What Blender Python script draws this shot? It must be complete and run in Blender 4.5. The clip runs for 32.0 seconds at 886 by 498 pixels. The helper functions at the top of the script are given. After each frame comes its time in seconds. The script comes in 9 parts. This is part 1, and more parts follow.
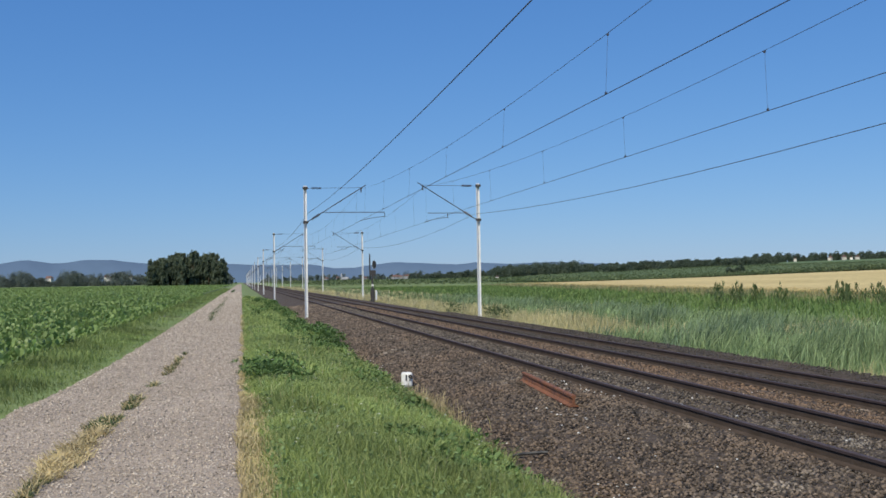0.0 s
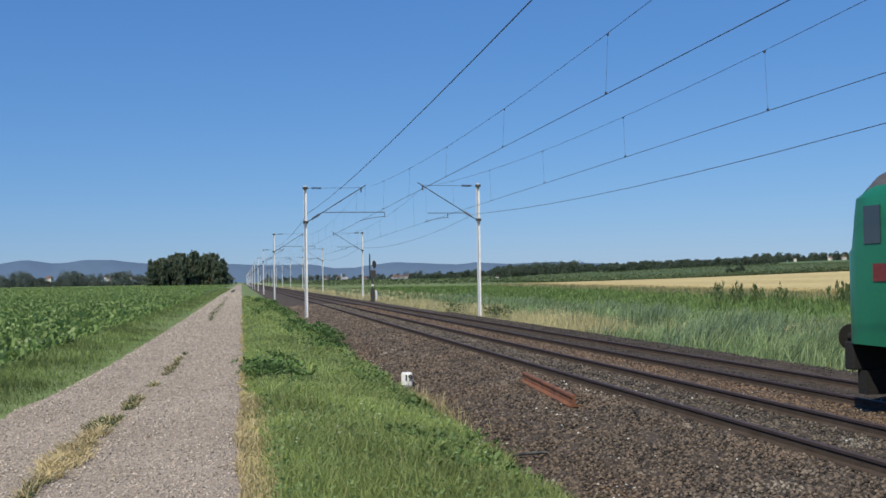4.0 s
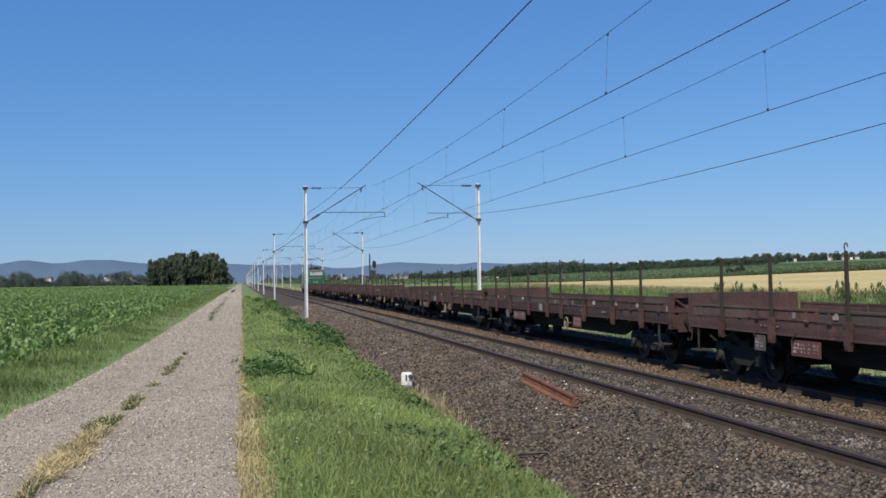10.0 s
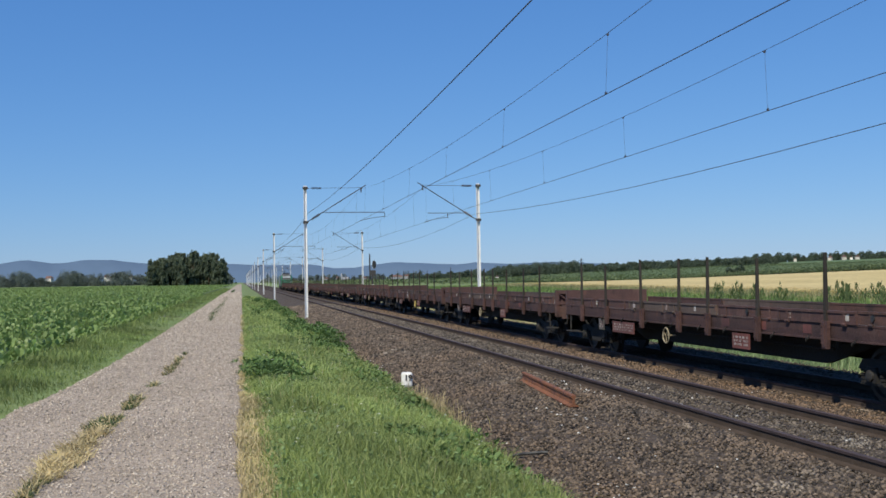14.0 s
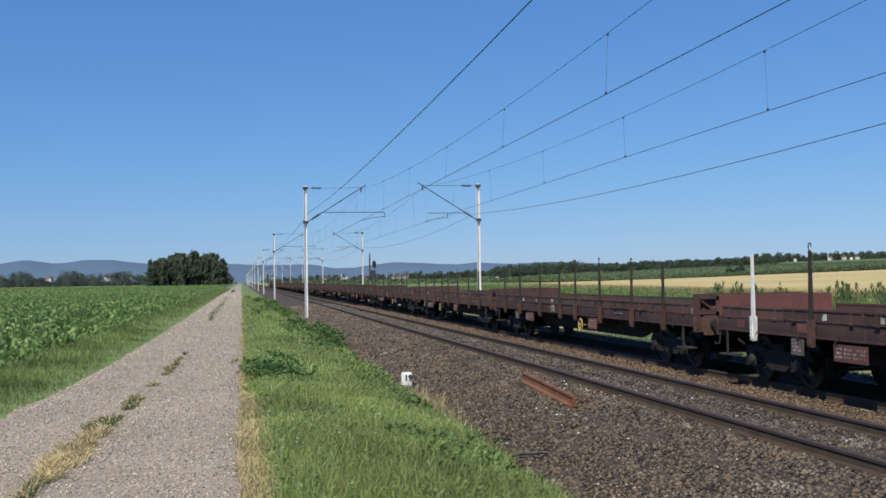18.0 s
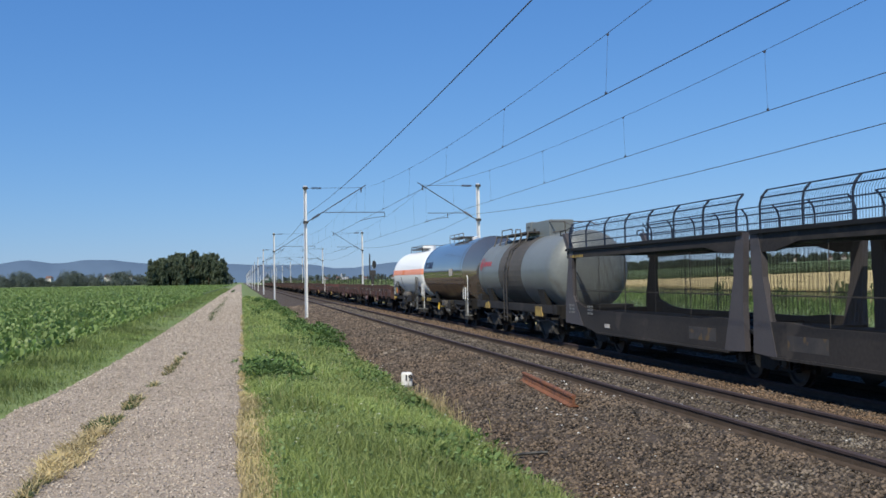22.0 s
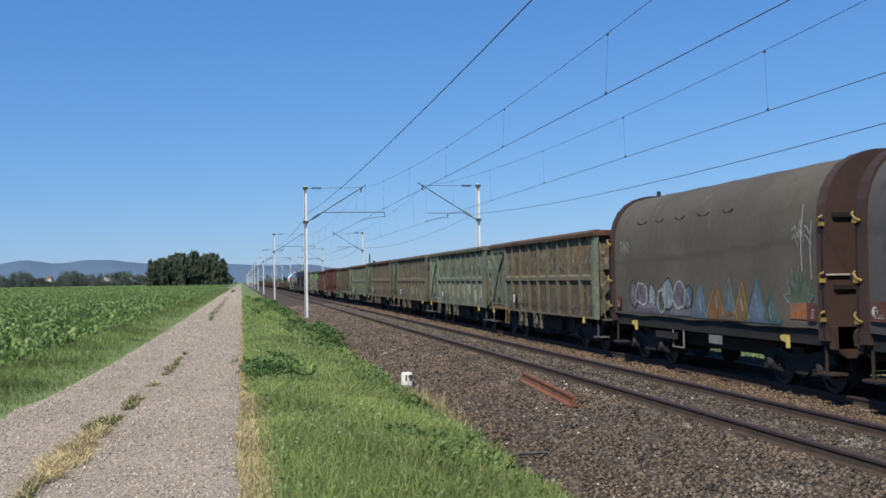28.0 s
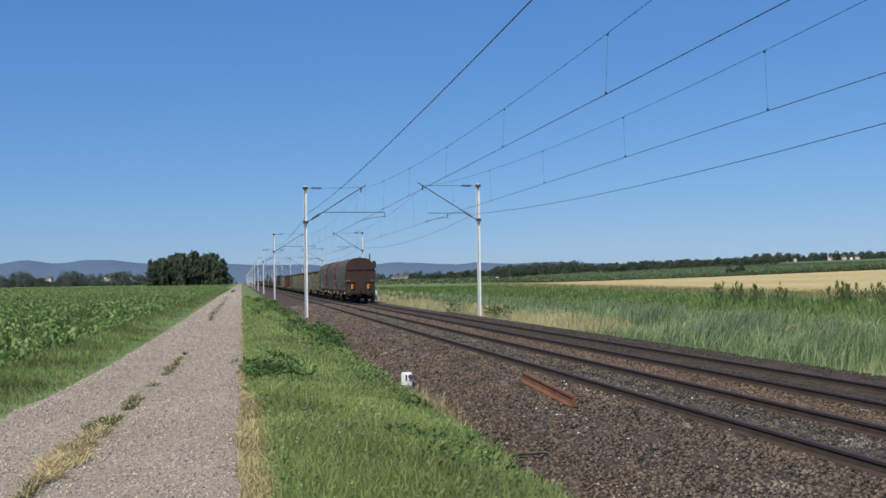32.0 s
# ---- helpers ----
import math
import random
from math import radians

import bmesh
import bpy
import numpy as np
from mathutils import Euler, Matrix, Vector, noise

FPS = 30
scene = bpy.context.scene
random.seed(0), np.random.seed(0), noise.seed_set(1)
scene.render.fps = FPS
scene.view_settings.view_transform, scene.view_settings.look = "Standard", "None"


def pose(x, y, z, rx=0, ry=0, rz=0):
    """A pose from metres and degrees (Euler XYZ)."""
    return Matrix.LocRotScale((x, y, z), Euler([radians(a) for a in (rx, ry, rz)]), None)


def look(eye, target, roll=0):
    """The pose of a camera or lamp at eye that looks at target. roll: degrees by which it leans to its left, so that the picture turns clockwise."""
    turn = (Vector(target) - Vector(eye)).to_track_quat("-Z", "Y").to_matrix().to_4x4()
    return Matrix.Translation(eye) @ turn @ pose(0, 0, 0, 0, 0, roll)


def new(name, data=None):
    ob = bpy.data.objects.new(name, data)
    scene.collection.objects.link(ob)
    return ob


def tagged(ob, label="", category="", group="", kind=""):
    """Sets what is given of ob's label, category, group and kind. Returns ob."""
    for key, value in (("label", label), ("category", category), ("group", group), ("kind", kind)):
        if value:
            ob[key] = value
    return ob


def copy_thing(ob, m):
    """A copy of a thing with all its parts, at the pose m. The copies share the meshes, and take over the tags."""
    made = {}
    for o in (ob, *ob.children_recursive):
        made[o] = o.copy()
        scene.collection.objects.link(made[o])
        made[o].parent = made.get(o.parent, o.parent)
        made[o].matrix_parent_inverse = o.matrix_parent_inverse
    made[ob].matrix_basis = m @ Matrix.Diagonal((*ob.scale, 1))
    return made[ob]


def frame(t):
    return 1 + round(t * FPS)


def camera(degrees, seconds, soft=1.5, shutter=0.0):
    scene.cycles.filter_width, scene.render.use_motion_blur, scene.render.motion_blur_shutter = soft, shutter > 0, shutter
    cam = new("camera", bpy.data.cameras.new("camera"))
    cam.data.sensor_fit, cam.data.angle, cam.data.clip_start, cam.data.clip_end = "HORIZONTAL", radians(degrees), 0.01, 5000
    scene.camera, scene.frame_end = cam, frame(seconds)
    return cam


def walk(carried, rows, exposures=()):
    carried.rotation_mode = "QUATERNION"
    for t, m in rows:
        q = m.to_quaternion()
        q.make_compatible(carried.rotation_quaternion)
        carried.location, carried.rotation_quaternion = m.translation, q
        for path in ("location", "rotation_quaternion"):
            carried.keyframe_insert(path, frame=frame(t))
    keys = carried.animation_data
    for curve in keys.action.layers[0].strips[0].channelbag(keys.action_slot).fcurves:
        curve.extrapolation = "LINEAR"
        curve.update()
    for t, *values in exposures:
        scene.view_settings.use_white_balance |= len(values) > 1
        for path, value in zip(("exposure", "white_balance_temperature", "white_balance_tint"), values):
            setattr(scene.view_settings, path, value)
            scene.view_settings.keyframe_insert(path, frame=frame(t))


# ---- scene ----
# The clip is seen from one fixed stand beside a farm track; y runs along the railway, x across it, z = 0 is the near rail's top.
EYE = (0.0, 0.0, 1.979)
YAW, PITCH, ROLL = radians(10.764), radians(1.603), -0.932
cam = camera(45.27, 32.0, soft=1.6)
AIM = (EYE[0] + math.sin(YAW) * math.cos(PITCH), EYE[1] + math.cos(YAW) * math.cos(PITCH), EYE[2] + math.sin(PITCH))
walk(cam, [(0, look(EYE, AIM, ROLL)), (32, look(EYE, AIM, ROLL))], exposures=[(0, 0.0), (6, 0.0), (9, 0.05), (18, 0.08), (20, 0.03), (21, 0.06), (23, 0.17), (29, 0.17), (30, 0.16), (31, 0.02), (32, 0.0)])

# ---- light ----
SUN_EL, SUN_AZ = radians(50), radians(220)      # azimuth clockwise from +y: the sun stands behind the camera, over its left shoulder
world = bpy.data.worlds.new("world")
scene.world = world
world.use_nodes = True
wn = world.node_tree.nodes
sky = wn.new("ShaderNodeTexSky")
sky.sky_type, sky.sun_disc = "NISHITA", False
sky.sun_elevation, sky.sun_rotation = SUN_EL, SUN_AZ
sky.altitude, sky.air_density, sky.dust_density, sky.ozone_density = 300, 1.0, 0.1, 2.0
wn["Background"].inputs["Strength"].default_value = 0.075
# a hazy summer sky: each colour's rise towards the horizon is gentler than in clean air
split, join = wn.new("ShaderNodeSeparateColor"), wn.new("ShaderNodeCombineColor")
world.node_tree.links.new(sky.outputs["Color"], split.inputs["Color"])
world.node_tree.links.new(join.outputs["Color"], wn["Background"].inputs["Color"])
for key, gain, power, level in (("Red", 0.404, 0.885, 1.46), ("Green", 0.258, 0.68, 3.76), ("Blue", 0.173, 0.50, 8.35)):
    scaled, bent, raised = (wn.new("ShaderNodeMath") for k in range(3))
    scaled.operation, bent.operation, raised.operation = "MULTIPLY", "POWER", "MULTIPLY"
    scaled.inputs[1].default_value, bent.inputs[1].default_value, raised.inputs[1].default_value = gain, power, level
    world.node_tree.links.new(split.outputs[key], scaled.inputs[0])
    world.node_tree.links.new(scaled.outputs[0], bent.inputs[0])
    world.node_tree.links.new(bent.outputs[0], raised.inputs[0])
    world.node_tree.links.new(raised.outputs[0], join.inputs[key])
sun = new("sun", bpy.data.lights.new("sun", "SUN"))
sun.data.energy, sun.data.angle, sun.data.color = 4.5, radians(0.8), (1.0, 0.935, 0.77)
sun.matrix_world = look((0, 0, 0), (-math.sin(SUN_AZ) * math.cos(SUN_EL), -math.cos(SUN_AZ) * math.cos(SUN_EL), -math.sin(SUN_EL)))

# ---- the plan ----
X1, X2 = 7.335, 11.24            # centre lines of the two tracks
Z1, Z2 = 0.0, -0.192             # their rail tops
GAUGE = 1.507
MAST_L, MAST_R = 3.97, 14.66
MAST_YL, MAST_YR, SPAN = 66.8, 65.1, 65.2
ROAD_Z = 0.13
SPEED = 27.25


# ---- materials ----
def material(name, c1, c2=None, scale=3.0, rough=0.7, metal=0.0, bump=0.0, fine=40.0, spots=None, spot_scale=1.5, spot_cut=0.58,
             island=0.0, shift=0.0, stretch=(1, 1, 1), spec=0.5, grain_amount=1.0, streak=None, streak_cut=0.55):
    """A surface with variation at two scales: c1 to c2 by coarse noise, a fine grain, and spots of a third colour."""
    m = bpy.data.materials.new(name)
    m.use_nodes = True
    n, l = m.node_tree.nodes, m.node_tree.links
    b = n["Principled BSDF"]
    b.inputs["Roughness"].default_value, b.inputs["Metallic"].default_value = rough, metal
    b.inputs["Specular IOR Level"].default_value = spec
    co = n.new("ShaderNodeTexCoord")
    mp = n.new("ShaderNodeMapping")
    mp.inputs["Scale"].default_value = stretch
    l.new(co.outputs["Object"], mp.inputs["Vector"])

    def noise_tex(s, detail=4.0):
        t = n.new("ShaderNodeTexNoise")
        t.inputs["Scale"].default_value, t.inputs["Detail"].default_value = s, detail
        l.new(mp.outputs["Vector"], t.inputs["Vector"])
        return t.outputs["Fac"]

    def ramp(fac, a, z):
        r = n.new("ShaderNodeMapRange")
        r.inputs["From Min"].default_value, r.inputs["From Max"].default_value = a, z
        l.new(fac, r.inputs["Value"])
        return r.outputs["Result"]

    def mix(fac, a, c, kind="MIX"):
        x = n.new("ShaderNodeMix")
        x.data_type, x.blend_type = "RGBA", kind
        for socket, value in ((x.inputs["Factor"], fac), (x.inputs["A"], a), (x.inputs["B"], c)):
            if isinstance(value, (int, float)):
                socket.default_value = value
            elif isinstance(value, (tuple, list)):
                socket.default_value = (*value[:3], 1)
            else:
                l.new(value, socket)
        return x.outputs["Result"]

    c2 = c2 or tuple(v * 0.8 for v in c1)
    col = mix(ramp(noise_tex(scale), 0.36, 0.64), c1, c2)
    g = ramp(noise_tex(fine, 2.0), 0.3, 0.7)
    grain = n.new("ShaderNodeCombineColor")
    gr = n.new("ShaderNodeMapRange")
    gr.inputs["To Min"].default_value, gr.inputs["To Max"].default_value = 1 - 0.18 * grain_amount, 1 + 0.15 * grain_amount
    l.new(g, gr.inputs["Value"])
    for k in ("Red", "Green", "Blue"):
        l.new(gr.outputs["Result"], grain.inputs[k])
    col = mix(1.0, col, grain.outputs["Color"], "MULTIPLY")
    if streak:
        sm = n.new("ShaderNodeMapping")
        sm.inputs["Scale"].default_value = (1.7, 1.8, 0.75)
        l.new(co.outputs["Object"], sm.inputs["Vector"])
        for seed, colour in enumerate(streak):
            t = n.new("ShaderNodeTexNoise")
            t.noise_dimensions = "4D"
            t.inputs["W"].default_value = 3.7 * seed
            t.inputs["Scale"].default_value, t.inputs["Detail"].default_value, t.inputs["Roughness"].default_value = (1.3, 1.8, 2.3, 3.6, 5.0)[seed], 8.0, 0.7
            l.new(sm.outputs["Vector"], t.inputs["Vector"])
            col = mix(ramp(t.outputs["Fac"], streak_cut - (0.03 if seed > 2 else 0), streak_cut + (0.03 if seed > 2 else 0.09)), col, colour)
    if spots:
        col = mix(ramp(noise_tex(spot_scale, 6.0), spot_cut, spot_cut + 0.06), col, spots)
    if island or shift:
        src = n.new("ShaderNodeNewGeometry").outputs["Random Per Island"] if island else n.new("ShaderNodeObjectInfo").outputs["Random"]
        k = island or shift
        r = n.new("ShaderNodeMapRange")
        r.inputs["To Min"].default_value, r.inputs["To Max"].default_value = 1 - k, 1 + k
        l.new(src, r.inputs["Value"])
        cc = n.new("ShaderNodeCombineColor")
        for key in ("Red", "Green", "Blue"):
            l.new(r.outputs["Result"], cc.inputs[key])
        col = mix(1.0, col, cc.outputs["Color"], "MULTIPLY")
    l.new(col, b.inputs["Base Color"])
    if bump:
        bp = n.new("ShaderNodeBump")
        bp.inputs["Strength"].default_value, bp.inputs["Distance"].default_value = bump, 0.02
        l.new(g, bp.inputs["Height"])
        l.new(bp.outputs["Normal"], b.inputs["Normal"])
    return m


def sprayed(m, y0, y1, z0, z1, fills, outline, seed, size=1.0):
    """Adds sprayed scrawl to a paint: bent strokes inside a ragged field of the side."""
    n, l = m.node_tree.nodes, m.node_tree.links
    base = n["Principled BSDF"].inputs["Base Color"]
    under = base.links[0].from_socket
    co = n.new("ShaderNodeTexCoord").outputs["Object"]
    sep = n.new("ShaderNodeSeparateXYZ")
    l.new(co, sep.inputs["Vector"])

    def math_node(op, a, b=0.0, c=None):
        x = n.new("ShaderNodeMath")
        x.operation = op
        for k, v in enumerate((a, b) if c is None else (a, b, c)):
            if isinstance(v, (int, float)):
                x.inputs[k].default_value = v
            else:
                l.new(v, x.inputs[k])
        return x.outputs[0]

    def noise_at(s, w, detail=2.0):
        t = n.new("ShaderNodeTexNoise")
        t.noise_dimensions = "4D"
        t.inputs["Scale"].default_value, t.inputs["W"].default_value, t.inputs["Detail"].default_value = s, w, detail
        l.new(co, t.inputs["Vector"])
        return t.outputs["Fac"]

    def clamp(v):
        x = n.new("ShaderNodeClamp")
        l.new(v, x.inputs["Value"])
        return x.outputs["Result"]

    rag = math_node("MULTIPLY", math_node("SUBTRACT", noise_at(1.7, seed), 0.5), 1.4)
    inside = None
    for axis, a, b in (("Y", y0, y1), ("Z", z0, z1)):
        v = math_node("ADD", sep.outputs[axis], rag) if axis == "Y" else math_node("ADD", sep.outputs[axis], math_node("MULTIPLY", rag, 0.45))
        for e in (math_node("MULTIPLY", math_node("SUBTRACT", v, a), 12.0), math_node("MULTIPLY", math_node("SUBTRACT", b, v), 12.0)):
            e = clamp(e)
            inside = e if inside is None else math_node("MULTIPLY", inside, e)
    # warped cells stand for letters
    warp = n.new("ShaderNodeMix")
    warp.data_type, warp.blend_type = "RGBA", "ADD"
    warp.inputs["Factor"].default_value = 0.55
    l.new(co, warp.inputs["A"])
    wt = n.new("ShaderNodeTexNoise")
    wt.inputs["Scale"].default_value = 1.6
    l.new(co, wt.inputs["Vector"])
    l.new(wt.outputs["Color"], warp.inputs["B"])
    mp = n.new("ShaderNodeMapping")
    mp.inputs["Scale"].default_value = (0.0, 1.7 / size, 0.95 / size)
    mp.inputs["Location"].default_value = (0.0, seed * 1.3, seed * 0.7)
    l.new(warp.outputs["Result"], mp.inputs["Vector"])

    def cells(feature):
        v = n.new("ShaderNodeTexVoronoi")
        v.feature = feature
        v.inputs["Scale"].default_value = 1.25
        l.new(mp.outputs["Vector"], v.inputs["Vector"])
        return v

    edge = math_node("LESS_THAN", cells("DISTANCE_TO_EDGE").outputs["Distance"], 0.05)
    ramp = n.new("ShaderNodeValToRGB")
    ramp.color_ramp.interpolation = "CONSTANT"
    while len(ramp.color_ramp.elements) < len(fills):
        ramp.color_ramp.elements.new(0.5)
    for k, c in enumerate(fills):
        ramp.color_ramp.elements[k].position = k / len(fills)
        ramp.color_ramp.elements[k].color = (*c, 1)
    pick = n.new("ShaderNodeSeparateColor")
    l.new(cells("F1").outputs["Color"], pick.inputs["Color"])
    l.new(pick.outputs["Red"], ramp.inputs["Fac"])
    worn = clamp(math_node("MULTIPLY", math_node("SUBTRACT", noise_at(2.6, seed + 3, 6.0), 0.43), 9.0))
    for fac, colour in ((math_node("MULTIPLY", math_node("MULTIPLY", inside, worn), 0.85), ramp.outputs["Color"]), (math_node("MULTIPLY", math_node("MULTIPLY", inside, edge), math_node("MULTIPLY", worn, 0.85)), outline)):
        x = n.new("ShaderNodeMix")
        x.data_type = "RGBA"
        l.new(fac, x.inputs["Factor"])
        l.new(under, x.inputs["A"])
        if isinstance(colour, tuple):
            x.inputs["B"].default_value = (*colour, 1)
        else:
            l.new(colour, x.inputs["B"])
        under = x.outputs["Result"]
    l.new(under, base)
    return m


def leaf_material(name, c1, c2, island=0.3, through_light=0.25, rough=0.6):
    """Foliage: colour by island, some light through the blade."""
    m = bpy.data.materials.new(name)
    m.use_nodes = True
    n, l = m.node_tree.nodes, m.node_tree.links
    b = n["Principled BSDF"]
    b.inputs["Roughness"].default_value = rough
    b.inputs["Specular IOR Level"].default_value = 0.3
    geo = n.new("ShaderNodeNewGeometry")
    x = n.new("ShaderNodeMix")
    x.data_type = "RGBA"
    x.inputs["A"].default_value, x.inputs["B"].default_value = (*c1, 1), (*c2, 1)
    l.new(geo.outputs["Random Per Island"], x.inputs["Factor"])
    t = n.new("ShaderNodeTexNoise")
    t.inputs["Scale"].default_value = 0.35
    co = n.new("ShaderNodeTexCoord")
    l.new(co.outputs["Object"], t.inputs["Vector"])
    r = n.new("ShaderNodeMapRange")
    r.inputs["From Min"].default_value, r.inputs["From Max"].default_value = 0.3, 0.7
    r.inputs["To Min"].default_value, r.inputs["To Max"].default_value = 1 - island, 1 + island
    l.new(t.outputs["Fac"], r.inputs["Value"])
    cc = n.new("ShaderNodeCombineColor")
    for key in ("Red", "Green", "Blue"):
        l.new(r.outputs["Result"], cc.inputs[key])
    y = n.new("ShaderNodeMix")
    y.data_type, y.blend_type = "RGBA", "MULTIPLY"
    y.inputs["Factor"].default_value = 1.0
    l.new(x.outputs["Result"], y.inputs["A"])
    l.new(cc.outputs["Color"], y.inputs["B"])
    l.new(y.outputs["Result"], b.inputs["Base Color"])
    tr = n.new("ShaderNodeBsdfTranslucent")
    l.new(y.outputs["Result"], tr.inputs["Color"])
    ms = n.new("ShaderNodeMixShader")
    ms.inputs["Fac"].default_value = through_light
    l.new(b.outputs["BSDF"], ms.inputs[1])
    l.new(tr.outputs["BSDF"], ms.inputs[2])
    l.new(ms.outputs["Shader"], n["Material Output"].inputs["Surface"])
    return m


def glass_material(name, tint, rough=0.05):
    m = bpy.data.materials.new(name)
    m.use_nodes = True
    b = m.node_tree.nodes["Principled BSDF"]
    b.inputs["Base Color"].default_value = (*tint, 1)
    b.inputs["Roughness"].default_value = rough
    b.inputs["Specular IOR Level"].default_value = 0.8
    return m


M = {}
M["meadow"] = material("meadow_soil", (0.13, 0.20, 0.055), (0.18, 0.215, 0.075), 0.08, 0.95, bump=0.4, fine=3.0, spots=(0.13, 0.12, 0.06), spot_scale=0.3, spot_cut=0.6)
M["field"] = material("beet_soil", (0.062, 0.088, 0.030), (0.046, 0.066, 0.024), 0.25, 0.9, bump=0.6, fine=2.5, stretch=(2.2, 0.25, 1))
M["gravel"] = material("gravel_road", (0.40, 0.325, 0.255), (0.325, 0.262, 0.20), 0.5, 0.95, bump=0.9, fine=24.0, grain_amount=1.2, spots=(0.26, 0.21, 0.165), spot_scale=9.0, spot_cut=0.6)
M["pebble"] = material("pebble", (0.46, 0.395, 0.325), (0.335, 0.28, 0.225), 6, 0.9, island=0.5)
M["ballast"] = material("ballast_bed", (0.072, 0.051, 0.035), (0.054, 0.039, 0.028), 0.7, 0.95, bump=0.9, fine=24.0, spots=(0.13, 0.10, 0.078), spot_scale=9.0, spot_cut=0.6)
M["stone"] = material("ballast_stone", (0.120, 0.086, 0.060), (0.090, 0.070, 0.053), 0.45, 0.9, island=0.92, spots=(0.18, 0.148, 0.115), spot_scale=1.2, spot_cut=0.60)
M["stone_grey"] = material("ballast_stone_grey", (0.112, 0.090, 0.069), (0.086, 0.069, 0.053), 1.5, 0.9, island=0.8, spots=(0.165, 0.142, 0.115), spot_scale=1.4, spot_cut=0.60)
M["stone_tan"] = material("ballast_stone_tan", (0.138, 0.088, 0.054), (0.100, 0.070, 0.048), 0.8, 0.9, island=0.8, spots=(0.185, 0.155, 0.125), spot_scale=1.6, spot_cut=0.62)
M["stone_dark"] = material("ballast_stone_dark", (0.066, 0.054, 0.043), (0.054, 0.045, 0.037), 2.5, 0.9, island=0.4, spots=(0.09, 0.072, 0.054), spot_scale=0.5, spot_cut=0.6)
M["white_stone"] = material("white_stone", (0.62, 0.6, 0.56), (0.5, 0.48, 0.45), 12, 0.9, island=0.2)
M["sleeper"] = material("sleeper_concrete", (0.15, 0.115, 0.09), (0.11, 0.085, 0.07), 3, 0.9, bump=0.3, shift=0.15)
M["rail"] = material("rail_steel", (0.060, 0.042, 0.042), (0.046, 0.034, 0.034), 4, 0.8, fine=60, bump=0.2, spec=0.2)
# web and foot: browner than the head, and lightened as if sunlit
M["rail_web"] = material("sun_toned_rail_web", (0.074, 0.055, 0.044), (0.058, 0.043, 0.033), 3, 0.9, fine=40, bump=0.2, spec=0.1)
M["clip"] = material("rail_clip", (0.022, 0.018, 0.016), (0.015, 0.013, 0.012), 5, 0.8)
M["rail_top"] = material("rail_running_top", (0.082, 0.060, 0.058), (0.064, 0.048, 0.047), 3, 0.6, metal=0.1, spec=0.15)
M["rust"] = material("fresh_rust", (0.24, 0.092, 0.042), (0.155, 0.062, 0.032), 5, 0.85, bump=0.4, fine=70, spots=(0.12, 0.05, 0.035), spot_scale=4)
M["galv"] = material("galvanised_steel", (0.80, 0.80, 0.80), (0.72, 0.72, 0.72), 2.5, 0.5, fine=20, grain_amount=0.4)
M["dark_steel"] = material("dark_steel", (0.055, 0.05, 0.048), (0.04, 0.036, 0.034), 5, 0.7, fine=30)
M["copper"] = material("copper_wire", (0.085, 0.08, 0.085), (0.07, 0.066, 0.07), 2, 0.6, metal=0.4)
M["insul"] = material("brown_insulator", (0.05, 0.028, 0.02), (0.03, 0.018, 0.014), 8, 0.3)
M["black"] = material("black_paint", (0.02, 0.02, 0.021), (0.03, 0.03, 0.03), 4, 0.6)
M["white"] = material("white_paint", (0.78, 0.77, 0.74), (0.68, 0.66, 0.62), 6, 0.6, spots=(0.4, 0.35, 0.3), spot_scale=9, spot_cut=0.66)
M["yellow"] = material("yellow_paint", (0.72, 0.48, 0.04), (0.6, 0.4, 0.03), 6, 0.55)
M["orange"] = material("orange_paint", (0.85, 0.22, 0.05), (0.75, 0.18, 0.04), 6, 0.5)
# orange belt paint, lightened to carry the glare of full sun
M["salmon"] = material("glare_orange_paint", (0.90, 0.34, 0.20), (0.84, 0.30, 0.17), 0.8, 0.45, grain_amount=0.2)
M["wheat"] = material("ripe_wheat", (0.53, 0.42, 0.185), (0.45, 0.35, 0.145), 0.05, 0.95, bump=0.8, fine=1.5, stretch=(1, 0.3, 1))
M["row_leaf"] = leaf_material("row_leaf", (0.115, 0.155, 0.072), (0.165, 0.205, 0.096), 0.25, 0.4)
M["vines"] = material("green_rows", (0.10, 0.15, 0.06), (0.08, 0.125, 0.05), 0.06, 0.95, bump=1.0, fine=0.6)
M["grass"] = leaf_material("grass_blade", (0.185, 0.255, 0.066), (0.415, 0.475, 0.180), 0.4, 0.42)
M["herb"] = leaf_material("herb_leaf", (0.16, 0.25, 0.08), (0.30, 0.38, 0.17), 0.3, 0.35)
M["verge"] = leaf_material("verge_blade", (0.135, 0.195, 0.055), (0.265, 0.315, 0.115), 0.4, 0.4)
M["weed"] = leaf_material("weed_leaf", (0.075, 0.140, 0.038), (0.150, 0.228, 0.072), 0.3)
M["dock"] = leaf_material("dock_leaf", (0.065, 0.10, 0.035), (0.12, 0.155, 0.06), 0.25)
M["seeding"] = leaf_material("seeding_blade", (0.24, 0.235, 0.11), (0.34, 0.31, 0.16), 0.3, 0.35)
M["straw"] = leaf_material("dry_straw", (0.62, 0.50, 0.285), (0.45, 0.37, 0.185), 0.3)
M["reed"] = leaf_material("reed_blade", (0.066, 0.118, 0.045), (0.285, 0.365, 0.175), 0.5, 0.3)
M["blue_reed"] = leaf_material("blue_reed_blade", (0.070, 0.118, 0.058), (0.245, 0.325, 0.195), 0.3, 0.35)
M["meadow_blade"] = leaf_material("meadow_blade", (0.105, 0.180, 0.050), (0.205, 0.275, 0.090), 0.45, 0.4)
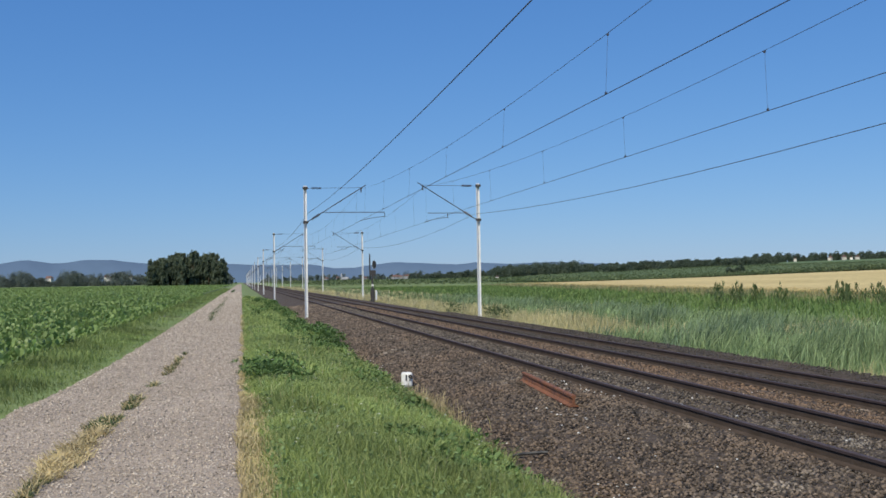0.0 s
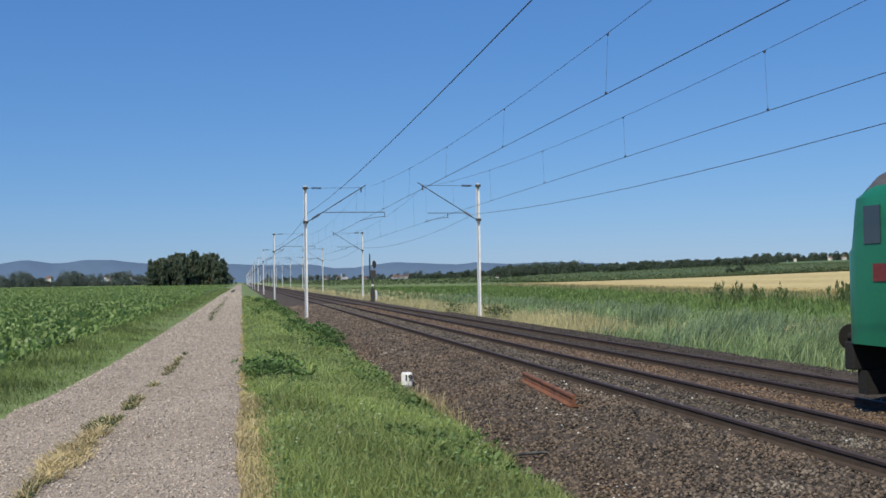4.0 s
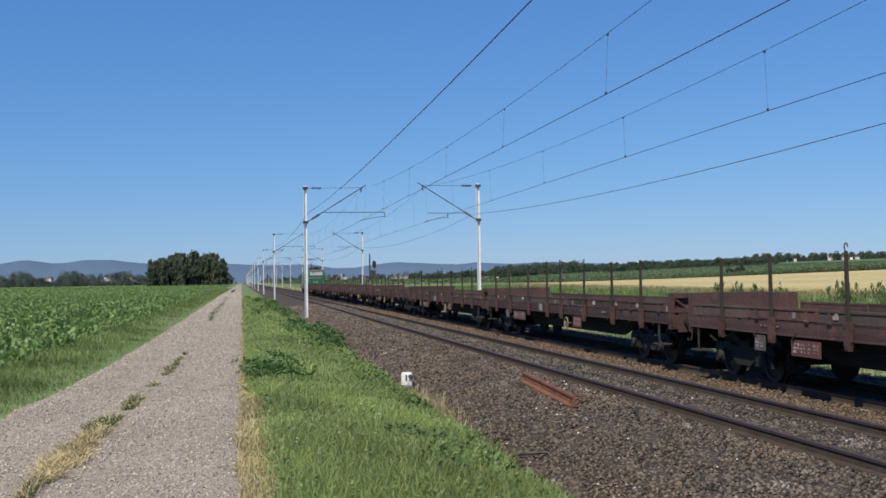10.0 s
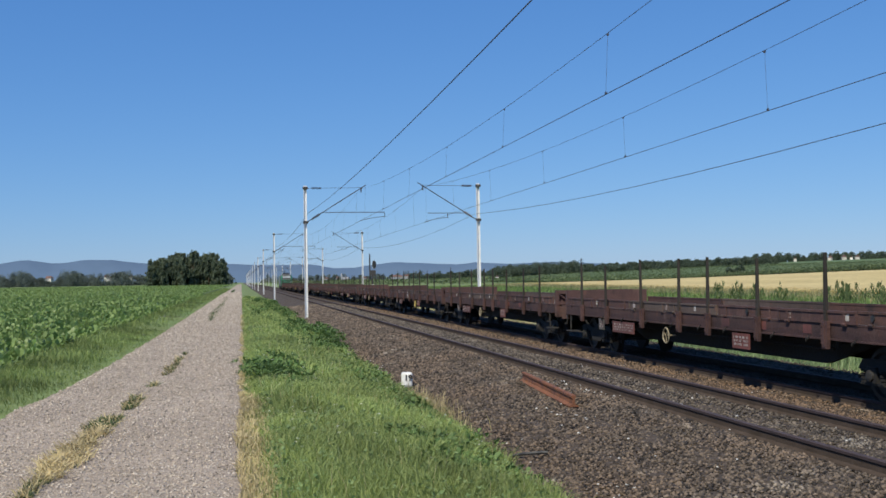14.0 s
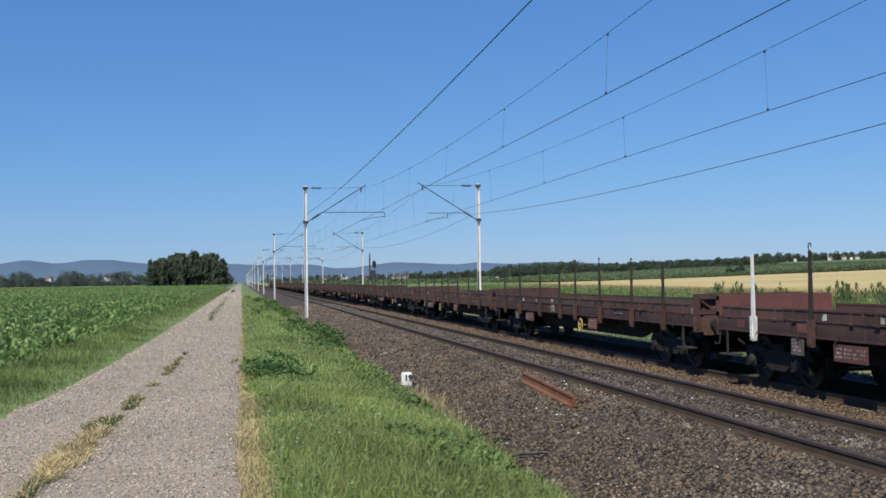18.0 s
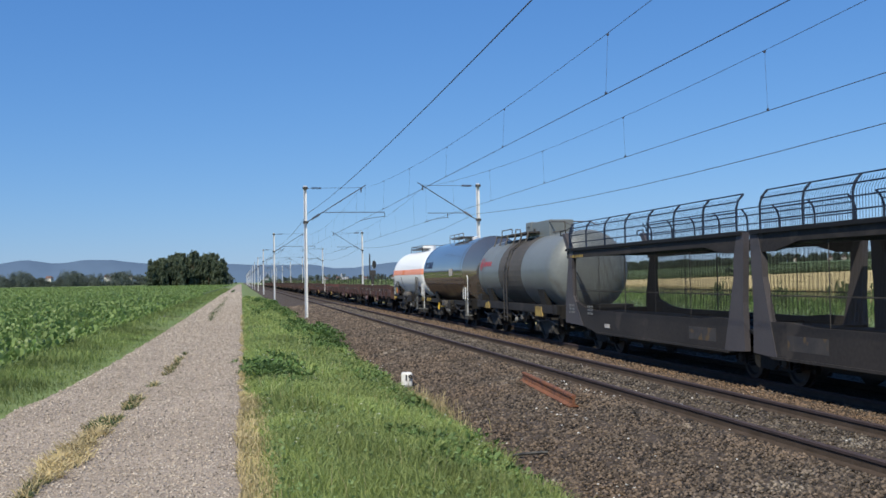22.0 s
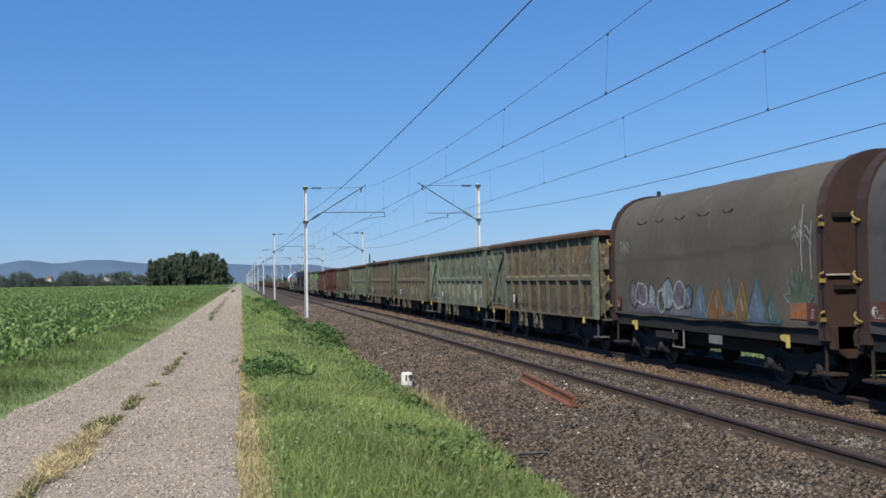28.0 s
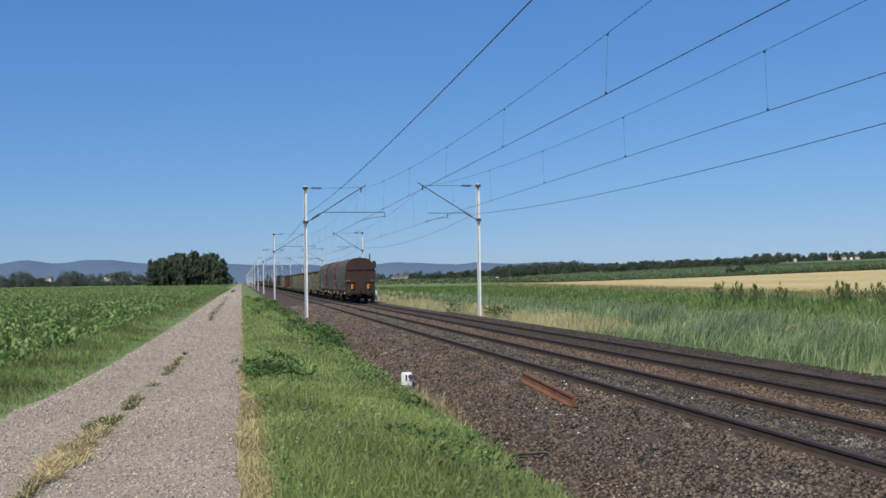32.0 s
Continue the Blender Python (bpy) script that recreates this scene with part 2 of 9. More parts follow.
M["dry_grass"] = leaf_material("dry_grass", (0.66, 0.56, 0.32), (0.47, 0.42, 0.21), 0.3, 0.35)
M["beet"] = leaf_material("beet_leaf", (0.135, 0.225, 0.055), (0.265, 0.35, 0.12), 0.18, 0.35, rough=0.45)
M["wheat_ear"] = leaf_material("wheat_ear", (0.5, 0.38, 0.17), (0.4, 0.3, 0.13), 0.15)
M["tree"] = leaf_material("tree_leaf", (0.105, 0.140, 0.088), (0.19, 0.23, 0.145), 0.3, 0.36)
M["far_tree"] = leaf_material("far_tree_leaf", (0.080, 0.110, 0.074), (0.11, 0.142, 0.098), 0.2, 0.35)
# far leaves paled and greyed: the haze is part of this colour
M["hazy_tree"] = leaf_material("haze_tinted_leaf", (0.120, 0.148, 0.128), (0.150, 0.180, 0.152), 0.15, 0.4)
M["bark"] = material("bark", (0.09, 0.065, 0.045), (0.06, 0.045, 0.03), 3, 0.95, bump=0.6)
M["petal"] = leaf_material("white_petal", (0.75, 0.75, 0.7), (0.8, 0.78, 0.6), 0.05)
# wooded hills, with the blue of distance haze mixed into their colour
M["hill"] = material("hazed_hill", (0.102, 0.152, 0.226), (0.106, 0.157, 0.23), 0.003, 1.0, fine=0.02, spec=0.0, grain_amount=0.12)
M["wall"] = material("house_wall", (0.72, 0.68, 0.6), (0.6, 0.55, 0.48), 0.3, 0.9, shift=0.2)
M["roof"] = material("house_roof", (0.15, 0.085, 0.07), (0.11, 0.065, 0.055), 0.5, 0.9, shift=0.3)
# distant walls, greyed to carry the haze in their colour
M["far_wall"] = material("haze_grey_wall", (0.36, 0.36, 0.37), (0.31, 0.31, 0.32), 0.2, 0.9)
M["pane"] = glass_material("window_pane", (0.03, 0.035, 0.04))


# ---- building blocks ----
def obj(name, mesh, parent=None, mat=None, label=""):
    if mat:
        mesh.materials.append(mat)
    o = new(name, mesh)
    if parent:
        o.parent = parent
    if label:
        o["label"] = label
    return o


def part(name, bm, mat, parent, label=""):
    """Link a bmesh as ONE mesh object under a thing or a part."""
    bmesh.ops.recalc_face_normals(bm, faces=bm.faces)
    me = bpy.data.meshes.new(name)
    bm.to_mesh(me)
    bm.free()
    return obj(name, me, parent, mat, label)


def thing(name, label, category, group="", m=None, kind=""):
    e = new(name)
    e.empty_display_size = 0.3
    if m:
        e.matrix_basis = m
    return tagged(e, label, category, group, kind)


def box(bm, x0, x1, y0, y1, z0, z1, bevel=0.0):
    vs = [bm.verts.new(v) for v in ((x0, y0, z0), (x1, y0, z0), (x1, y1, z0), (x0, y1, z0), (x0, y0, z1), (x1, y0, z1), (x1, y1, z1), (x0, y1, z1))]
    fs = [bm.faces.new([vs[i] for i in f]) for f in ((0, 3, 2, 1), (4, 5, 6, 7), (0, 1, 5, 4), (1, 2, 6, 5), (2, 3, 7, 6), (3, 0, 4, 7))]
    if bevel:
        es = list({e for f in fs for e in f.edges})
        bmesh.ops.bevel(bm, geom=es, offset=bevel, segments=2, profile=0.5, affect="EDGES")
    return bm


def B():
    return bmesh.new()


def boxes(*rows, bevel=0.0):
    bm = B()
    for r in rows:
        box(bm, *r, bevel=bevel)
    return bm


def tube(bm, p, q, r, seg=8, r2=None, cap=True):
    p, q = Vector(p), Vector(q)
    r2 = r if r2 is None else r2
    d = (q - p).normalized()
    u = d.orthogonal().normalized()
    w = d.cross(u)
    rings = []
    for c, rad in ((p, r), (q, r2)):
        rings.append([bm.verts.new(c + rad * (math.cos(2 * math.pi * k / seg) * u + math.sin(2 * math.pi * k / seg) * w)) for k in range(seg)])
    for k in range(seg):
        bm.faces.new((rings[0][k], rings[0][(k + 1) % seg], rings[1][(k + 1) % seg], rings[1][k]))
    if cap:
        bm.faces.new(rings[0][::-1])
        bm.faces.new(rings[1])
    return bm


def poly_tube(bm, pts, r, seg=6):
    """One bent tube through the points."""
    pts = [Vector(p) for p in pts]
    rings = []
    u = None
    for k, p in enumerate(pts):
        d = (pts[min(k + 1, len(pts) - 1)] - pts[max(k - 1, 0)]).normalized()
        u = d.orthogonal().normalized() if u is None else (u - d * u.dot(d)).normalized()
        w = d.cross(u)
        rings.append([bm.verts.new(p + r * (math.cos(2 * math.pi * j / seg) * u + math.sin(2 * math.pi * j / seg) * w)) for j in range(seg)])
    for a, b in zip(rings, rings[1:]):
        for j in range(seg):
            bm.faces.new((a[j], a[(j + 1) % seg], b[(j + 1) % seg], b[j]))
    bm.faces.new(rings[0][::-1])
    bm.faces.new(rings[-1])
    return bm


def prism(bm, profile, y0, y1, axis="y"):
    """A closed profile of (a, z) pairs swept along an axis."""
    place = {"y": lambda a, z, y: (a, y, z), "x": lambda a, z, y: (y, a, z), "z": lambda a, z, y: (a, z, y)}[axis]
    p = [bm.verts.new(place(a, z, y0)) for a, z in profile]
    q = [bm.verts.new(place(a, z, y1)) for a, z in profile]
    n = len(profile)
    for k in range(n):
        bm.faces.new((p[k], p[(k + 1) % n], q[(k + 1) % n], q[k]))
    bm.faces.new(p[::-1])
    bm.faces.new(q)
    return bm


def lathe(bm, rows, centre=(0, 0, 0), seg=24, axis="y"):
    """Rings of (station, radius) turned round an axis."""
    cx, cy, cz = centre
    rings = []
    for s, r in rows:
        ring = []
        for k in range(seg):
            a = 2 * math.pi * k / seg
            if axis == "y":
                ring.append(bm.verts.new((cx + r * math.cos(a), cy + s, cz + r * math.sin(a))))
            elif axis == "x":
                ring.append(bm.verts.new((cx + s, cy + r * math.cos(a), cz + r * math.sin(a))))
            else:
                ring.append(bm.verts.new((cx + r * math.cos(a), cy + r * math.sin(a), cz + s)))
        rings.append(ring)
    for a, b in zip(rings, rings[1:]):
        for k in range(seg):
            bm.faces.new((a[k], a[(k + 1) % seg], b[(k + 1) % seg], b[k]))
    bm.faces.new(rings[0][::-1])
    bm.faces.new(rings[-1])
    return bm


def smooth(o, angle=35):
    o.data.shade_smooth()
    bm = bmesh.new()
    bm.from_mesh(o.data)
    for e in bm.edges:
        if len(e.link_faces) == 2 and e.calc_face_angle(0) > radians(angle):
            e.smooth = False
    bm.to_mesh(o.data)
    bm.free()
    return o


def raw(name, verts, faces, mat, parent=None):
    """A mesh from big arrays: verts (n, 3); faces (m, k) of one size, or a list of such arrays."""
    me = bpy.data.meshes.new(name)
    blocks = faces if isinstance(faces, list) else [faces]
    me.vertices.add(len(verts))
    me.vertices.foreach_set("co", np.asarray(verts, np.float32).ravel())
    idx = np.concatenate([b.ravel() for b in blocks]).astype(np.int32)
    sizes = np.concatenate([np.full(len(b), b.shape[1]) for b in blocks]).astype(np.int32)
    me.loops.add(len(idx))
    me.loops.foreach_set("vertex_index", idx)
    me.polygons.add(len(sizes))
    me.polygons.foreach_set("loop_start", np.concatenate([[0], np.cumsum(sizes)[:-1]]).astype(np.int32))
    me.update(calc_edges=True)
    me.validate()
    return obj(name, me, parent, mat)


def sstep(v):
    v = np.clip(v, 0, 1)
    return v * v * (3 - 2 * v)


def wave(x, y, s, k=0.0):
    """Cheap smooth noise in -1..1."""
    return (np.sin(x * s + k) * np.cos(y * s * 0.83 + 1.7 * k) + 0.6 * np.sin((x * 0.7 - y * 1.3) * s * 1.9 + 2.1 * k) + 0.4 * np.cos((x * 1.6 + y) * s * 3.1 + k)) / 2


# ground height across the line (x: z)
CROSS_X = [-9000, -60, -6.0, -4.4, -3.1, -2.9, -1.5, 0.05, 0.35, 1.8, 3.1, 3.6, 4.6, 13.2, 14.2, 16.0, 24.0, 60.0, 9000]
CROSS_Z = [0.0, 0.0, 0.02, 0.12, 0.06, 0.10, 0.09, 0.10, 0.10, -0.08, -0.38, -0.55, -0.9, -0.9, -0.75, -1.1, -0.9, -0.75, -0.75]


def ground_z(x, y):
    x, y = np.asarray(x, float), np.asarray(y, float)
    z = np.interp(x, CROSS_X, CROSS_Z)
    near_hill = 8.0 * sstep((x - 70) / 190) * (1 - sstep((y - 130) / 330))
    ridge = 9.0 * sstep((x - 215) / 260)
    crest = 4.5 * sstep((x - 485) / 50)
    return z + near_hill + ridge + crest


def sheet(name, xs, ys, lift, mat, kind="structure", wob=0.0):
    xs, ys = np.asarray(xs, float), np.asarray(ys, float)
    gx, gy = np.meshgrid(xs, ys)
    gz = ground_z(gx, gy) + lift
    if wob:
        gz = gz + wob * wave(gx, gy, 2.3) * 0.5
    v = np.stack([gx, gy, gz], -1).reshape(-1, 3)
    nx, ny = len(xs), len(ys)
    i = (np.arange(ny - 1)[:, None] * nx + np.arange(nx - 1)[None]).ravel()
    f = np.stack([i, i + 1, i + nx + 1, i + nx], -1)
    o = raw(name, v, f, mat)
    o.data.shade_smooth()
    return tagged(o, kind=kind)


def blades(name, x, y, z, h, w, mat, lean=0.35, curl=0.5, parent=None, bend_dir=None, rng=None):
    """Bent, tapered blades, three segments each, as one mesh."""
    rng = rng or np.random.default_rng(5)
    n = len(x)
    a = rng.uniform(0, 2 * np.pi, n)
    d = rng.uniform(0, 2 * np.pi, n) if bend_dir is None else bend_dir + rng.normal(0, 0.9, n)
    l = np.abs(rng.normal(lean, lean * 0.5, n))
    side = np.stack([np.cos(a), np.sin(a), np.zeros(n)], -1) * (w / 2)[:, None]
    base = np.stack([x, y, z], -1)
    out = np.stack([np.cos(d), np.sin(d), np.zeros(n)], -1)
    up = np.array([0, 0, 1.0])
    p1 = base + out * (h * l * 0.30)[:, None] + up * (h * 0.5)[:, None]
    p2 = base + out * (h * l * (0.75 + 0.3 * curl))[:, None] + up * (h * 0.85)[:, None]
    p3 = base + out * (h * l * (1.1 + 0.9 * curl))[:, None] + up * (h * (1.0 - 0.12 * curl))[:, None]
    v = np.stack([base - side, base + side, p1 - side * 0.9, p1 + side * 0.9, p2 - side * 0.6, p2 + side * 0.6, p3], 1).reshape(-1, 3)
    i = np.arange(n)[:, None] * 7
    q = np.concatenate([i + np.array([[0, 1, 3, 2]]), i + np.array([[2, 3, 5, 4]])])
    t = i + np.array([[4, 5, 6]])
    return raw(name, v, [q, t], mat, parent)


def scatter(rng, n, x0, x1, y0, y1, near=0.0):
    """Random places; near > 0 crowds them towards small y."""
    x = rng.uniform(x0, x1, n)
    u = rng.uniform(0, 1, n)
    if near:
        k = 1 - near
        y = (y0 ** k + u * (y1 ** k - y0 ** k)) ** (1 / k)
    else:
        y = y0 + u * (y1 - y0)
    return x, y


def stones(name, x, y, z, r, mat, rng, parent=None, flat=0.7):
    """Angular stones, eight faces each, as one mesh."""
    n = len(x)
    d = np.array([[1, 0, 0], [-1, 0, 0], [0, 1, 0], [0, -1, 0], [0, 0, 1], [0, 0, -1]], float)
    j = d[None] + rng.normal(0, 0.28, (n, 6, 3))
    a = rng.uniform(0, 2 * np.pi, n)
    ca, sa = np.cos(a)[:, None], np.sin(a)[:, None]
    jx, jy = j[..., 0] * ca - j[..., 1] * sa, j[..., 0] * sa + j[..., 1] * ca
    j = np.stack([jx, jy, j[..., 2] * flat], -1) * r[:, None, None]
    v = (np.stack([x, y, z], -1)[:, None] + j).reshape(-1, 3)
    f = np.array([[0, 2, 4], [2, 1, 4], [1, 3, 4], [3, 0, 4], [2, 0, 5], [1, 2, 5], [3, 1, 5], [0, 3, 5]])
    return raw(name, v, (np.arange(n)[:, None, None] * 6 + f[None]).reshape(-1, 3), mat, parent)


# ---- ground, road, track bed ----
def spread(lo, hi, mid_lo, mid_hi, fine, grow=1.35):
    out = list(np.arange(mid_lo, mid_hi + 1e-6, fine))
    s, v = fine, mid_hi
    while v < hi:
        s *= grow
        v = min(v + s, hi)
        out.append(v)
    s, v = fine, mid_lo
    while v > lo:
        s *= grow
        v = max(v - s, lo)
        out.insert(0, v)
    return out


gx = sorted({round(v, 3) for v in spread(-4800, 4800, -10, 30, 0.5, 1.16)} | {v for v in CROSS_X if abs(v) < 4000} | {440, 460, 480, 490, 500, 510, 520, 530, 540, 560})
sheet("ground", gx, spread(-4800, 4800, 0, 120, 2.0, 1.2), 0.0, M["meadow"])

# beet field, right up to the wood; wheat and the green rows on the slope
sheet("beet_field", [-420, -200, -120, -80, -60, -40, -30, -25, -20, -15, -10, -5.9, -5.65], spread(-60, 860, 0, 120, 4.0, 1.2), 0.03, M["field"])


def wheat_field():
    # its near edge draws away from the line
    ys = np.linspace(-80, 345, 70)
    u = np.concatenate([[0.0], np.linspace(0, 1, 29)])
    gx = (53 + 0.105 * ys)[:, None] * (1 - u)[None] + 151 * u[None]
    gy = ys[:, None] + 0 * gx
    v = np.stack([gx, gy, ground_z(gx, gy) + np.where(np.arange(30) == 0, 0.0, 0.75)[None]], -1).reshape(-1, 3)
    i = (np.arange(69)[:, None] * 30 + np.arange(29)[None]).ravel()
    o = raw("wheat_field", v, np.stack([i, i + 1, i + 31, i + 30], -1), M["wheat"])
    o.data.shade_smooth()
    tagged(o, kind="structure")


wheat_field()
sheet("vine_field", np.linspace(153, 520, 60), spread(-200, 2400, 0, 800, 20.0, 1.2), 1.0, M["vines"])

# the farm track: gravel with a worn edge
def road_left(y):
    """Where the gravel ends towards the field."""
    return np.interp(y, [0, 14, 17.5, 19.5, 26, 45], [-3.52, -3.48, -3.36, -3.20, -3.04, -2.95]) + 0.05 * wave(y * 0, y, 0.9) + 0.05 * wave(y * 0, y, 3.1, 2)


def road_sheet():
    ys = np.array(spread(-120, 900, 0, 100, 0.5, 1.12))
    prof = np.array([0.0, 0.04, 0.12, 0.3, 0.45, 0.55, 0.7, 0.88, 0.96, 1.0])
    lift = np.array([-0.05, 0.0, 0.012, 0.0, 0.02, 0.02, 0.0, 0.012, 0.0, -0.05])
    left = road_left(ys)
    right = 0.06 + 0.07 * wave(ys * 0, ys, 1.1, 4) + 0.05 * wave(ys * 0, ys, 4.1, 1)
    gx = left[:, None] + (right - left)[:, None] * prof[None]
    gz = ROAD_Z + lift[None] + 0 * gx
    v = np.stack([gx, ys[:, None] + gx * 0, gz], -1).reshape(-1, 3)
    nx = len(prof)
    i = (np.arange(len(ys) - 1)[:, None] * nx + np.arange(nx - 1)[None]).ravel()
    o = raw("road", v, np.stack([i, i + 1, i + nx + 1, i + nx], -1), M["gravel"])
    o.data.shade_smooth()
    tagged(o, kind="structure")


road_sheet()

BED = [(3.25, -0.50), (4.3, -0.33), (5.75, -0.20), (6.0, -0.168), (8.7, -0.168), (9.5, -0.30), (9.95, -0.36), (12.45, -0.36), (12.9, -0.29), (13.6, -0.28), (14.4, -0.95)]


def bed_z(x):
    return np.interp(x, [p[0] for p in BED], [p[1] for p in BED])


def ballast_bed():
    xs = np.concatenate([np.linspace(3.25, 13.1, 50), [13.4, 13.65, 14.0, 14.4]])
    ys = np.array(spread(-950, 2600, 4, 70, 0.5, 1.15))
    gx, gy = np.meshgrid(xs, ys)
    gz = bed_z(gx) + 0.018 * wave(gx, gy, 5.0) + 0.012 * wave(gx, gy, 11.0, 3)
    gx = gx + (gx < 3.4) * 0.15 * wave(gx * 0, gy, 0.8)
    v = np.stack([gx, gy, gz], -1).reshape(-1, 3)
    nx = len(xs)
    i = (np.arange(len(ys) - 1)[:, None] * nx + np.arange(nx - 1)[None]).ravel()
    o = raw("ballast_bed", v, np.stack([i, i + 1, i + nx + 1, i + nx], -1), M["ballast"])
    o.data.shade_smooth()
    tagged(o, kind="structure")


ballast_bed()

RAIL = [(-0.075, -0.172), (0.075, -0.172), (0.075, -0.158), (0.022, -0.128), (0.017, -0.052), (0.036, -0.038), (0.036, -0.006), (0.028, 0.0), (-0.028, 0.0), (-0.036, -0.006),
        (-0.036, -0.038), (-0.017, -0.052), (-0.022, -0.128), (-0.075, -0.158)]


def rail_mesh(y0, y1):
    bm = prism(B(), RAIL, y0, y1)
    me = bpy.data.meshes.new("rail")
    bmesh.ops.recalc_face_normals(bm, faces=bm.faces)
    bm.to_mesh(me)
    bm.free()
    for m in ("rail", "rail_top", "rail_web"):
        me.materials.append(M[m])
    for p in me.polygons:
        if p.normal.z > 0.5 and p.center.z > -0.01:
            p.material_index = 1
        elif p.center.z < -0.06:
            p.material_index = 2
    return me


def sleeper_mesh():
    """A concrete sleeper with its rail seats and clips."""
    bm = B()
    prism(bm, [(-0.14, -0.20), (0.14, -0.20), (0.11, 0.0), (-0.11, 0.0)], -1.27, 1.27, axis="x")
    for s in (-1, 1):
        for c in (-0.115, 0.115):
            x = s * GAUGE / 2 + c
            box(bm, x - 0.025, x + 0.025, -0.07, 0.07, 0.0, 0.022)
    me = bpy.data.meshes.new("sleeper")
    bmesh.ops.recalc_face_normals(bm, faces=bm.faces)
    bm.to_mesh(me)
    bm.free()
    me.materials.append(M["sleeper"])
    me.materials.append(M["clip"])
    for p in me.polygons:
        if p.center.z > 0.002:
            p.material_index = 1
    return me


def tracks():
    rm, sm = rail_mesh(-950, 2600), sleeper_mesh()
    for x, z, name in ((X1, Z1, "near"), (X2, Z2, "far")):
        t = thing("railway_track", "steel rails on concrete sleepers in brown ballast", "railway track", "tracks of the line", pose(x, 0, z))
        for s in (-1, 1):
            obj("rail", rm, t).location = (s * GAUGE / 2, 0, 0)
        for k in range(195):
            o = obj("sleeper", sm, t)
            o.location, o.rotation_euler = (random.uniform(-0.02, 0.02), -23 + k * 0.6, -0.176), (0, 0, random.uniform(-0.01, 0.01))


tracks()


# ---- overhead line ----
def mast(side):
    """side 1: the arm reaches to +x, -1: to -x. Origin at the foot, on the rail level of the near track."""
    s = side
    t = thing("catenary_mast", "galvanised steel catenary mast with a cantilever arm beside the track", "catenary mast", "masts along the line")
    h, w, f = 7.93, 0.092, 0.10
    col = B()
    prism(col, [(-w, -f), (-w + 0.018, -f), (-w + 0.018, -0.008), (w - 0.018, -0.008), (w - 0.018, -f), (w, -f), (w, f), (w - 0.018, f), (w - 0.018, 0.008), (-w + 0.018, 0.008), (-w + 0.018, f), (-w, f)], -1.6, h, axis="z")
    part("column", col, M["galv"], t)
    part("foot_block", boxes((-0.35, 0.35, -0.35, 0.35, -1.6, -0.75), bevel=0.03), M["sleeper"], t, "grey concrete foot")
    foot, tip = (0.11 * s, 0, 5.66), (3.85 * s, 0, 8.0)
    part("cantilever", tube(B(), foot, tip, 0.027, 8), M["dark_steel"], t)
    d = (Vector(tip) - Vector(foot)).normalized()
    ins = B()
    for k in range(7):
        c = Vector(foot) + d * (0.36 + 0.085 * k)
        tube(ins, c, c + d * 0.05, 0.095, 10, 0.055)
    part("insulator", ins, M["insul"], t, "brown ribbed insulator")
    part("tie_bar", tube(B(), (0.11 * s, 0, 7.78), (3.55 * s, 0, 7.82), 0.011, 6), M["dark_steel"], t)
    ti = B()
    for k in range(7):
        tube(ti, ((0.42 + 0.09 * k) * s, 0, 7.785), ((0.47 + 0.09 * k) * s, 0, 7.785), 0.08, 10, 0.05)
    part("tie_insulator", ti, M["insul"], t, "brown ribbed insulator")
    if s > 0:
        reg, a0, a1, drop = 6.26, 1.0, 5.0, 5.0
    else:
        reg, a0, a1, drop = 6.08, 0.9, 3.2, 1.95
    part("registration_arm", tube(B(), (a0 * s, 0, reg), (a1 * s, 0, reg), 0.022, 6), M["dark_steel"], t)
    part("drop_bracket", tube(B(), (drop * s, 0, reg), (drop * s, 0, reg - 0.3), 0.02, 6), M["dark_steel"], t)
    end = 3.37 if s > 0 else 3.42
    zc = 5.68 if s > 0 else 5.50
    arm = B()
    pts = []
    for k in range(7):
        u = k / 6
        pts.append(((drop + (end - drop) * u) * s, 0, reg - 0.28 + (zc + 0.02 - reg + 0.28) * u ** 1.8))
    poly_tube(arm, pts, 0.016)
    part("steady_arm", arm, M["dark_steel"], t)
    part("clamp", boxes((tip[0] - 0.34 * s - 0.035, tip[0] - 0.34 * s + 0.035, -0.035, 0.035, 7.52, 7.84)), M["dark_steel"], t)
    part("wire_bracket", boxes((-0.16, 0.16, -0.18, -0.12, 5.55, 5.72), (-0.16, 0.16, -0.16, -0.1, 7.7, 7.86)), M["dark_steel"], t)
    return t


def masts():
    for side, x, y0 in ((1, MAST_L, MAST_YL), (-1, MAST_R, MAST_YR)):
        first = mast(side)
        first.matrix_basis = pose(x, y0, 0)
        for k in [-1] + list(range(1, 14)):
            copy_thing(first, pose(x, y0 + SPAN * k, 0))


masts()


def messenger_z(y, y0, low):
    mid = (np.floor((y - y0) / SPAN) + 0.5) * SPAN + y0
    return low + (7.72 - low) * ((y - mid) / (SPAN / 2)) ** 2


def wire(name, pts, r, label, group="", seg=5):
    pts = np.asarray(pts, float)
    n = len(pts)
    a = np.arange(seg) * 2 * np.pi / seg
    v = (pts[:, None] + r * np.stack([np.cos(a), 0 * a, np.sin(a)], -1)[None]).reshape(-1, 3)
    k = (np.arange(n - 1)[:, None] * seg + np.arange(seg)[None]).ravel()
    k2 = (np.arange(n - 1)[:, None] * seg + (np.arange(seg)[None] + 1) % seg).ravel()
    o = raw(name, v, np.stack([k, k2, k2 + seg, k + seg], -1), M["copper"])
    return tagged(o, label, "overhead wire", group)


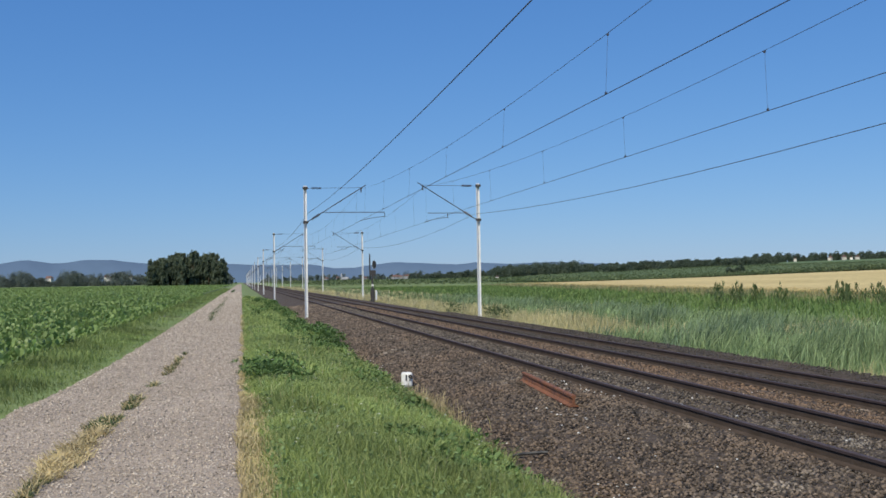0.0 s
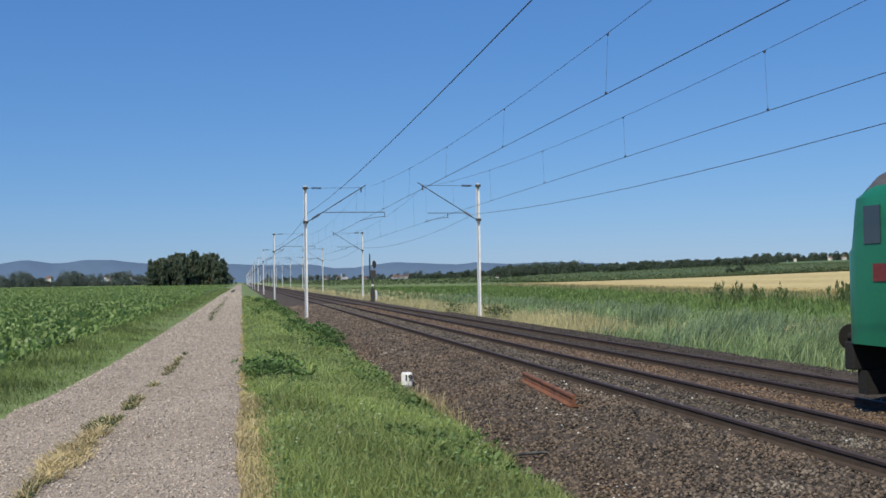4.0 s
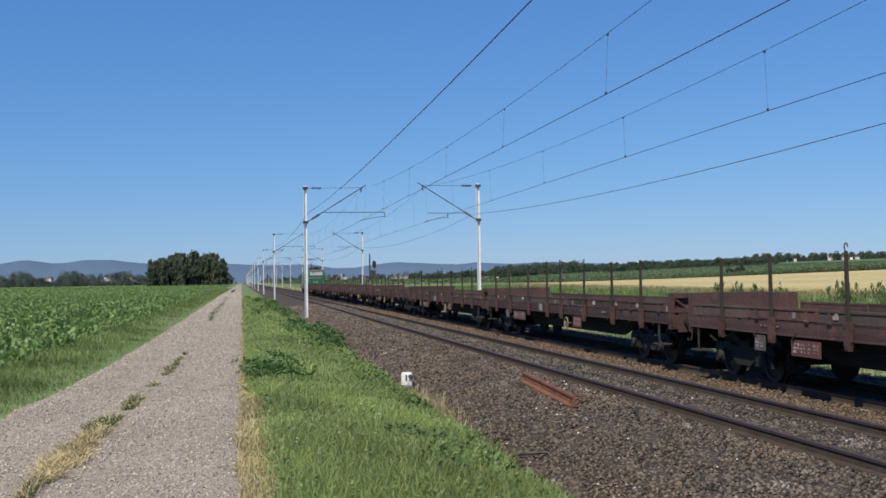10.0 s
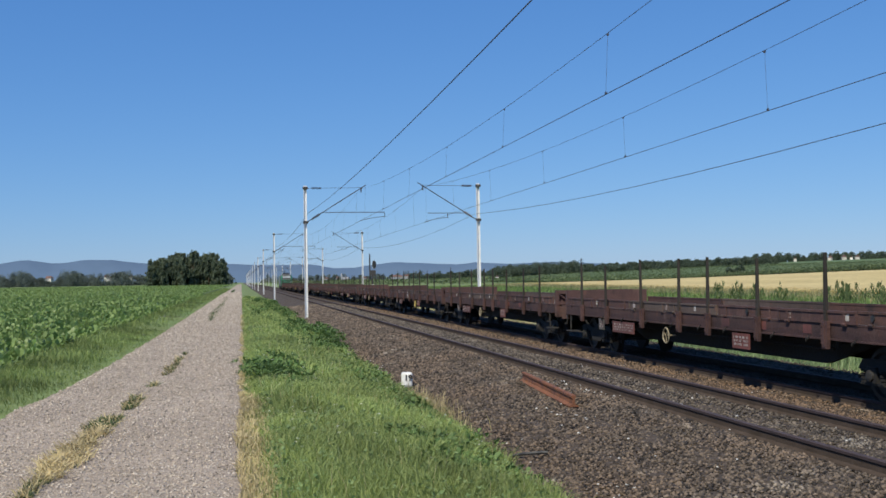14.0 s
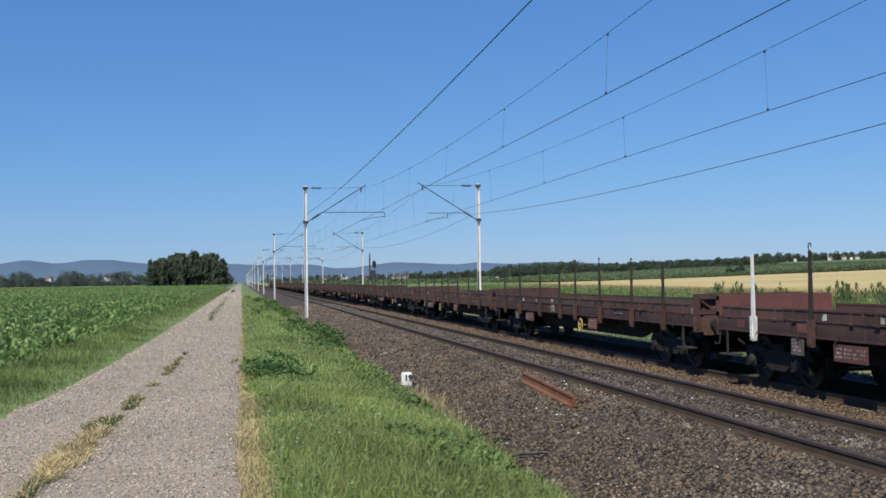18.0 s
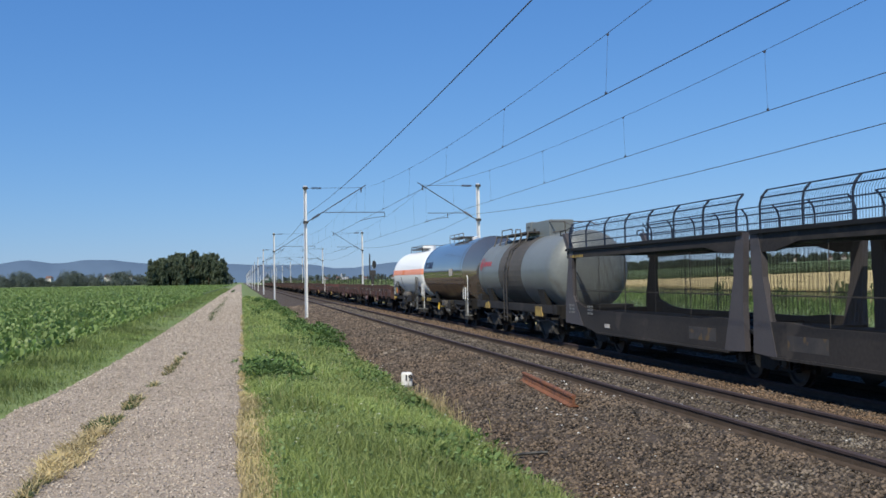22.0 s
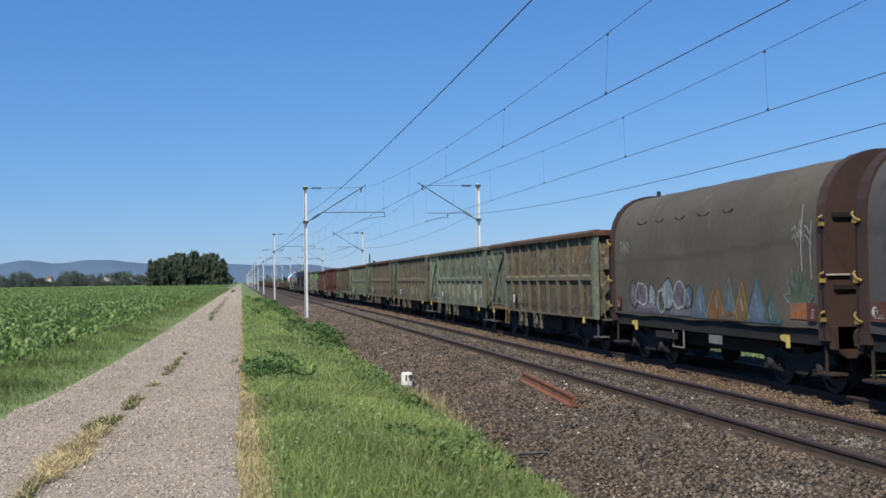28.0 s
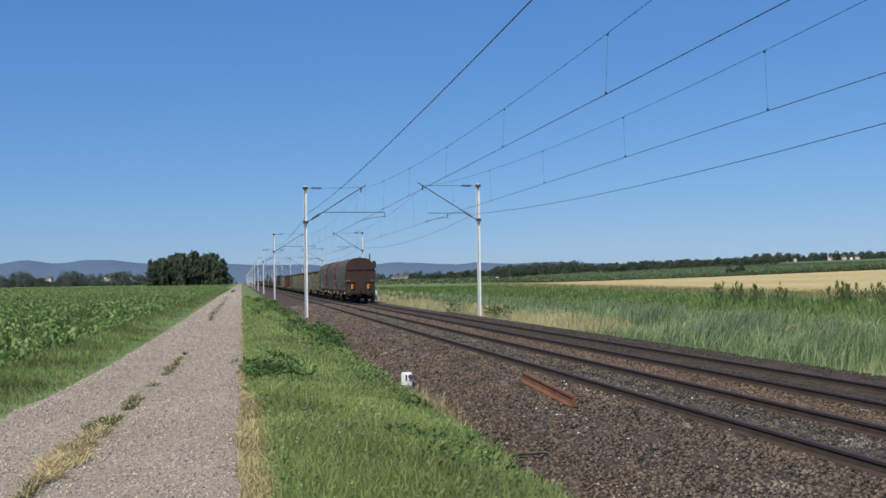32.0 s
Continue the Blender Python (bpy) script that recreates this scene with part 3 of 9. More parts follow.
def overhead():
    for x, y0, zc, low, lag, lean in ((X1, MAST_YL, 5.68, 6.77, -0.65, 0.07), (X2, MAST_YR, 5.50, 6.69, 1.7, -0.04)):
        ys = np.linspace(y0 - SPAN, y0 + SPAN * 13, 14 * 16 + 1)
        zig = 0.2 * np.where((np.floor((ys - y0) / SPAN + 0.5) % 2) == 0, 1, -1) * 0.3
        mz = messenger_z(ys - 1e-6, y0, low)
        wire("contact_wire", np.stack([x + zig * 0, ys, zc + 0 * ys], -1), 0.0085, "dark copper contact wire strung over the track", "overhead wires")
        m = wire("messenger_wire", np.stack([x + lean + 0 * ys, ys, mz], -1), 0.006, "dark messenger cable sagging from mast to mast", "overhead wires")
        for k in range(7):
            for off in (-30.2, -21.6, -13.0, -4.3, 4.3, 13.0, 21.6, 30.2)[0 if k else 1:]:
                y = y0 + SPAN * (k - 0.5) + off + lag
                z1 = float(messenger_z(np.array([y]), y0, low)[0])
                b = tube(B(), (x, y, zc), (x + lean, y, z1), 0.003, 5)
                box(b, x - 0.012, x + 0.012, y - 0.035, y + 0.035, zc, zc + 0.05)
                box(b, x + lean - 0.012, x + lean + 0.012, y - 0.035, y + 0.035, z1 - 0.05, z1)
                part("dropper", b, M["copper"], m)
    for x, y0, low, top in ((MAST_L + 0.2, MAST_YL, 5.84, 6.25), (MAST_R - 0.2, MAST_YR, 5.28, 6.02)):
        ys = np.linspace(y0 - SPAN, y0 + SPAN * 13, 14 * 12 + 1)
        mid = (np.floor((ys - 1e-6 - y0) / SPAN) + 0.5) * SPAN + y0
        wire("earth_wire", np.stack([x + 0 * ys, ys, low + (top - low) * ((ys - mid) / (SPAN / 2)) ** 2], -1), 0.011, "dark earth cable slung along the masts", "overhead wires")


overhead()


def signal():
    t = thing("railway_signal", "dark trackside colour light signal on a post with an oval head", "railway signal", m=pose(13.75, 113.0, 0))
    part("post", boxes((-0.09, 0.09, -0.09, 0.09, -0.9, 2.4), bevel=0.01), M["dark_steel"], t)
    part("tall_pole", tube(B(), (-0.25, 0.1, 2.0), (-0.25, 0.1, 4.75), 0.07, 8), M["black"], t)
    head = B()
    lathe(head, [(0.0, 0.21), (0.12, 0.22)], (0.2, -0.2, 3.62), 20)
    for v in head.verts:
        v.co.z = 3.62 + (v.co.z - 3.62) * 1.9
    part("head", head, M["black"], t, "black oval signal head")
    rim = B()
    lathe(rim, [(0.0, 0.225), (0.03, 0.235)], (0.2, -0.06, 3.60), 20)
    for v in rim.verts:
        v.co.z = 3.60 + (v.co.z - 3.60) * 1.9
    part("rim", rim, M["white"], t, "white rim of the head")
    part("bracket", boxes((-0.3, 0.35, -0.1, 0.1, 2.4, 3.0)), M["dark_steel"], t)
    part("plate", boxes((-0.12, 0.12, -0.13, -0.11, 1.3, 1.52)), M["white"], t, "white plate")
    part("cabinet", boxes((-0.2, 0.2, -0.2, 0.2, -0.9, 1.1), bevel=0.02), M["dark_steel"], t)
    part("box", boxes((0.3, 0.48, -0.15, 0.15, -0.2, 0.85), bevel=0.02), M["galv"], t, "pale grey equipment box")


signal()


# ---- plants ----
RNG = np.random.default_rng(11)


def grass_strip():
    # bright grass between the farm track and the ballast
    parts = []
    for n, y0, y1, h in ((64000, 8.5, 20, 0.19), (42000, 20, 45, 0.20), (26000, 45, 130, 0.24)):
        x, y = scatter(RNG, n, 0.03, 3.45, y0, y1, 0.6)
        keep = x < 3.25 + 0.22 * wave(y * 0, y, 0.9) + 0.12 * wave(y * 0, y, 3.3, 2)
        bare = 0.36 * np.exp(-((y - 13.5) / 4.2) ** 4) + 0.06
        keep &= RNG.uniform(0, 1, n) < np.clip((x + 0.05) / bare, 0, 1) ** 1.2 + 0.14
        x, y = x[keep], y[keep]
        edge = np.clip(x / 0.5, 0.35, 1)
        hh = h * RNG.uniform(0.5, 1.5, len(x)) * edge * (1 + 0.35 * wave(x, y, 1.3))
        ww = RNG.uniform(0.004, 0.009, len(x)) * (1 + (y - 8) / 22)
        parts.append((x, y, hh, ww))
    x, y, h, w = (np.concatenate(v) for v in zip(*parts))
    tagged(blades("grass", x, y, ground_z(x, y) - 0.02, h, w, M["grass"], rng=RNG), "bright green uncut grass on the verge beside the ballast", "grass", kind="stuff")
    # dry straw along the edge of the gravel and at the foot of the ballast
    n = 17000
    y1 = scatter(RNG, n, 0, 1, 8.5, 60, 0.9)[1]
    bare = 0.40 * np.exp(-((y1 - 13.2) / 4.4) ** 4) + 0.10
    x1 = -0.06 + 0.05 * wave(y1 * 0, y1, 1.1, 4) + np.abs(RNG.normal(0, 0.62, n)) * bare
    k = wave(x1 * 2, y1, 0.6, 1) + 0.5 * wave(x1, y1, 1.8) > -0.15 - 0.75 * (np.abs(y1 - 13.2) < 4.2)
    x2, y2 = RNG.normal(3.40, 0.14, 420), RNG.normal(19.3, 1.1, 420)
    x, y = np.concatenate([x1[k], x2]), np.concatenate([y1[k], y2])
    h = np.concatenate([RNG.uniform(0.03, 0.13, k.sum()) * (0.6 + 0.4 * (np.abs(y1[k] - 13.2) < 4.5)), RNG.uniform(0.12, 0.42, 420)])
    tagged(blades("dry_grass", x, y, np.maximum(ground_z(x, y), np.where(x > 3.2, bed_z(x), -9)) - 0.01, h, 0.007 * (1 + y / 25), M["straw"], rng=RNG), "bleached dry grass on the track's edge", "grass", kind="stuff")


def road_strip():
    # tufts down the middle of the farm track: half green, half bleached
    n = 11000
    y = scatter(RNG, n, 0, 1, 9.5, 30, 0.8)[1]
    c = np.interp(y, [9.5, 12.4, 14.5, 16.1, 22.7, 30.0], [-1.86, -1.80, -1.78, -1.66, -1.50, -1.42]) + 0.04 * wave(y * 0, y, 0.9)
    x = c + RNG.normal(0, 0.14, n)
    wide = np.interp(y, [9.5, 11.5, 14.3, 16.2, 17.0, 23.0, 30.0], [0.10, 0.24, 0.21, 0.17, 0.11, 0.09, 0.03])
    k = (np.abs(x - c) < wide * (0.75 + 0.5 * wave(x, y, 2.6))) & ((y < 15.0) | (wave(y * 0 + 3, y, 0.9, 2) + 0.9 * wave(x, y, 2.2) > -0.1 + 0.1 * (y < 20)))
    x, y = x[k], y[k]
    dry = (RNG.uniform(0, 1, len(y)) < np.where(y > 16.5, 0.3, np.where(y > 13.8, 0.2, np.where(y < 10.4, 0.45, 0.97))))
    for mask, mat, name, label, h in ((dry, "straw", "dry_tuft", "bleached dry tufts down the middle of the farm track", 0.10), (~dry, "dock", "green_tuft", "low green tufts down the middle of the farm track", 0.07)):
        tagged(blades(name, x[mask], y[mask], np.full(mask.sum(), ROAD_Z), h * RNG.uniform(0.4, 1.4, mask.sum()), 0.009 + 0.0004 * y[mask], M[mat], lean=0.8, rng=RNG), label, "grass", kind="stuff")
    n = 5200
    y = scatter(RNG, n, 0, 1, 52, 260, 0.9)[1]
    c = np.interp(y, [52, 63, 79, 141, 260], [-1.50, -1.56, -1.60, -1.66, -1.7])
    x = c + RNG.normal(0, 1, n) * np.interp(y, [52, 63, 75, 100, 260], [0.03, 0.14, 0.13, 0.09, 0.14]) + 0.06 * wave(y * 0, y, 0.2)
    tagged(blades("far_tuft", x, y, np.full(n, ROAD_Z), RNG.uniform(0.02, 0.06, n), 0.03 + 0.0004 * y, M["dock"], lean=0.8, rng=RNG), "low green tufts down the middle of the farm track", "grass", kind="stuff")


def left_verge():
    parts = []
    for n, y0, y1 in ((34000, 11, 45), (27000, 45, 320)):
        x, y = scatter(RNG, n, -6.6, -2.75, y0, y1, 0.5)
        k = (x < road_left(y) + 0.04 - 0.3 * RNG.uniform(0, 1, len(x)) ** 3) & (x > -5.25 + 0.12 * wave(y * 0, y, 0.7))
        x, y = x[k], y[k]
        parts.append((x, y, (0.05 + 0.17 * np.clip((-3.2 - x) / 1.7, 0, 1)) * RNG.uniform(0.4, 1.5, len(x)) * (1 + 0.4 * wave(x, y, 1.1)), RNG.uniform(0.008, 0.015, len(x)) * (1 + (y - 15) / 30)))
    x, y, h, w = (np.concatenate(v) for v in zip(*parts))
    tagged(blades("verge_grass", x, y, ground_z(x, y) - 0.02, h, w, M["verge"], rng=RNG), "dull green grass verge between the farm track and the field", "grass", kind="stuff")


def leaf_plants(name, x, y, z, size, mat, leaves, label, category, rng, up=0.6, kind="stuff"):
    """Rosettes of broad leaves, as one mesh."""
    n = len(x)
    az = rng.uniform(0, 2 * np.pi, (n, leaves))
    el = rng.uniform(0.25, 1.25, (n, leaves))
    ln = size[:, None] * rng.uniform(0.6, 1.2, (n, leaves))
    d = np.stack([np.cos(az) * np.cos(el), np.sin(az) * np.cos(el), np.sin(el) * up / 0.6], -1)
    s = np.stack([-np.sin(az), np.cos(az), np.zeros_like(az)], -1)
    o = np.stack([x, y, z], -1)[:, None]
    a = o + d * (ln * 0.35)[..., None]
    m1, m2 = o + d * (ln * 0.7)[..., None] - s * (ln * 0.27)[..., None], o + d * (ln * 0.7)[..., None] + s * (ln * 0.27)[..., None]
    tip = o + d * ln[..., None] - np.array([0, 0, 1]) * (ln * 0.2)[..., None]
    mid = o + d * (ln * 0.72)[..., None] - np.array([0, 0, 1]) * (ln * 0.07)[..., None]
    v = np.stack([a, m1, tip, m2, mid], 2).reshape(-1, 3)
    i = np.arange(n * leaves)[:, None, None] * 5
    f = (i + np.array([[0, 4, 1], [1, 4, 2], [2, 4, 3], [3, 4, 0]])[None]).reshape(-1, 3)
    return tagged(raw(name, v, f, M[mat]), label, category, kind=kind)


def beets():
    xs, ys, sz = [], [], []
    for r in range(120):
        x0 = -5.2 - 0.62 * r
        y0 = max(17.0, (-x0 - 1.2) / 0.235)
        y1 = 150.0 if r < 50 else 110.0
        if y0 > y1:
            continue
        step = 0.22 if r < 24 else 0.45
        y = np.arange(y0, y1, step)
        y = y + RNG.normal(0, 0.07, len(y))
        keep = RNG.uniform(0, 1, len(y)) < np.clip(100 / np.maximum(y, 1), 0.55, 1)
        y = y[keep]
        xs.append(x0 + RNG.normal(0, 0.03, len(y)))
        ys.append(y)
        sz.append(RNG.uniform(0.17, 0.29, len(y)) * (1 + np.clip(y - 60, 0, 100) / 420))
    x, y, s = (np.concatenate(v) for v in (xs, ys, sz))
    leaf_plants("beet_crop", x, y, ground_z(x, y) + 0.05, s, "beet", 10, "rows of broad-leaved green beet plants in the field", "crop", RNG, up=1.0)
    n = 130000
    x, y = scatter(RNG, n, -190, -6.3, 100, 800, 0.9)
    k = x < -6.2
    x, y = x[k], y[k]
    leaf_plants("far_beet_crop", x, y, ground_z(x, y) + 0.05, RNG.uniform(0.32, 0.52, len(x)) * (1 + y / 800), "beet", 3, "far rows of green beet plants", "crop", RNG, up=0.45)


def right_side():
    # reeds and tall grass in the ditch beyond the far track
    n = 125000
    x, y = scatter(RNG, n, 14.1, 27.0, 11, 125, 0.45)
    dens = 0.55 + 0.45 * wave(x, y, 0.35, 1)
    k = (RNG.uniform(0, 1, n) < dens) & ((y > 40) | (x > 14.7))
    x, y = x[k], y[k]
    dry = wave(x, y, 0.22, 5) + 0.3 * wave(x, y, 0.9) + np.where((y > 46) & (y < 125), 2.5, 0) * (x < 20.5) + np.where((y > 36) & (y <= 46), 0.5, 0) * (x < 15.5) + np.where((y > 22.5) & (y < 25.5), 0.5, 0) * (x < 15.6) - 0.52 > 0.05
    rise = np.clip((x - 13.9) / 1.8, np.where(y > 46, 0.6, 0.25), 1)
    h = (0.90 + 0.32 * wave(x, y, 0.3, 2) + 0.28 * wave(x, y, 1.1, 4)) * RNG.uniform(0.5, 1.3, len(x)) * rise
    w = RNG.uniform(0.008, 0.022, len(x)) * (1 + y / 80)
    foot = (y < 23) & (x < 15.2) & (wave(x, y, 0.8, 7) > 0.0)
    dry |= foot
    h = np.where(foot, h * 0.6, h)
    blue = ~dry & (wave(x, y, 0.16, 9) + 0.5 * wave(x, y, 0.6, 3) > 0.25)
    plain = ~dry & ~blue
    tagged(blades("reeds", x[plain], y[plain], ground_z(x, y)[plain], h[plain], w[plain], M["reed"], lean=0.3, curl=0.9, bend_dir=0.5, rng=RNG), "tall grey-green reeds in the ditch beside the track", "reeds", kind="stuff")
    tagged(blades("blue_reeds", x[blue], y[blue], ground_z(x, y)[blue], h[blue] * 1.12, w[blue] * 1.15, M["blue_reed"], lean=0.3, curl=0.9, bend_dir=0.5, rng=RNG), "tall blue-green reeds in the ditch beside the track", "reeds", kind="stuff")
    tagged(blades("tall_dry_grass", x[dry], y[dry], ground_z(x, y)[dry], h[dry] * 0.8, w[dry] * 0.75, M["dry_grass"], lean=0.25, rng=RNG), "tall straw-coloured grass beside the track", "grass", kind="stuff")
    n = 60000
    x, y = scatter(RNG, n, 22, 78, 22, 345, 0.6)
    k = x < 54 + 0.105 * y
    x, y = x[k], y[k]
    n = len(x)
    h = 0.5 * RNG.uniform(0.4, 1.3, n) * (1 + 0.5 * wave(x, y, 0.12, 3))
    tagged(blades("meadow_grass", x, y, ground_z(x, y), h, RNG.uniform(0.025, 0.06, n) * (1 + y / 90), M["meadow_blade"], lean=0.3, rng=RNG), "rough green meadow grass", "grass", kind="stuff")
    # dark docks and young shrubs standing above the meadow
    spot = RNG.choice([25.2, 26.2, 27.0, 27.35, 28.3, 31.0, 31.45, 31.55, 32.0, 32.7, 33.3], 50)
    spot = np.radians(spot + RNG.normal(0, 0.2, len(spot)))
    far = RNG.uniform(92, 112, len(spot))
    tall = RNG.uniform(0.7, 1.9, len(spot))
    i = np.repeat(np.arange(len(spot)), 42)
    up = RNG.uniform(0, 1, len(i)) ** 1.2
    x = np.sin(spot[i]) * far[i] + RNG.normal(0, 1, len(i)) * 0.34 * (1.1 - up)
    y = np.cos(spot[i]) * far[i] + RNG.normal(0, 1, len(i)) * 0.34 * (1.1 - up)
    tagged(blades("tall_weeds", x, y, ground_z(x, y) + up * tall[i], RNG.uniform(0.2, 0.45, len(i)), np.full(len(i), 0.085), M["dock"], lean=0.32, rng=RNG), "dark green tall weeds standing in the meadow", "weeds", kind="stuff")
    # dark bushes in the ditch
    i = np.repeat(np.arange(3), 160)
    x = np.array([16.0, 16.6, 16.9])[i] + RNG.normal(0, 0.4, len(i))
    y = np.array([80.0, 68.5, 70.0])[i] + RNG.normal(0, 1.2, len(i))
    leaf_plants("ditch_bushes", x, y, ground_z(x, y) + RNG.uniform(0.1, 1.1, len(i)), np.full(len(i), 0.16), "dock", 6, "small dark bushes in the ditch", "bushes", RNG, up=0.8)
    # long seeding grass before the wheat
    n = 12000
    y = scatter(RNG, n, 0, 1, 45, 345, 0.5)[1]
    x = 53 + 0.105 * y + 0.5 - 11 * RNG.uniform(0, 1, n) ** 2.2
    tagged(blades("seeding_grass", x, y, ground_z(x, y), RNG.uniform(0.5, 1.05, n), 0.045 * (1 + y / 120), M["seeding"], lean=0.2, rng=RNG), "long seeding grass along the wheat", "grass", kind="stuff")
    # the front edge of the wheat
    n = 30000
    y = scatter(RNG, n, 0, 1, 40, 345, 0.5)[1]
    x = 53 + 0.105 * y + RNG.uniform(-2.0, 8, n)
    tagged(blades("wheat_edge", x, y, ground_z(x, y), RNG.uniform(0.55, 0.95, n), 0.04 * (1 + y / 150), M["wheat_ear"], lean=0.15, rng=RNG), "ripe yellow wheat standing at the field's edge", "wheat", kind="stuff")


def slope_rows():
    # leafy rows on the slope behind the wheat
    n = 85000
    a = np.radians(RNG.uniform(11, 35, n))
    x = 152 + 330 * RNG.uniform(0, 1, n) ** 1.6
    y = x / np.tan(a)
    k = y < 1800
    x, y = x[k], y[k]
    leaf_plants("leafy_rows", x, y, ground_z(x, y) + RNG.uniform(0.4, 1.6, len(x)), RNG.uniform(0.42, 0.75, len(x)) * (1 + y / 1600), "row_leaf", 3, "dark leafy rows on the slope behind the wheat", "crop", RNG, up=0.7)
    n = 14000
    x, y = RNG.uniform(30, 152, n), RNG.uniform(350, 1500, n)
    leaf_plants("far_rows", x, y, ground_z(x, y) + RNG.uniform(0.4, 1.8, n), RNG.uniform(0.8, 1.4, n) * (1 + y / 2500), "row_leaf", 4, "dark leafy rows far down the line", "crop", RNG, up=0.7)
    n = 15000
    x, y = scatter(RNG, n, 14.1, 26, 122, 420, 0.8)
    dry = (x < 18.5) | (RNG.uniform(0, 1, n) < 0.3)
    for mask, mat, name, label in ((dry, "dry_grass", "far_dry_grass", "tall straw-coloured grass along the far line"), (~dry, "reed", "far_reeds", "grey-green reeds along the far line")):
        tagged(blades(name, x[mask], y[mask], ground_z(x, y)[mask], RNG.uniform(0.6, 1.2, mask.sum()), 0.05 * (1 + y[mask] / 120), M[mat], lean=0.25, rng=RNG), label, "grass", kind="stuff")
    # pale seed stalks standing over the near grass
    n = 420
    x, y = scatter(RNG, n, 0.3, 3.2, 9, 45, 0.6)
    tagged(blades("seed_stalks", x, y, ground_z(x, y), RNG.uniform(0.22, 0.42, n), 0.003 * (1 + y / 18), M["dry_grass"], lean=0.2, rng=RNG), "thin pale seed stalks standing in the grass", "grass", kind="stuff")


slope_rows()


def weeds_near():
    # clumps: along the foot of the ballast, beside the gravel, and a thick stand by the first mast
    cx = np.concatenate([RNG.uniform(0.35, 1.25, 18), RNG.uniform(1.6, 3.4, 46), RNG.uniform(2.5, 3.3, 40), RNG.uniform(0.6, 3.5, 40), RNG.uniform(1.9, 3.1, 14)])
    cy = np.concatenate([RNG.uniform(20.5, 25.5, 18), RNG.uniform(31, 54, 46), RNG.uniform(15, 31, 40), RNG.uniform(50, 115, 40), RNG.uniform(10.5, 15, 14)])
    ch = np.concatenate([RNG.uniform(0.16, 0.30, 18), RNG.uniform(0.16, 0.42, 46), RNG.uniform(0.06, 0.16, 40), RNG.uniform(0.3, 0.5, 40), RNG.uniform(0.12, 0.2, 14)])
    cx = np.concatenate([cx, RNG.uniform(2.9, 3.5, 22), RNG.uniform(2.4, 3.2, 14), RNG.uniform(0.2, 1.2, 14)])
    cy = np.concatenate([cy, RNG.uniform(36, 45, 22), RNG.uniform(17.5, 28, 14), RNG.uniform(18.5, 23, 14)])
    ch = np.concatenate([ch, RNG.uniform(0.35, 0.75, 22), RNG.uniform(0.10, 0.20, 14), RNG.uniform(0.12, 0.24, 14)])
    i = np.repeat(np.arange(len(cx)), 26)
    n = len(i)
    x, y = cx[i] + RNG.normal(0, 0.17, n), cy[i] + RNG.normal(0, 0.3, n) * (1 + cy[i] / 60)
    leaf_plants("verge_weeds", x, y, ground_z(x, y) + ch[i] * RNG.uniform(0.1, 1, n), RNG.uniform(0.05, 0.11, n) * (1 + y / 80), "weed", 6, "dark broad-leaved weeds in the verge", "weeds", RNG, up=0.8)
    n = 3600
    x, y = scatter(RNG, n, 0.25, 3.3, 8.6, 42, 0.7)
    k = (0.5 * wave(x, y, 1.4, 6) + 0.5 * wave(x, y, 0.6, 2) > -0.25) & (x < 3.15 + 0.2 * wave(y * 0, y, 0.9))
    x, y = x[k], y[k]
    n = len(x)
    leaf_plants("verge_herbs", x, y, ground_z(x, y) + RNG.uniform(0.05, 0.2, n), RNG.uniform(0.028, 0.06, n) * (1 + y / 60), "herb", 5, "small pale herbs among the grass", "herbs", RNG, up=0.7)
    n = 130
    x, y = scatter(RNG, n, 0.3, 3.2, 11, 40, 0.6)
    x[:14], y[:14] = RNG.normal(0.62, 0.12, 14), RNG.normal(23.0, 0.4, 14)
    x[14:30], y[14:30] = RNG.normal(3.45, 0.12, 16), RNG.normal(27.6, 0.7, 16)
    x[30:38], y[30:38] = RNG.normal(3.3, 0.15, 8), RNG.normal(40.5, 0.8, 8)
    leaf_plants("white_flowers", x, y, ground_z(x, y) + RNG.uniform(0.14, 0.30, n), np.full(n, 0.035), "petal", 6, "small white wild flowers in the grass", "flowers", RNG, up=0.5)


grass_strip()
road_strip()
left_verge()
beets()
right_side()
weeds_near()


# ---- trees ----
def crown_mesh(name, rng, h, r, n, leaf, mat, base=0.25, k=22, lumpy=1.0, tall=1.15):
    """A lumpy crown of many small leaf clumps, with gaps."""
    lump = np.stack([rng.normal(0, r * 0.45, k), rng.normal(0, r * 0.45, k), h * rng.uniform(base + 0.1, 0.9, k)], -1)
    size = r * rng.uniform(0.28, 0.5, k) * lumpy
    taper = 1.15 - 0.75 * np.clip((lump[:, 2] / h - 0.45) / 0.55, 0, 1)
    lump[:, :2] *= taper[:, None]
    which = rng.integers(0, k, n)
    d = rng.normal(0, 1, (n, 3))
    d /= np.linalg.norm(d, axis=1)[:, None]
    c = lump[which] + d * (size[which] * rng.uniform(0.6, 1.05, n))[:, None] * np.array([1, 1, tall])
    u = rng.normal(0, 1, (n, 3))
    u /= np.linalg.norm(u, axis=1)[:, None]
    w = np.cross(u, rng.normal(0, 1, (n, 3)))
    w /= np.linalg.norm(w, axis=1)[:, None]
    s = leaf * rng.uniform(0.6, 1.3, n)[:, None]
    v = np.stack([c - u * s, c + w * s * 0.7, c + u * s, c - w * s * 0.7], 1).reshape(-1, 3)
    return v, np.arange(n * 4).reshape(-1, 4)


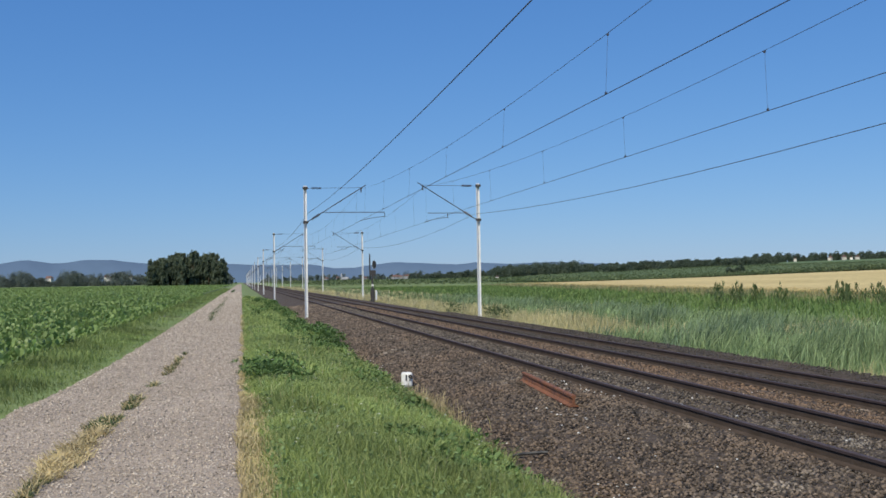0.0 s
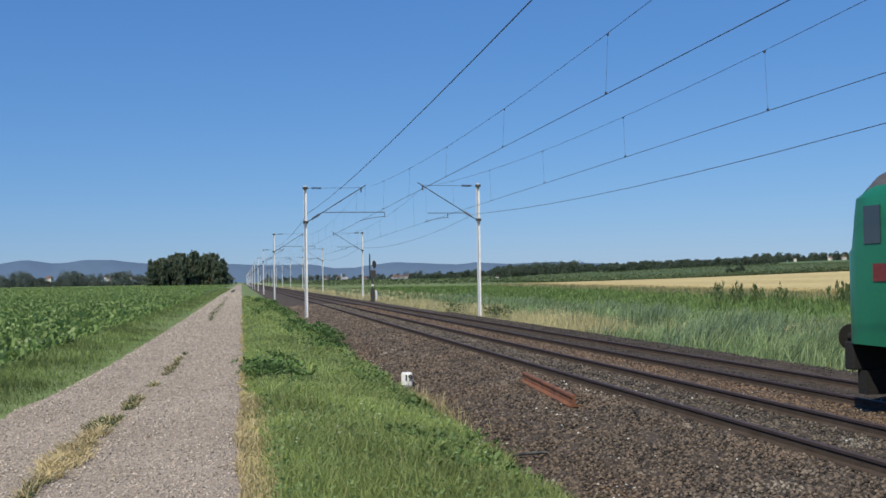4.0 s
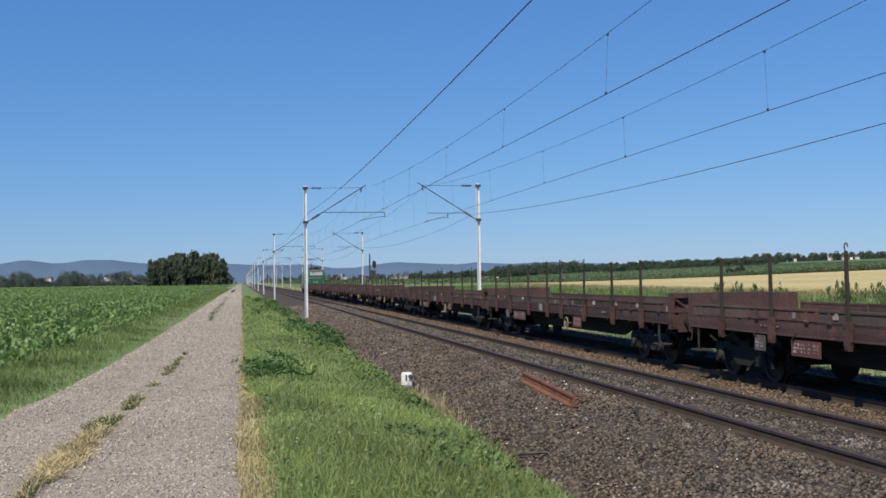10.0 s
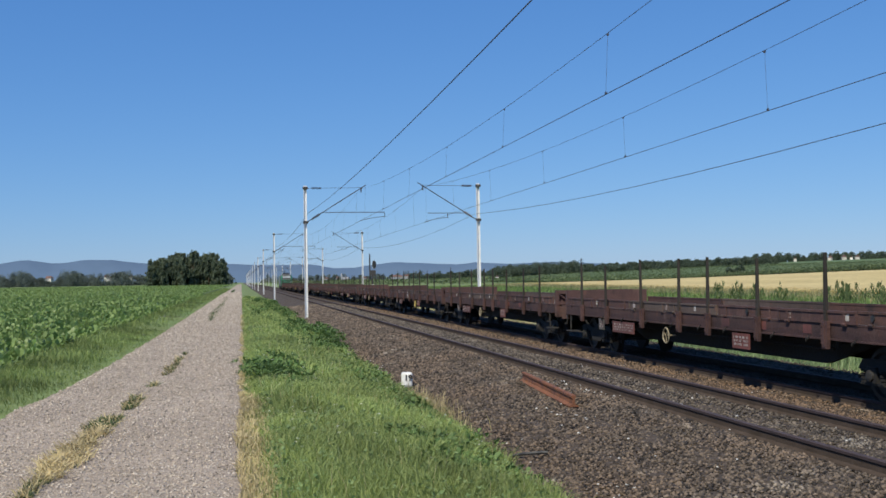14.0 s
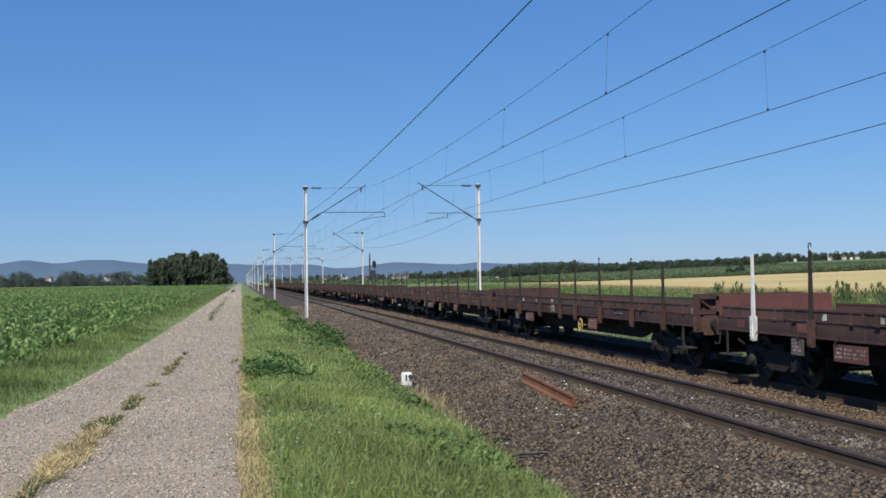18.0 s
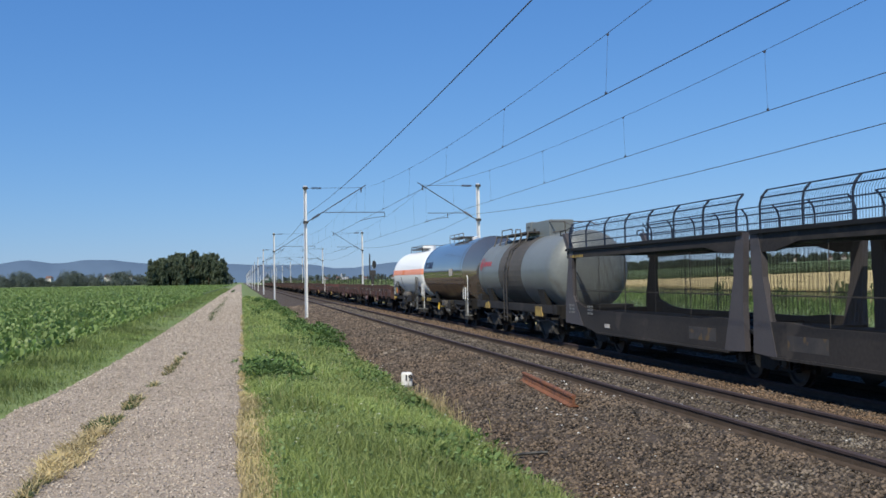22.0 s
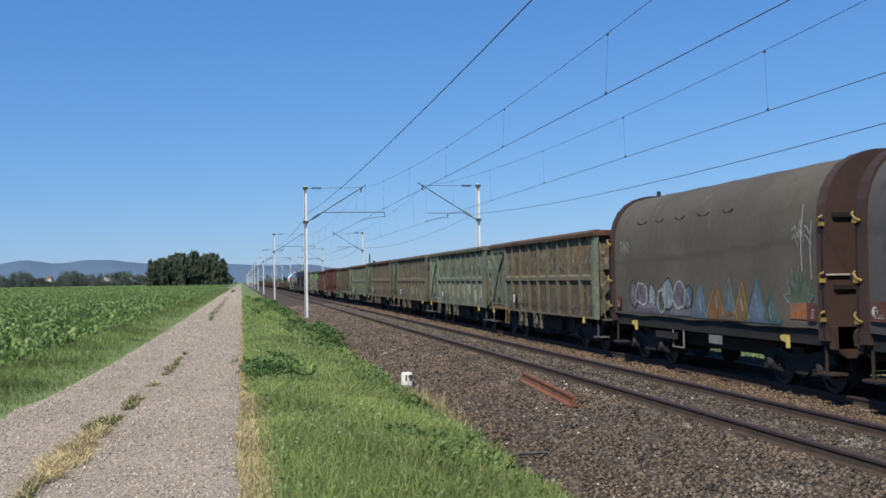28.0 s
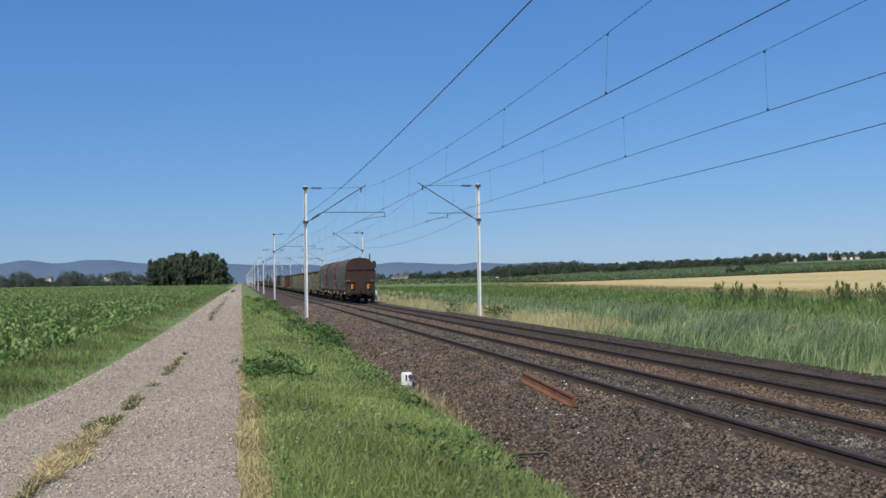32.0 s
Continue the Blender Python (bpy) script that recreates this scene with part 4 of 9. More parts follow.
def tree(rng, h, r, n, leaf, mat):
    t = thing("tree", "dark green broad-leaved tree in a field wood", "tree", "trees of the field wood")
    bm = B()
    tube(bm, (0, 0, -0.3), (0.1, 0, h * 0.5), h * 0.018, 8, h * 0.010)
    tube(bm, (0.1, 0, h * 0.5), (0, 0.1, h * 0.85), h * 0.010, 6, h * 0.003)
    for k in range(7):
        a, z = rng.uniform(0, 6.28), h * rng.uniform(0.25, 0.7)
        tube(bm, (0.05, 0, z), (math.cos(a) * r * 0.6, math.sin(a) * r * 0.6, z + h * 0.15), h * 0.006, 5, h * 0.002)
    part("trunk", bm, M["bark"], t)
    v, f = crown_mesh("crown", rng, h, r, n, leaf, mat, -0.06, 70, 0.55, 1.9)
    raw("crown", v, f, M[mat], t)
    return t


def field_wood():
    rng = np.random.default_rng(3)
    kinds = [tree(rng, h, r, 5600, 0.36, "tree") for h, r in ((22, 3.6), (24, 3.2), (19, 4.0), (21, 3.0), (23, 2.6), (20, 3.4))]
    spots = []
    for k in range(72):
        u = (k + rng.uniform(0, 1)) / 72
        u = (u * 5) % 1
        spots.append((-60.5 + 51 * u, 735 + rng.uniform(-14, 26), float(np.interp(u, [0, 0.1, 0.3, 0.55, 0.78, 0.95, 1.0], [0.74, 0.88, 0.97, 1.02, 1.0, 0.84, 0.66])) + rng.uniform(-0.10, 0.04)))
    for k, (x, y, s) in enumerate(spots):
        m = pose(x, y, float(ground_z(x, y)), rz=rng.uniform(0, 360)) @ Matrix.Scale(s, 4)
        if k < 6:
            kinds[k].matrix_basis = m
        else:
            c = copy_thing(kinds[k % 6], pose(0, 0, 0))
            c.matrix_basis = m


field_wood()


def far_wood(name, places, mat, label, leaf=0.55, n=1100, seed=1):
    rng = np.random.default_rng(seed)
    vs, fs, tot = [], [], 0
    for x, y, h, r in places:
        v, f = crown_mesh("c", rng, h, r, n, leaf, mat, -0.05)
        vs.append(v + np.array([x, y, float(ground_z(x, y))]))
        fs.append(f + tot)
        tot += len(v)
    o = raw(name, np.concatenate(vs), np.concatenate(fs), M[mat])
    return tagged(o, label, "trees", kind="stuff")


def along(a0, a1, n, dist, h, rng, dd=0.04, hv=0.25):
    """Places between two bearings (degrees from the line of the railway) at a distance."""
    out = []
    for k in range(n):
        a = radians(a0 + (a1 - a0) * (k + rng.uniform(0, 1)) / n)
        d = dist * (1 + rng.uniform(-dd, dd))
        hh = h * (1 + rng.uniform(-hv, hv))
        out.append((math.sin(a) * d, math.cos(a) * d, hh, hh * rng.uniform(0.4, 0.6)))
    return out


def far_woods():
    rng = np.random.default_rng(8)
    far_wood("tree_belt", along(19.4, 28.2, 150, 1120, 7.9, rng, 0.05, hv=0.25), "far_tree", "dark green belt of trees on the rise", seed=2)
    far_wood("tree_clump", along(13.6, 18.0, 70, 1250, 12.5, rng), "far_tree", "dark green clump of trees beyond the fields", seed=3)
    far_wood("tree_gap_belt", along(17.4, 19.8, 40, 1230, 8.2, rng, hv=0.3), "far_tree", "low dark trees between two woods", seed=12)
    far_wood("low_tree_belt", along(9.0, 13.6, 54, 1500, 8.5, rng, hv=0.4), "far_tree", "low dark trees beyond the fields", seed=4)
    far_wood("hilltop_trees", along(28.2, 36, 70, 1180, 6.6, rng, hv=0.6), "far_tree", "trees and gardens between hilltop houses", seed=5)
    # these three take the leaf colour with haze mixed in
    far_wood("west_trees", [p for p in along(-12.5, -0.5, 96, 1350, 10.5, rng, hv=0.5) if min(abs(math.degrees(math.atan2(p[0], p[1])) - a) for a in (-9.5, -6.8, -5.5)) > 0.16] + along(-11.0, -10.6, 4, 1320, 18, rng, hv=0.12) + along(-8.9, -8.1, 6, 1320, 16, rng, hv=0.12) + along(-6.4, -5.8, 4, 1330, 15, rng, hv=0.1), "hazy_tree", "trees behind the beet field, haze put into their leaf colour", seed=6, n=1500)
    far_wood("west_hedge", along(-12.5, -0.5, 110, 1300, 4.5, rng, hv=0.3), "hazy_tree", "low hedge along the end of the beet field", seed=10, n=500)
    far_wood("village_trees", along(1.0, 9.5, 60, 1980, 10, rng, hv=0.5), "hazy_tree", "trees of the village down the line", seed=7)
    far_wood("round_bush", along(25.6, 26.6, 4, 640, 4.6, rng, 0.01), "far_tree", "round pale green bush at the field's edge", seed=9, leaf=0.8)


far_woods()


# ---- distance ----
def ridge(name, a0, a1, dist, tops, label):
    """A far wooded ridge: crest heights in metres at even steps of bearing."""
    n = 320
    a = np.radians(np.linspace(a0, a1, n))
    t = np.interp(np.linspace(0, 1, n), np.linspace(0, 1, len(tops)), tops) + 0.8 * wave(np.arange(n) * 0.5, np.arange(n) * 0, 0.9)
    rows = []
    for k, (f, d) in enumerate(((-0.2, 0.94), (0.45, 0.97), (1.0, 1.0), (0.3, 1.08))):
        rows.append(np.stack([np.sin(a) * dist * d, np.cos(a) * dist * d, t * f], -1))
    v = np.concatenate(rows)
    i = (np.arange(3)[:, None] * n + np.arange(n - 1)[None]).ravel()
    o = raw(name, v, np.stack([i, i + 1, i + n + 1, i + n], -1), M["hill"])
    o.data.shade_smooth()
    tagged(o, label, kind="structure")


# the ridge is blue because air haze is painted into its material
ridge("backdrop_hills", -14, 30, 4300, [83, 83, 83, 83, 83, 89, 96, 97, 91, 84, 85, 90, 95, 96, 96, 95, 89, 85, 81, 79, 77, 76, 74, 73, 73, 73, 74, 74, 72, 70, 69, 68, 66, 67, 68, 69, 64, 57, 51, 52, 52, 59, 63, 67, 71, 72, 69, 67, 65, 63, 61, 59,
                                        62, 67, 64, 61, 59, 59, 59, 60, 61, 63, 62, 60, 59, 56, 54, 52, 49, 48, 46, 45, 43, 42, 40, 39, 38, 37, 36, 36, 35, 34, 33, 32, 31, 30, 29, 28, 27], "wooded hills on the horizon with haze painted in as blue")


def house(w, d, h, roof_h, wall="wall"):
    t = thing("house", "pale rendered village house with a red tiled roof", "house", "village houses")
    bm = boxes((-w / 2, w / 2, -d / 2, d / 2, -5, h))
    part("wall", bm, M[wall], t)
    part("roof", prism(B(), [(-d / 2 - 0.4, h - 0.2), (d / 2 + 0.4, h - 0.2), (0, h + roof_h)], -w / 2 - 0.3, w / 2 + 0.3, axis="x"), M["roof"], t, "red tiled gable roof")
    for x in (-w * 0.28, w * 0.28):
        part("window", boxes((x - 0.6, x + 0.6, -d / 2 - 0.04, -d / 2 + 0.05, h * 0.45, h * 0.72)), M["pane"], t)
    part("chimney", boxes((w * 0.2, w * 0.2 + 0.6, -0.3, 0.3, h + roof_h * 0.4, h + roof_h + 0.7)), M["roof"], t)
    return t


def villages():
    rng = np.random.default_rng(21)
    kinds = {2: [house(11, 9, 5, 4.5, "far_wall"), house(9, 8, 6, 4)], 0: [house(11, 9, 5, 4.5), house(9, 8, 6, 4)], 1: [house(11, 9, 5, 4.5, "far_wall"), house(9, 8, 6, 4, "far_wall"), house(14, 10, 4.5, 4.5, "far_wall")]}
    used = {0: 0, 1: 0, 2: 0}
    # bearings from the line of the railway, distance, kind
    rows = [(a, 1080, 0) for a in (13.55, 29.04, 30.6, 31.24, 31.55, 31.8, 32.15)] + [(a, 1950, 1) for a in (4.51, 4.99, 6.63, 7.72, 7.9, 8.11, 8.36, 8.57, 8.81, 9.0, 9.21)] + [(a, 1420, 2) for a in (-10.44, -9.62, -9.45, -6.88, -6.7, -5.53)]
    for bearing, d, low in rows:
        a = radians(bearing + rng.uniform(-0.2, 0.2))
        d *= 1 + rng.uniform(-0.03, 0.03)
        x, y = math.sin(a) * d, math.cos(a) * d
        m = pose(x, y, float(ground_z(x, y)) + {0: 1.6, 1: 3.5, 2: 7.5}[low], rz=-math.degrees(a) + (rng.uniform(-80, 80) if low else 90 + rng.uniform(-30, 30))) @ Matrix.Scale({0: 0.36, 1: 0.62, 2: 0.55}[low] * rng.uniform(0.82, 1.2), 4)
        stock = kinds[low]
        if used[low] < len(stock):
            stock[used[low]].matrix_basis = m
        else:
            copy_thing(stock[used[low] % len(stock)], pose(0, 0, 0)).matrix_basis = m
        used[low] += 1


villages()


def church():
    a = radians(5.29)
    x, y = math.sin(a) * 1900, math.cos(a) * 1900
    t = thing("church", "pale village church with a pointed spire beyond the fields", "church", m=pose(x, y, float(ground_z(x, y)) + 2, rz=-math.degrees(a)) @ Matrix.Scale(0.5, 4))
    # nave, roof, tower and spire all share the haze-grey colour
    part("nave", boxes((2, 24, -5, 5, -2, 8)), M["far_wall"], t)
    part("roof", prism(B(), [(-5.5, 7.8), (5.5, 7.8), (0, 13)], 1.8, 24.2, axis="x"), M["far_wall"], t)
    part("tower", boxes((-3, 3, -3, 3, -2, 17)), M["far_wall"], t)
    part("spire", lathe(B(), [(17, 4.0), (28, 0.1)], (0, 0, 0), 4, "z"), M["far_wall"], t, "slate spire")
    for k in range(4):
        part("window", boxes((5 + 4.5 * k, 6.5 + 4.5 * k, -5.08, -4.9, 2.5, 6)), M["pane"], t)


church()


# ---- stones and small things on the bed ----
def bed_stones():
    # (x0, x1, count, from y, to y, crowding, stone size, material, label)
    zones = ((3.3, 6.48, 48000, 8, 95, 0.9, 1.0, "stone", "angular brown ballast stones on the shoulder"),
             (6.66, 8.0, 13000, 10, 95, 0.8, 1.0, "stone_grey", "grey ballast stones between the rails"),
             (8.18, 10.38, 21000, 11, 95, 0.75, 1.05, "stone_tan", "rusty tan ballast stones between the tracks"),
             (10.58, 11.9, 9000, 14, 70, 0.6, 0.7, "stone_dark", "fouled dark grey ballast between the rails"),
             (12.1, 13.75, 9000, 14, 70, 0.5, 0.9, "stone_dark", "dark grey ballast stones on the far shoulder"))
    for x0, x1, n, y0, y1, near, big, mat, label in zones:
        x, y = scatter(RNG, n, x0, x1, y0, y1, near)
        r = RNG.uniform(0.016, 0.036, n) * big * (1 + np.clip(y - 15, 0, 80) / 34)
        tagged(stones("ballast", x, y, bed_z(x) + r * 0.25, r, M[mat], RNG), label, "ballast", kind="stuff")
    n = 80000
    x, y = scatter(RNG, n, -3.45, 0.05, 9, 190, 1.15)
    keep = x > road_left(y) + 0.03
    x, y = x[keep], y[keep]
    n = len(x)
    r = (0.0045 + 0.011 * RNG.uniform(0, 1, n) ** 3) * (1 + y / 36)
    lift = np.interp((x - road_left(y)) / (0.06 - road_left(y)), [0.0, 0.04, 0.12, 0.3, 0.45, 0.55, 0.7, 0.88, 0.96, 1.0], [-0.05, 0.0, 0.012, 0.0, 0.02, 0.02, 0.0, 0.012, 0.0, -0.05])
    tagged(stones("gravel", x, y, ROAD_Z + lift + r * 0.2, r, M["pebble"], RNG), "pale loose gravel on the farm track", "gravel", kind="stuff")
    cl = [(6.25, 20.4, 0.35, 16), (6.1, 19.0, 0.4, 9), (5.0, 16.3, 0.35, 14), (3.2, 14.4, 0.2, 8), (6.5, 18.3, 0.25, 14), (4.0, 11.2, 0.2, 8), (3.3, 26.5, 0.3, 10)]
    x = np.concatenate([RNG.normal(c[0], c[2] * 0.7, c[3]) for c in cl] + [RNG.uniform(3.6, 9.5, 60)])
    y = np.concatenate([RNG.normal(c[1], c[2] * 1.4, c[3]) for c in cl] + [RNG.uniform(10, 30, 60)])
    r = RNG.uniform(0.010, 0.027, len(x))
    tagged(stones("pale_stones", x, y, bed_z(x) + 0.03, r, M["white_stone"], RNG), "pale crushed stones scattered on the ballast", "stones", kind="stuff")


bed_stones()


def scrap_rail():
    t = thing("scrap_rail", "short rusty orange length of rail lying on the ballast", "rail")
    bm = B()
    prism(bm, [(a * 1.1, (z + 0.172) * 1.15) for a, z in RAIL], -2.3, 2.3)
    o = part("rail_piece", bm, M["rust"], t)
    dx, dy = 5.86 - 5.42, 22.6 - 17.1
    t.matrix_basis = pose(5.62, 19.4, -0.20, rz=-math.degrees(math.atan2(dx, dy)))


scrap_rail()


def marker():
    t = thing("line_marker", "white painted kilometre stone at the foot of the ballast", "marker stone", m=pose(3.60, 23.5, -0.42, rz=-8))
    part("block", boxes((-0.125, 0.125, -0.10, 0.10, 0, 0.33), bevel=0.05), M["white"], t)
    cu = bpy.data.curves.new("figure", "FONT")
    cu.body, cu.size, cu.extrude, cu.offset, cu.align_x = "19", 0.18, 0.002, 0.007, "CENTER"
    f = new("figure", cu)
    f.parent = t
    cu.materials.append(M["black"])
    f.matrix_basis = pose(0.03, -0.104, 0.15, 90, 0, 0)


marker()


def cable():
    t = thing("cable_end", "black cable end lying on the ballast", "cable")
    pts = [(3.42 + 0.52 * k / 8, 13.84 - 0.3 * k / 8 + 0.03 * math.sin(k), -0.43 + 0.10 * k / 8 + 0.03 * math.sin(math.pi * k / 8)) for k in range(9)]
    part("sheath", poly_tube(B(), pts, 0.022), M["black"], t)


cable()


# ---- the train: local x across (minus: the side towards the farm track), y forward, z from its rail top ----
M["flat"] = material("flat_wagon_brown", (0.086, 0.042, 0.036), (0.058, 0.031, 0.028), 1.2, 0.8, fine=25, bump=0.2, spots=(0.105, 0.048, 0.036), spot_scale=2.2, spot_cut=0.6, shift=0.22, streak=((0.035, 0.022, 0.02), (0.11, 0.062, 0.05)), streak_cut=0.56)
M["flat_red"] = material("flat_wagon_red", (0.16, 0.055, 0.047), (0.10, 0.042, 0.038), 1.2, 0.8, fine=25, shift=0.15)
M["flat_b"] = material("flat_wagon_rust", (0.115, 0.055, 0.042), (0.075, 0.040, 0.033), 1.4, 0.85, fine=25, bump=0.2, spots=(0.05, 0.03, 0.026), spot_scale=3.0, spot_cut=0.56, shift=0.2)
M["flat_c"] = material("flat_wagon_grey_brown", (0.098, 0.068, 0.056), (0.072, 0.050, 0.043), 1.0, 0.85, fine=22, bump=0.2, spots=(0.12, 0.06, 0.045), spot_scale=2.4, spot_cut=0.6, shift=0.2)
M["flat_rust"] = material("head_stock_rust", (0.092, 0.048, 0.034), (0.062, 0.038, 0.042), 1.8, 0.85, fine=25, bump=0.3, spots=(0.05, 0.03, 0.026), spot_scale=3.0, spot_cut=0.58, shift=0.25)
M["worn_mark"] = material("worn_stencil", (0.40, 0.34, 0.31), (0.20, 0.13, 0.115), 4, 0.8, spots=(0.11, 0.055, 0.045), spot_scale=9, spot_cut=0.5)
M["tube_dull"] = material("worn_grey_steel", (0.125, 0.115, 0.105), (0.085, 0.078, 0.072), 5, 0.8, spots=(0.06, 0.045, 0.04), spot_scale=6, spot_cut=0.58)
M["brass_dull"] = material("worn_cream_paint", (0.33, 0.28, 0.18), (0.2, 0.16, 0.11), 6, 0.7)
M["stake"] = material("stake_steel", (0.024, 0.023, 0.015), (0.038, 0.026, 0.02), 2.5, 0.8, shift=0.25)
M["under"] = material("underframe_dirt", (0.014, 0.012, 0.0105), (0.009, 0.008, 0.0075), 2.5, 0.9, fine=20, bump=0.3)
M["wheel"] = material("wheel_steel", (0.02, 0.016, 0.014), (0.013, 0.011, 0.010), 5, 0.6, metal=0.3)
M["axle"] = material("dusty_axle_cover", (0.034, 0.031, 0.028), (0.025, 0.022, 0.02), 6, 0.8, shift=0.5)
M["plank"] = material("deck_plank", (0.16, 0.125, 0.10), (0.10, 0.08, 0.065), 1.5, 0.95, fine=18, bump=0.5, stretch=(8, 0.6, 1))
M["plate"] = material("white_plate", (0.54, 0.51, 0.47), (0.4, 0.36, 0.33), 5, 0.7, spots=(0.2, 0.13, 0.11), spot_scale=11, spot_cut=0.56)
M["loco_green"] = material("loco_green", (0.015, 0.18, 0.092), (0.012, 0.145, 0.072), 0.9, 0.36, fine=12, grain_amount=0.25)
M["loco_grey"] = material("loco_grey", (0.122, 0.114, 0.104), (0.090, 0.083, 0.075), 0.9, 0.55, fine=20, spots=(0.10, 0.08, 0.066), spot_scale=1.3, spot_cut=0.58, streak=((0.06, 0.05, 0.043), (0.14, 0.137, 0.13)), streak_cut=0.56)
M["loco_silver"] = material("loco_silver", (0.42, 0.41, 0.39), (0.31, 0.30, 0.285), 0.9, 0.5, streak=((0.18, 0.15, 0.135),), streak_cut=0.56)
M["loco_roof"] = material("loco_roof", (0.11, 0.108, 0.105), (0.08, 0.078, 0.075), 1.1, 0.7, fine=14)
# pale glazing: the sky's reflection is put into the base colour
M["screen"] = material("sky_pale_glazing", (0.36, 0.385, 0.39), (0.33, 0.35, 0.355), 0.8, 0.15, grain_amount=0.1)
M["tank_white"] = material("tank_white", (0.86, 0.86, 0.85), (0.84, 0.84, 0.83), 0.5, 0.4, fine=10, grain_amount=0.08)
M["tank_steel"] = material("polished_tank", (0.40, 0.345, 0.295), (0.34, 0.292, 0.25), 0.3, 0.08, metal=0.85, fine=6, grain_amount=0.15)
# dark brown steel that paints in the reflection of the ballast
M["tank_mirrored_ground"] = material("tank_ground_tone", (0.17, 0.135, 0.105), (0.09, 0.072, 0.058), 0.9, 0.3, metal=0.85, fine=6, spots=(0.05, 0.042, 0.036), spot_scale=0.7, spot_cut=0.56)
M["bogie_dust"] = material("dusty_bogie", (0.045, 0.041, 0.037), (0.026, 0.023, 0.021), 4, 0.85, fine=20, bump=0.3)
M["faded_red"] = material("faded_red_paint", (0.42, 0.045, 0.055), (0.32, 0.045, 0.05), 3, 0.5)
M["tank_grey"] = material("tank_grey", (0.17, 0.185, 0.183), (0.145, 0.157, 0.155), 0.6, 0.45, fine=10, grain_amount=0.3, spots=(0.13, 0.13, 0.122), spot_scale=0.8, spot_cut=0.6)
M["tank_dirt"] = material("tank_dirt_band", (0.085, 0.075, 0.065), (0.06, 0.054, 0.047), 0.9, 0.7, fine=12)
M["car_grey"] = material("carrier_grey", (0.036, 0.031, 0.029), (0.026, 0.023, 0.022), 0.9, 0.7, fine=14, spec=0.25, spots=(0.05, 0.042, 0.038), spot_scale=1.1, spot_cut=0.62)
M["car_dark"] = material("carrier_dark", (0.018, 0.017, 0.018), (0.013, 0.0125, 0.013), 0.9, 0.65, spec=0.2)
M["car_rail"] = material("carrier_rail", (0.022, 0.034, 0.062), (0.018, 0.028, 0.050), 1.5, 0.7, spec=0.15)
M["car_post"] = material("carrier_post", (0.075, 0.068, 0.074), (0.06, 0.055, 0.06), 0.9, 0.6, spec=0.25)
M["car_worn"] = material("worn_carrier_patch", (0.055, 0.048, 0.044), (0.032, 0.029, 0.030), 2.5, 0.75, spots=(0.09, 0.06, 0.03), spot_scale=3.0, spot_cut=0.56)
M["navy"] = material("navy_paint", (0.02, 0.028, 0.075), (0.017, 0.024, 0.06), 2, 0.5)
M["chute"] = material("chute_steel", (0.06, 0.045, 0.036), (0.035, 0.028, 0.024), 3, 0.8)
M["tube"] = material("grey_tube", (0.20, 0.20, 0.195), (0.14, 0.14, 0.135), 4, 0.6)
M["tarp2"] = material("dark_tarpaulin", (0.090, 0.083, 0.080), (0.072, 0.067, 0.067), 0.5, 0.8, fine=5, bump=0.1, grain_amount=0.4, spec=0.2, streak=((0.09, 0.06, 0.056), (0.05, 0.047, 0.047)), streak_cut=0.58)
M["end_brown"] = material("end_wall_brown", (0.062, 0.037, 0.031), (0.050, 0.031, 0.027), 0.6, 0.7, fine=8, grain_amount=0.5, spec=0.25, streak=((0.055, 0.036, 0.031),), streak_cut=0.58)
M["buffer_brown"] = material("buffer_brown", (0.040, 0.026, 0.022), (0.026, 0.019, 0.017), 3, 0.75)
M["end_red"] = material("end_wall_red", (0.185, 0.030, 0.027), (0.135, 0.027, 0.025), 0.9, 0.65, fine=14)
M["pale_yellow"] = material("pale_yellow_paint", (0.55, 0.42, 0.12), (0.45, 0.34, 0.1), 5, 0.6)
M["dull_yellow"] = material("dull_yellow_paint", (0.36, 0.25, 0.06), (0.24, 0.16, 0.05), 5, 0.7)
M["lamp_red"] = material("red_lens", (0.75, 0.08, 0.02), (0.6, 0.06, 0.02), 4, 0.25)


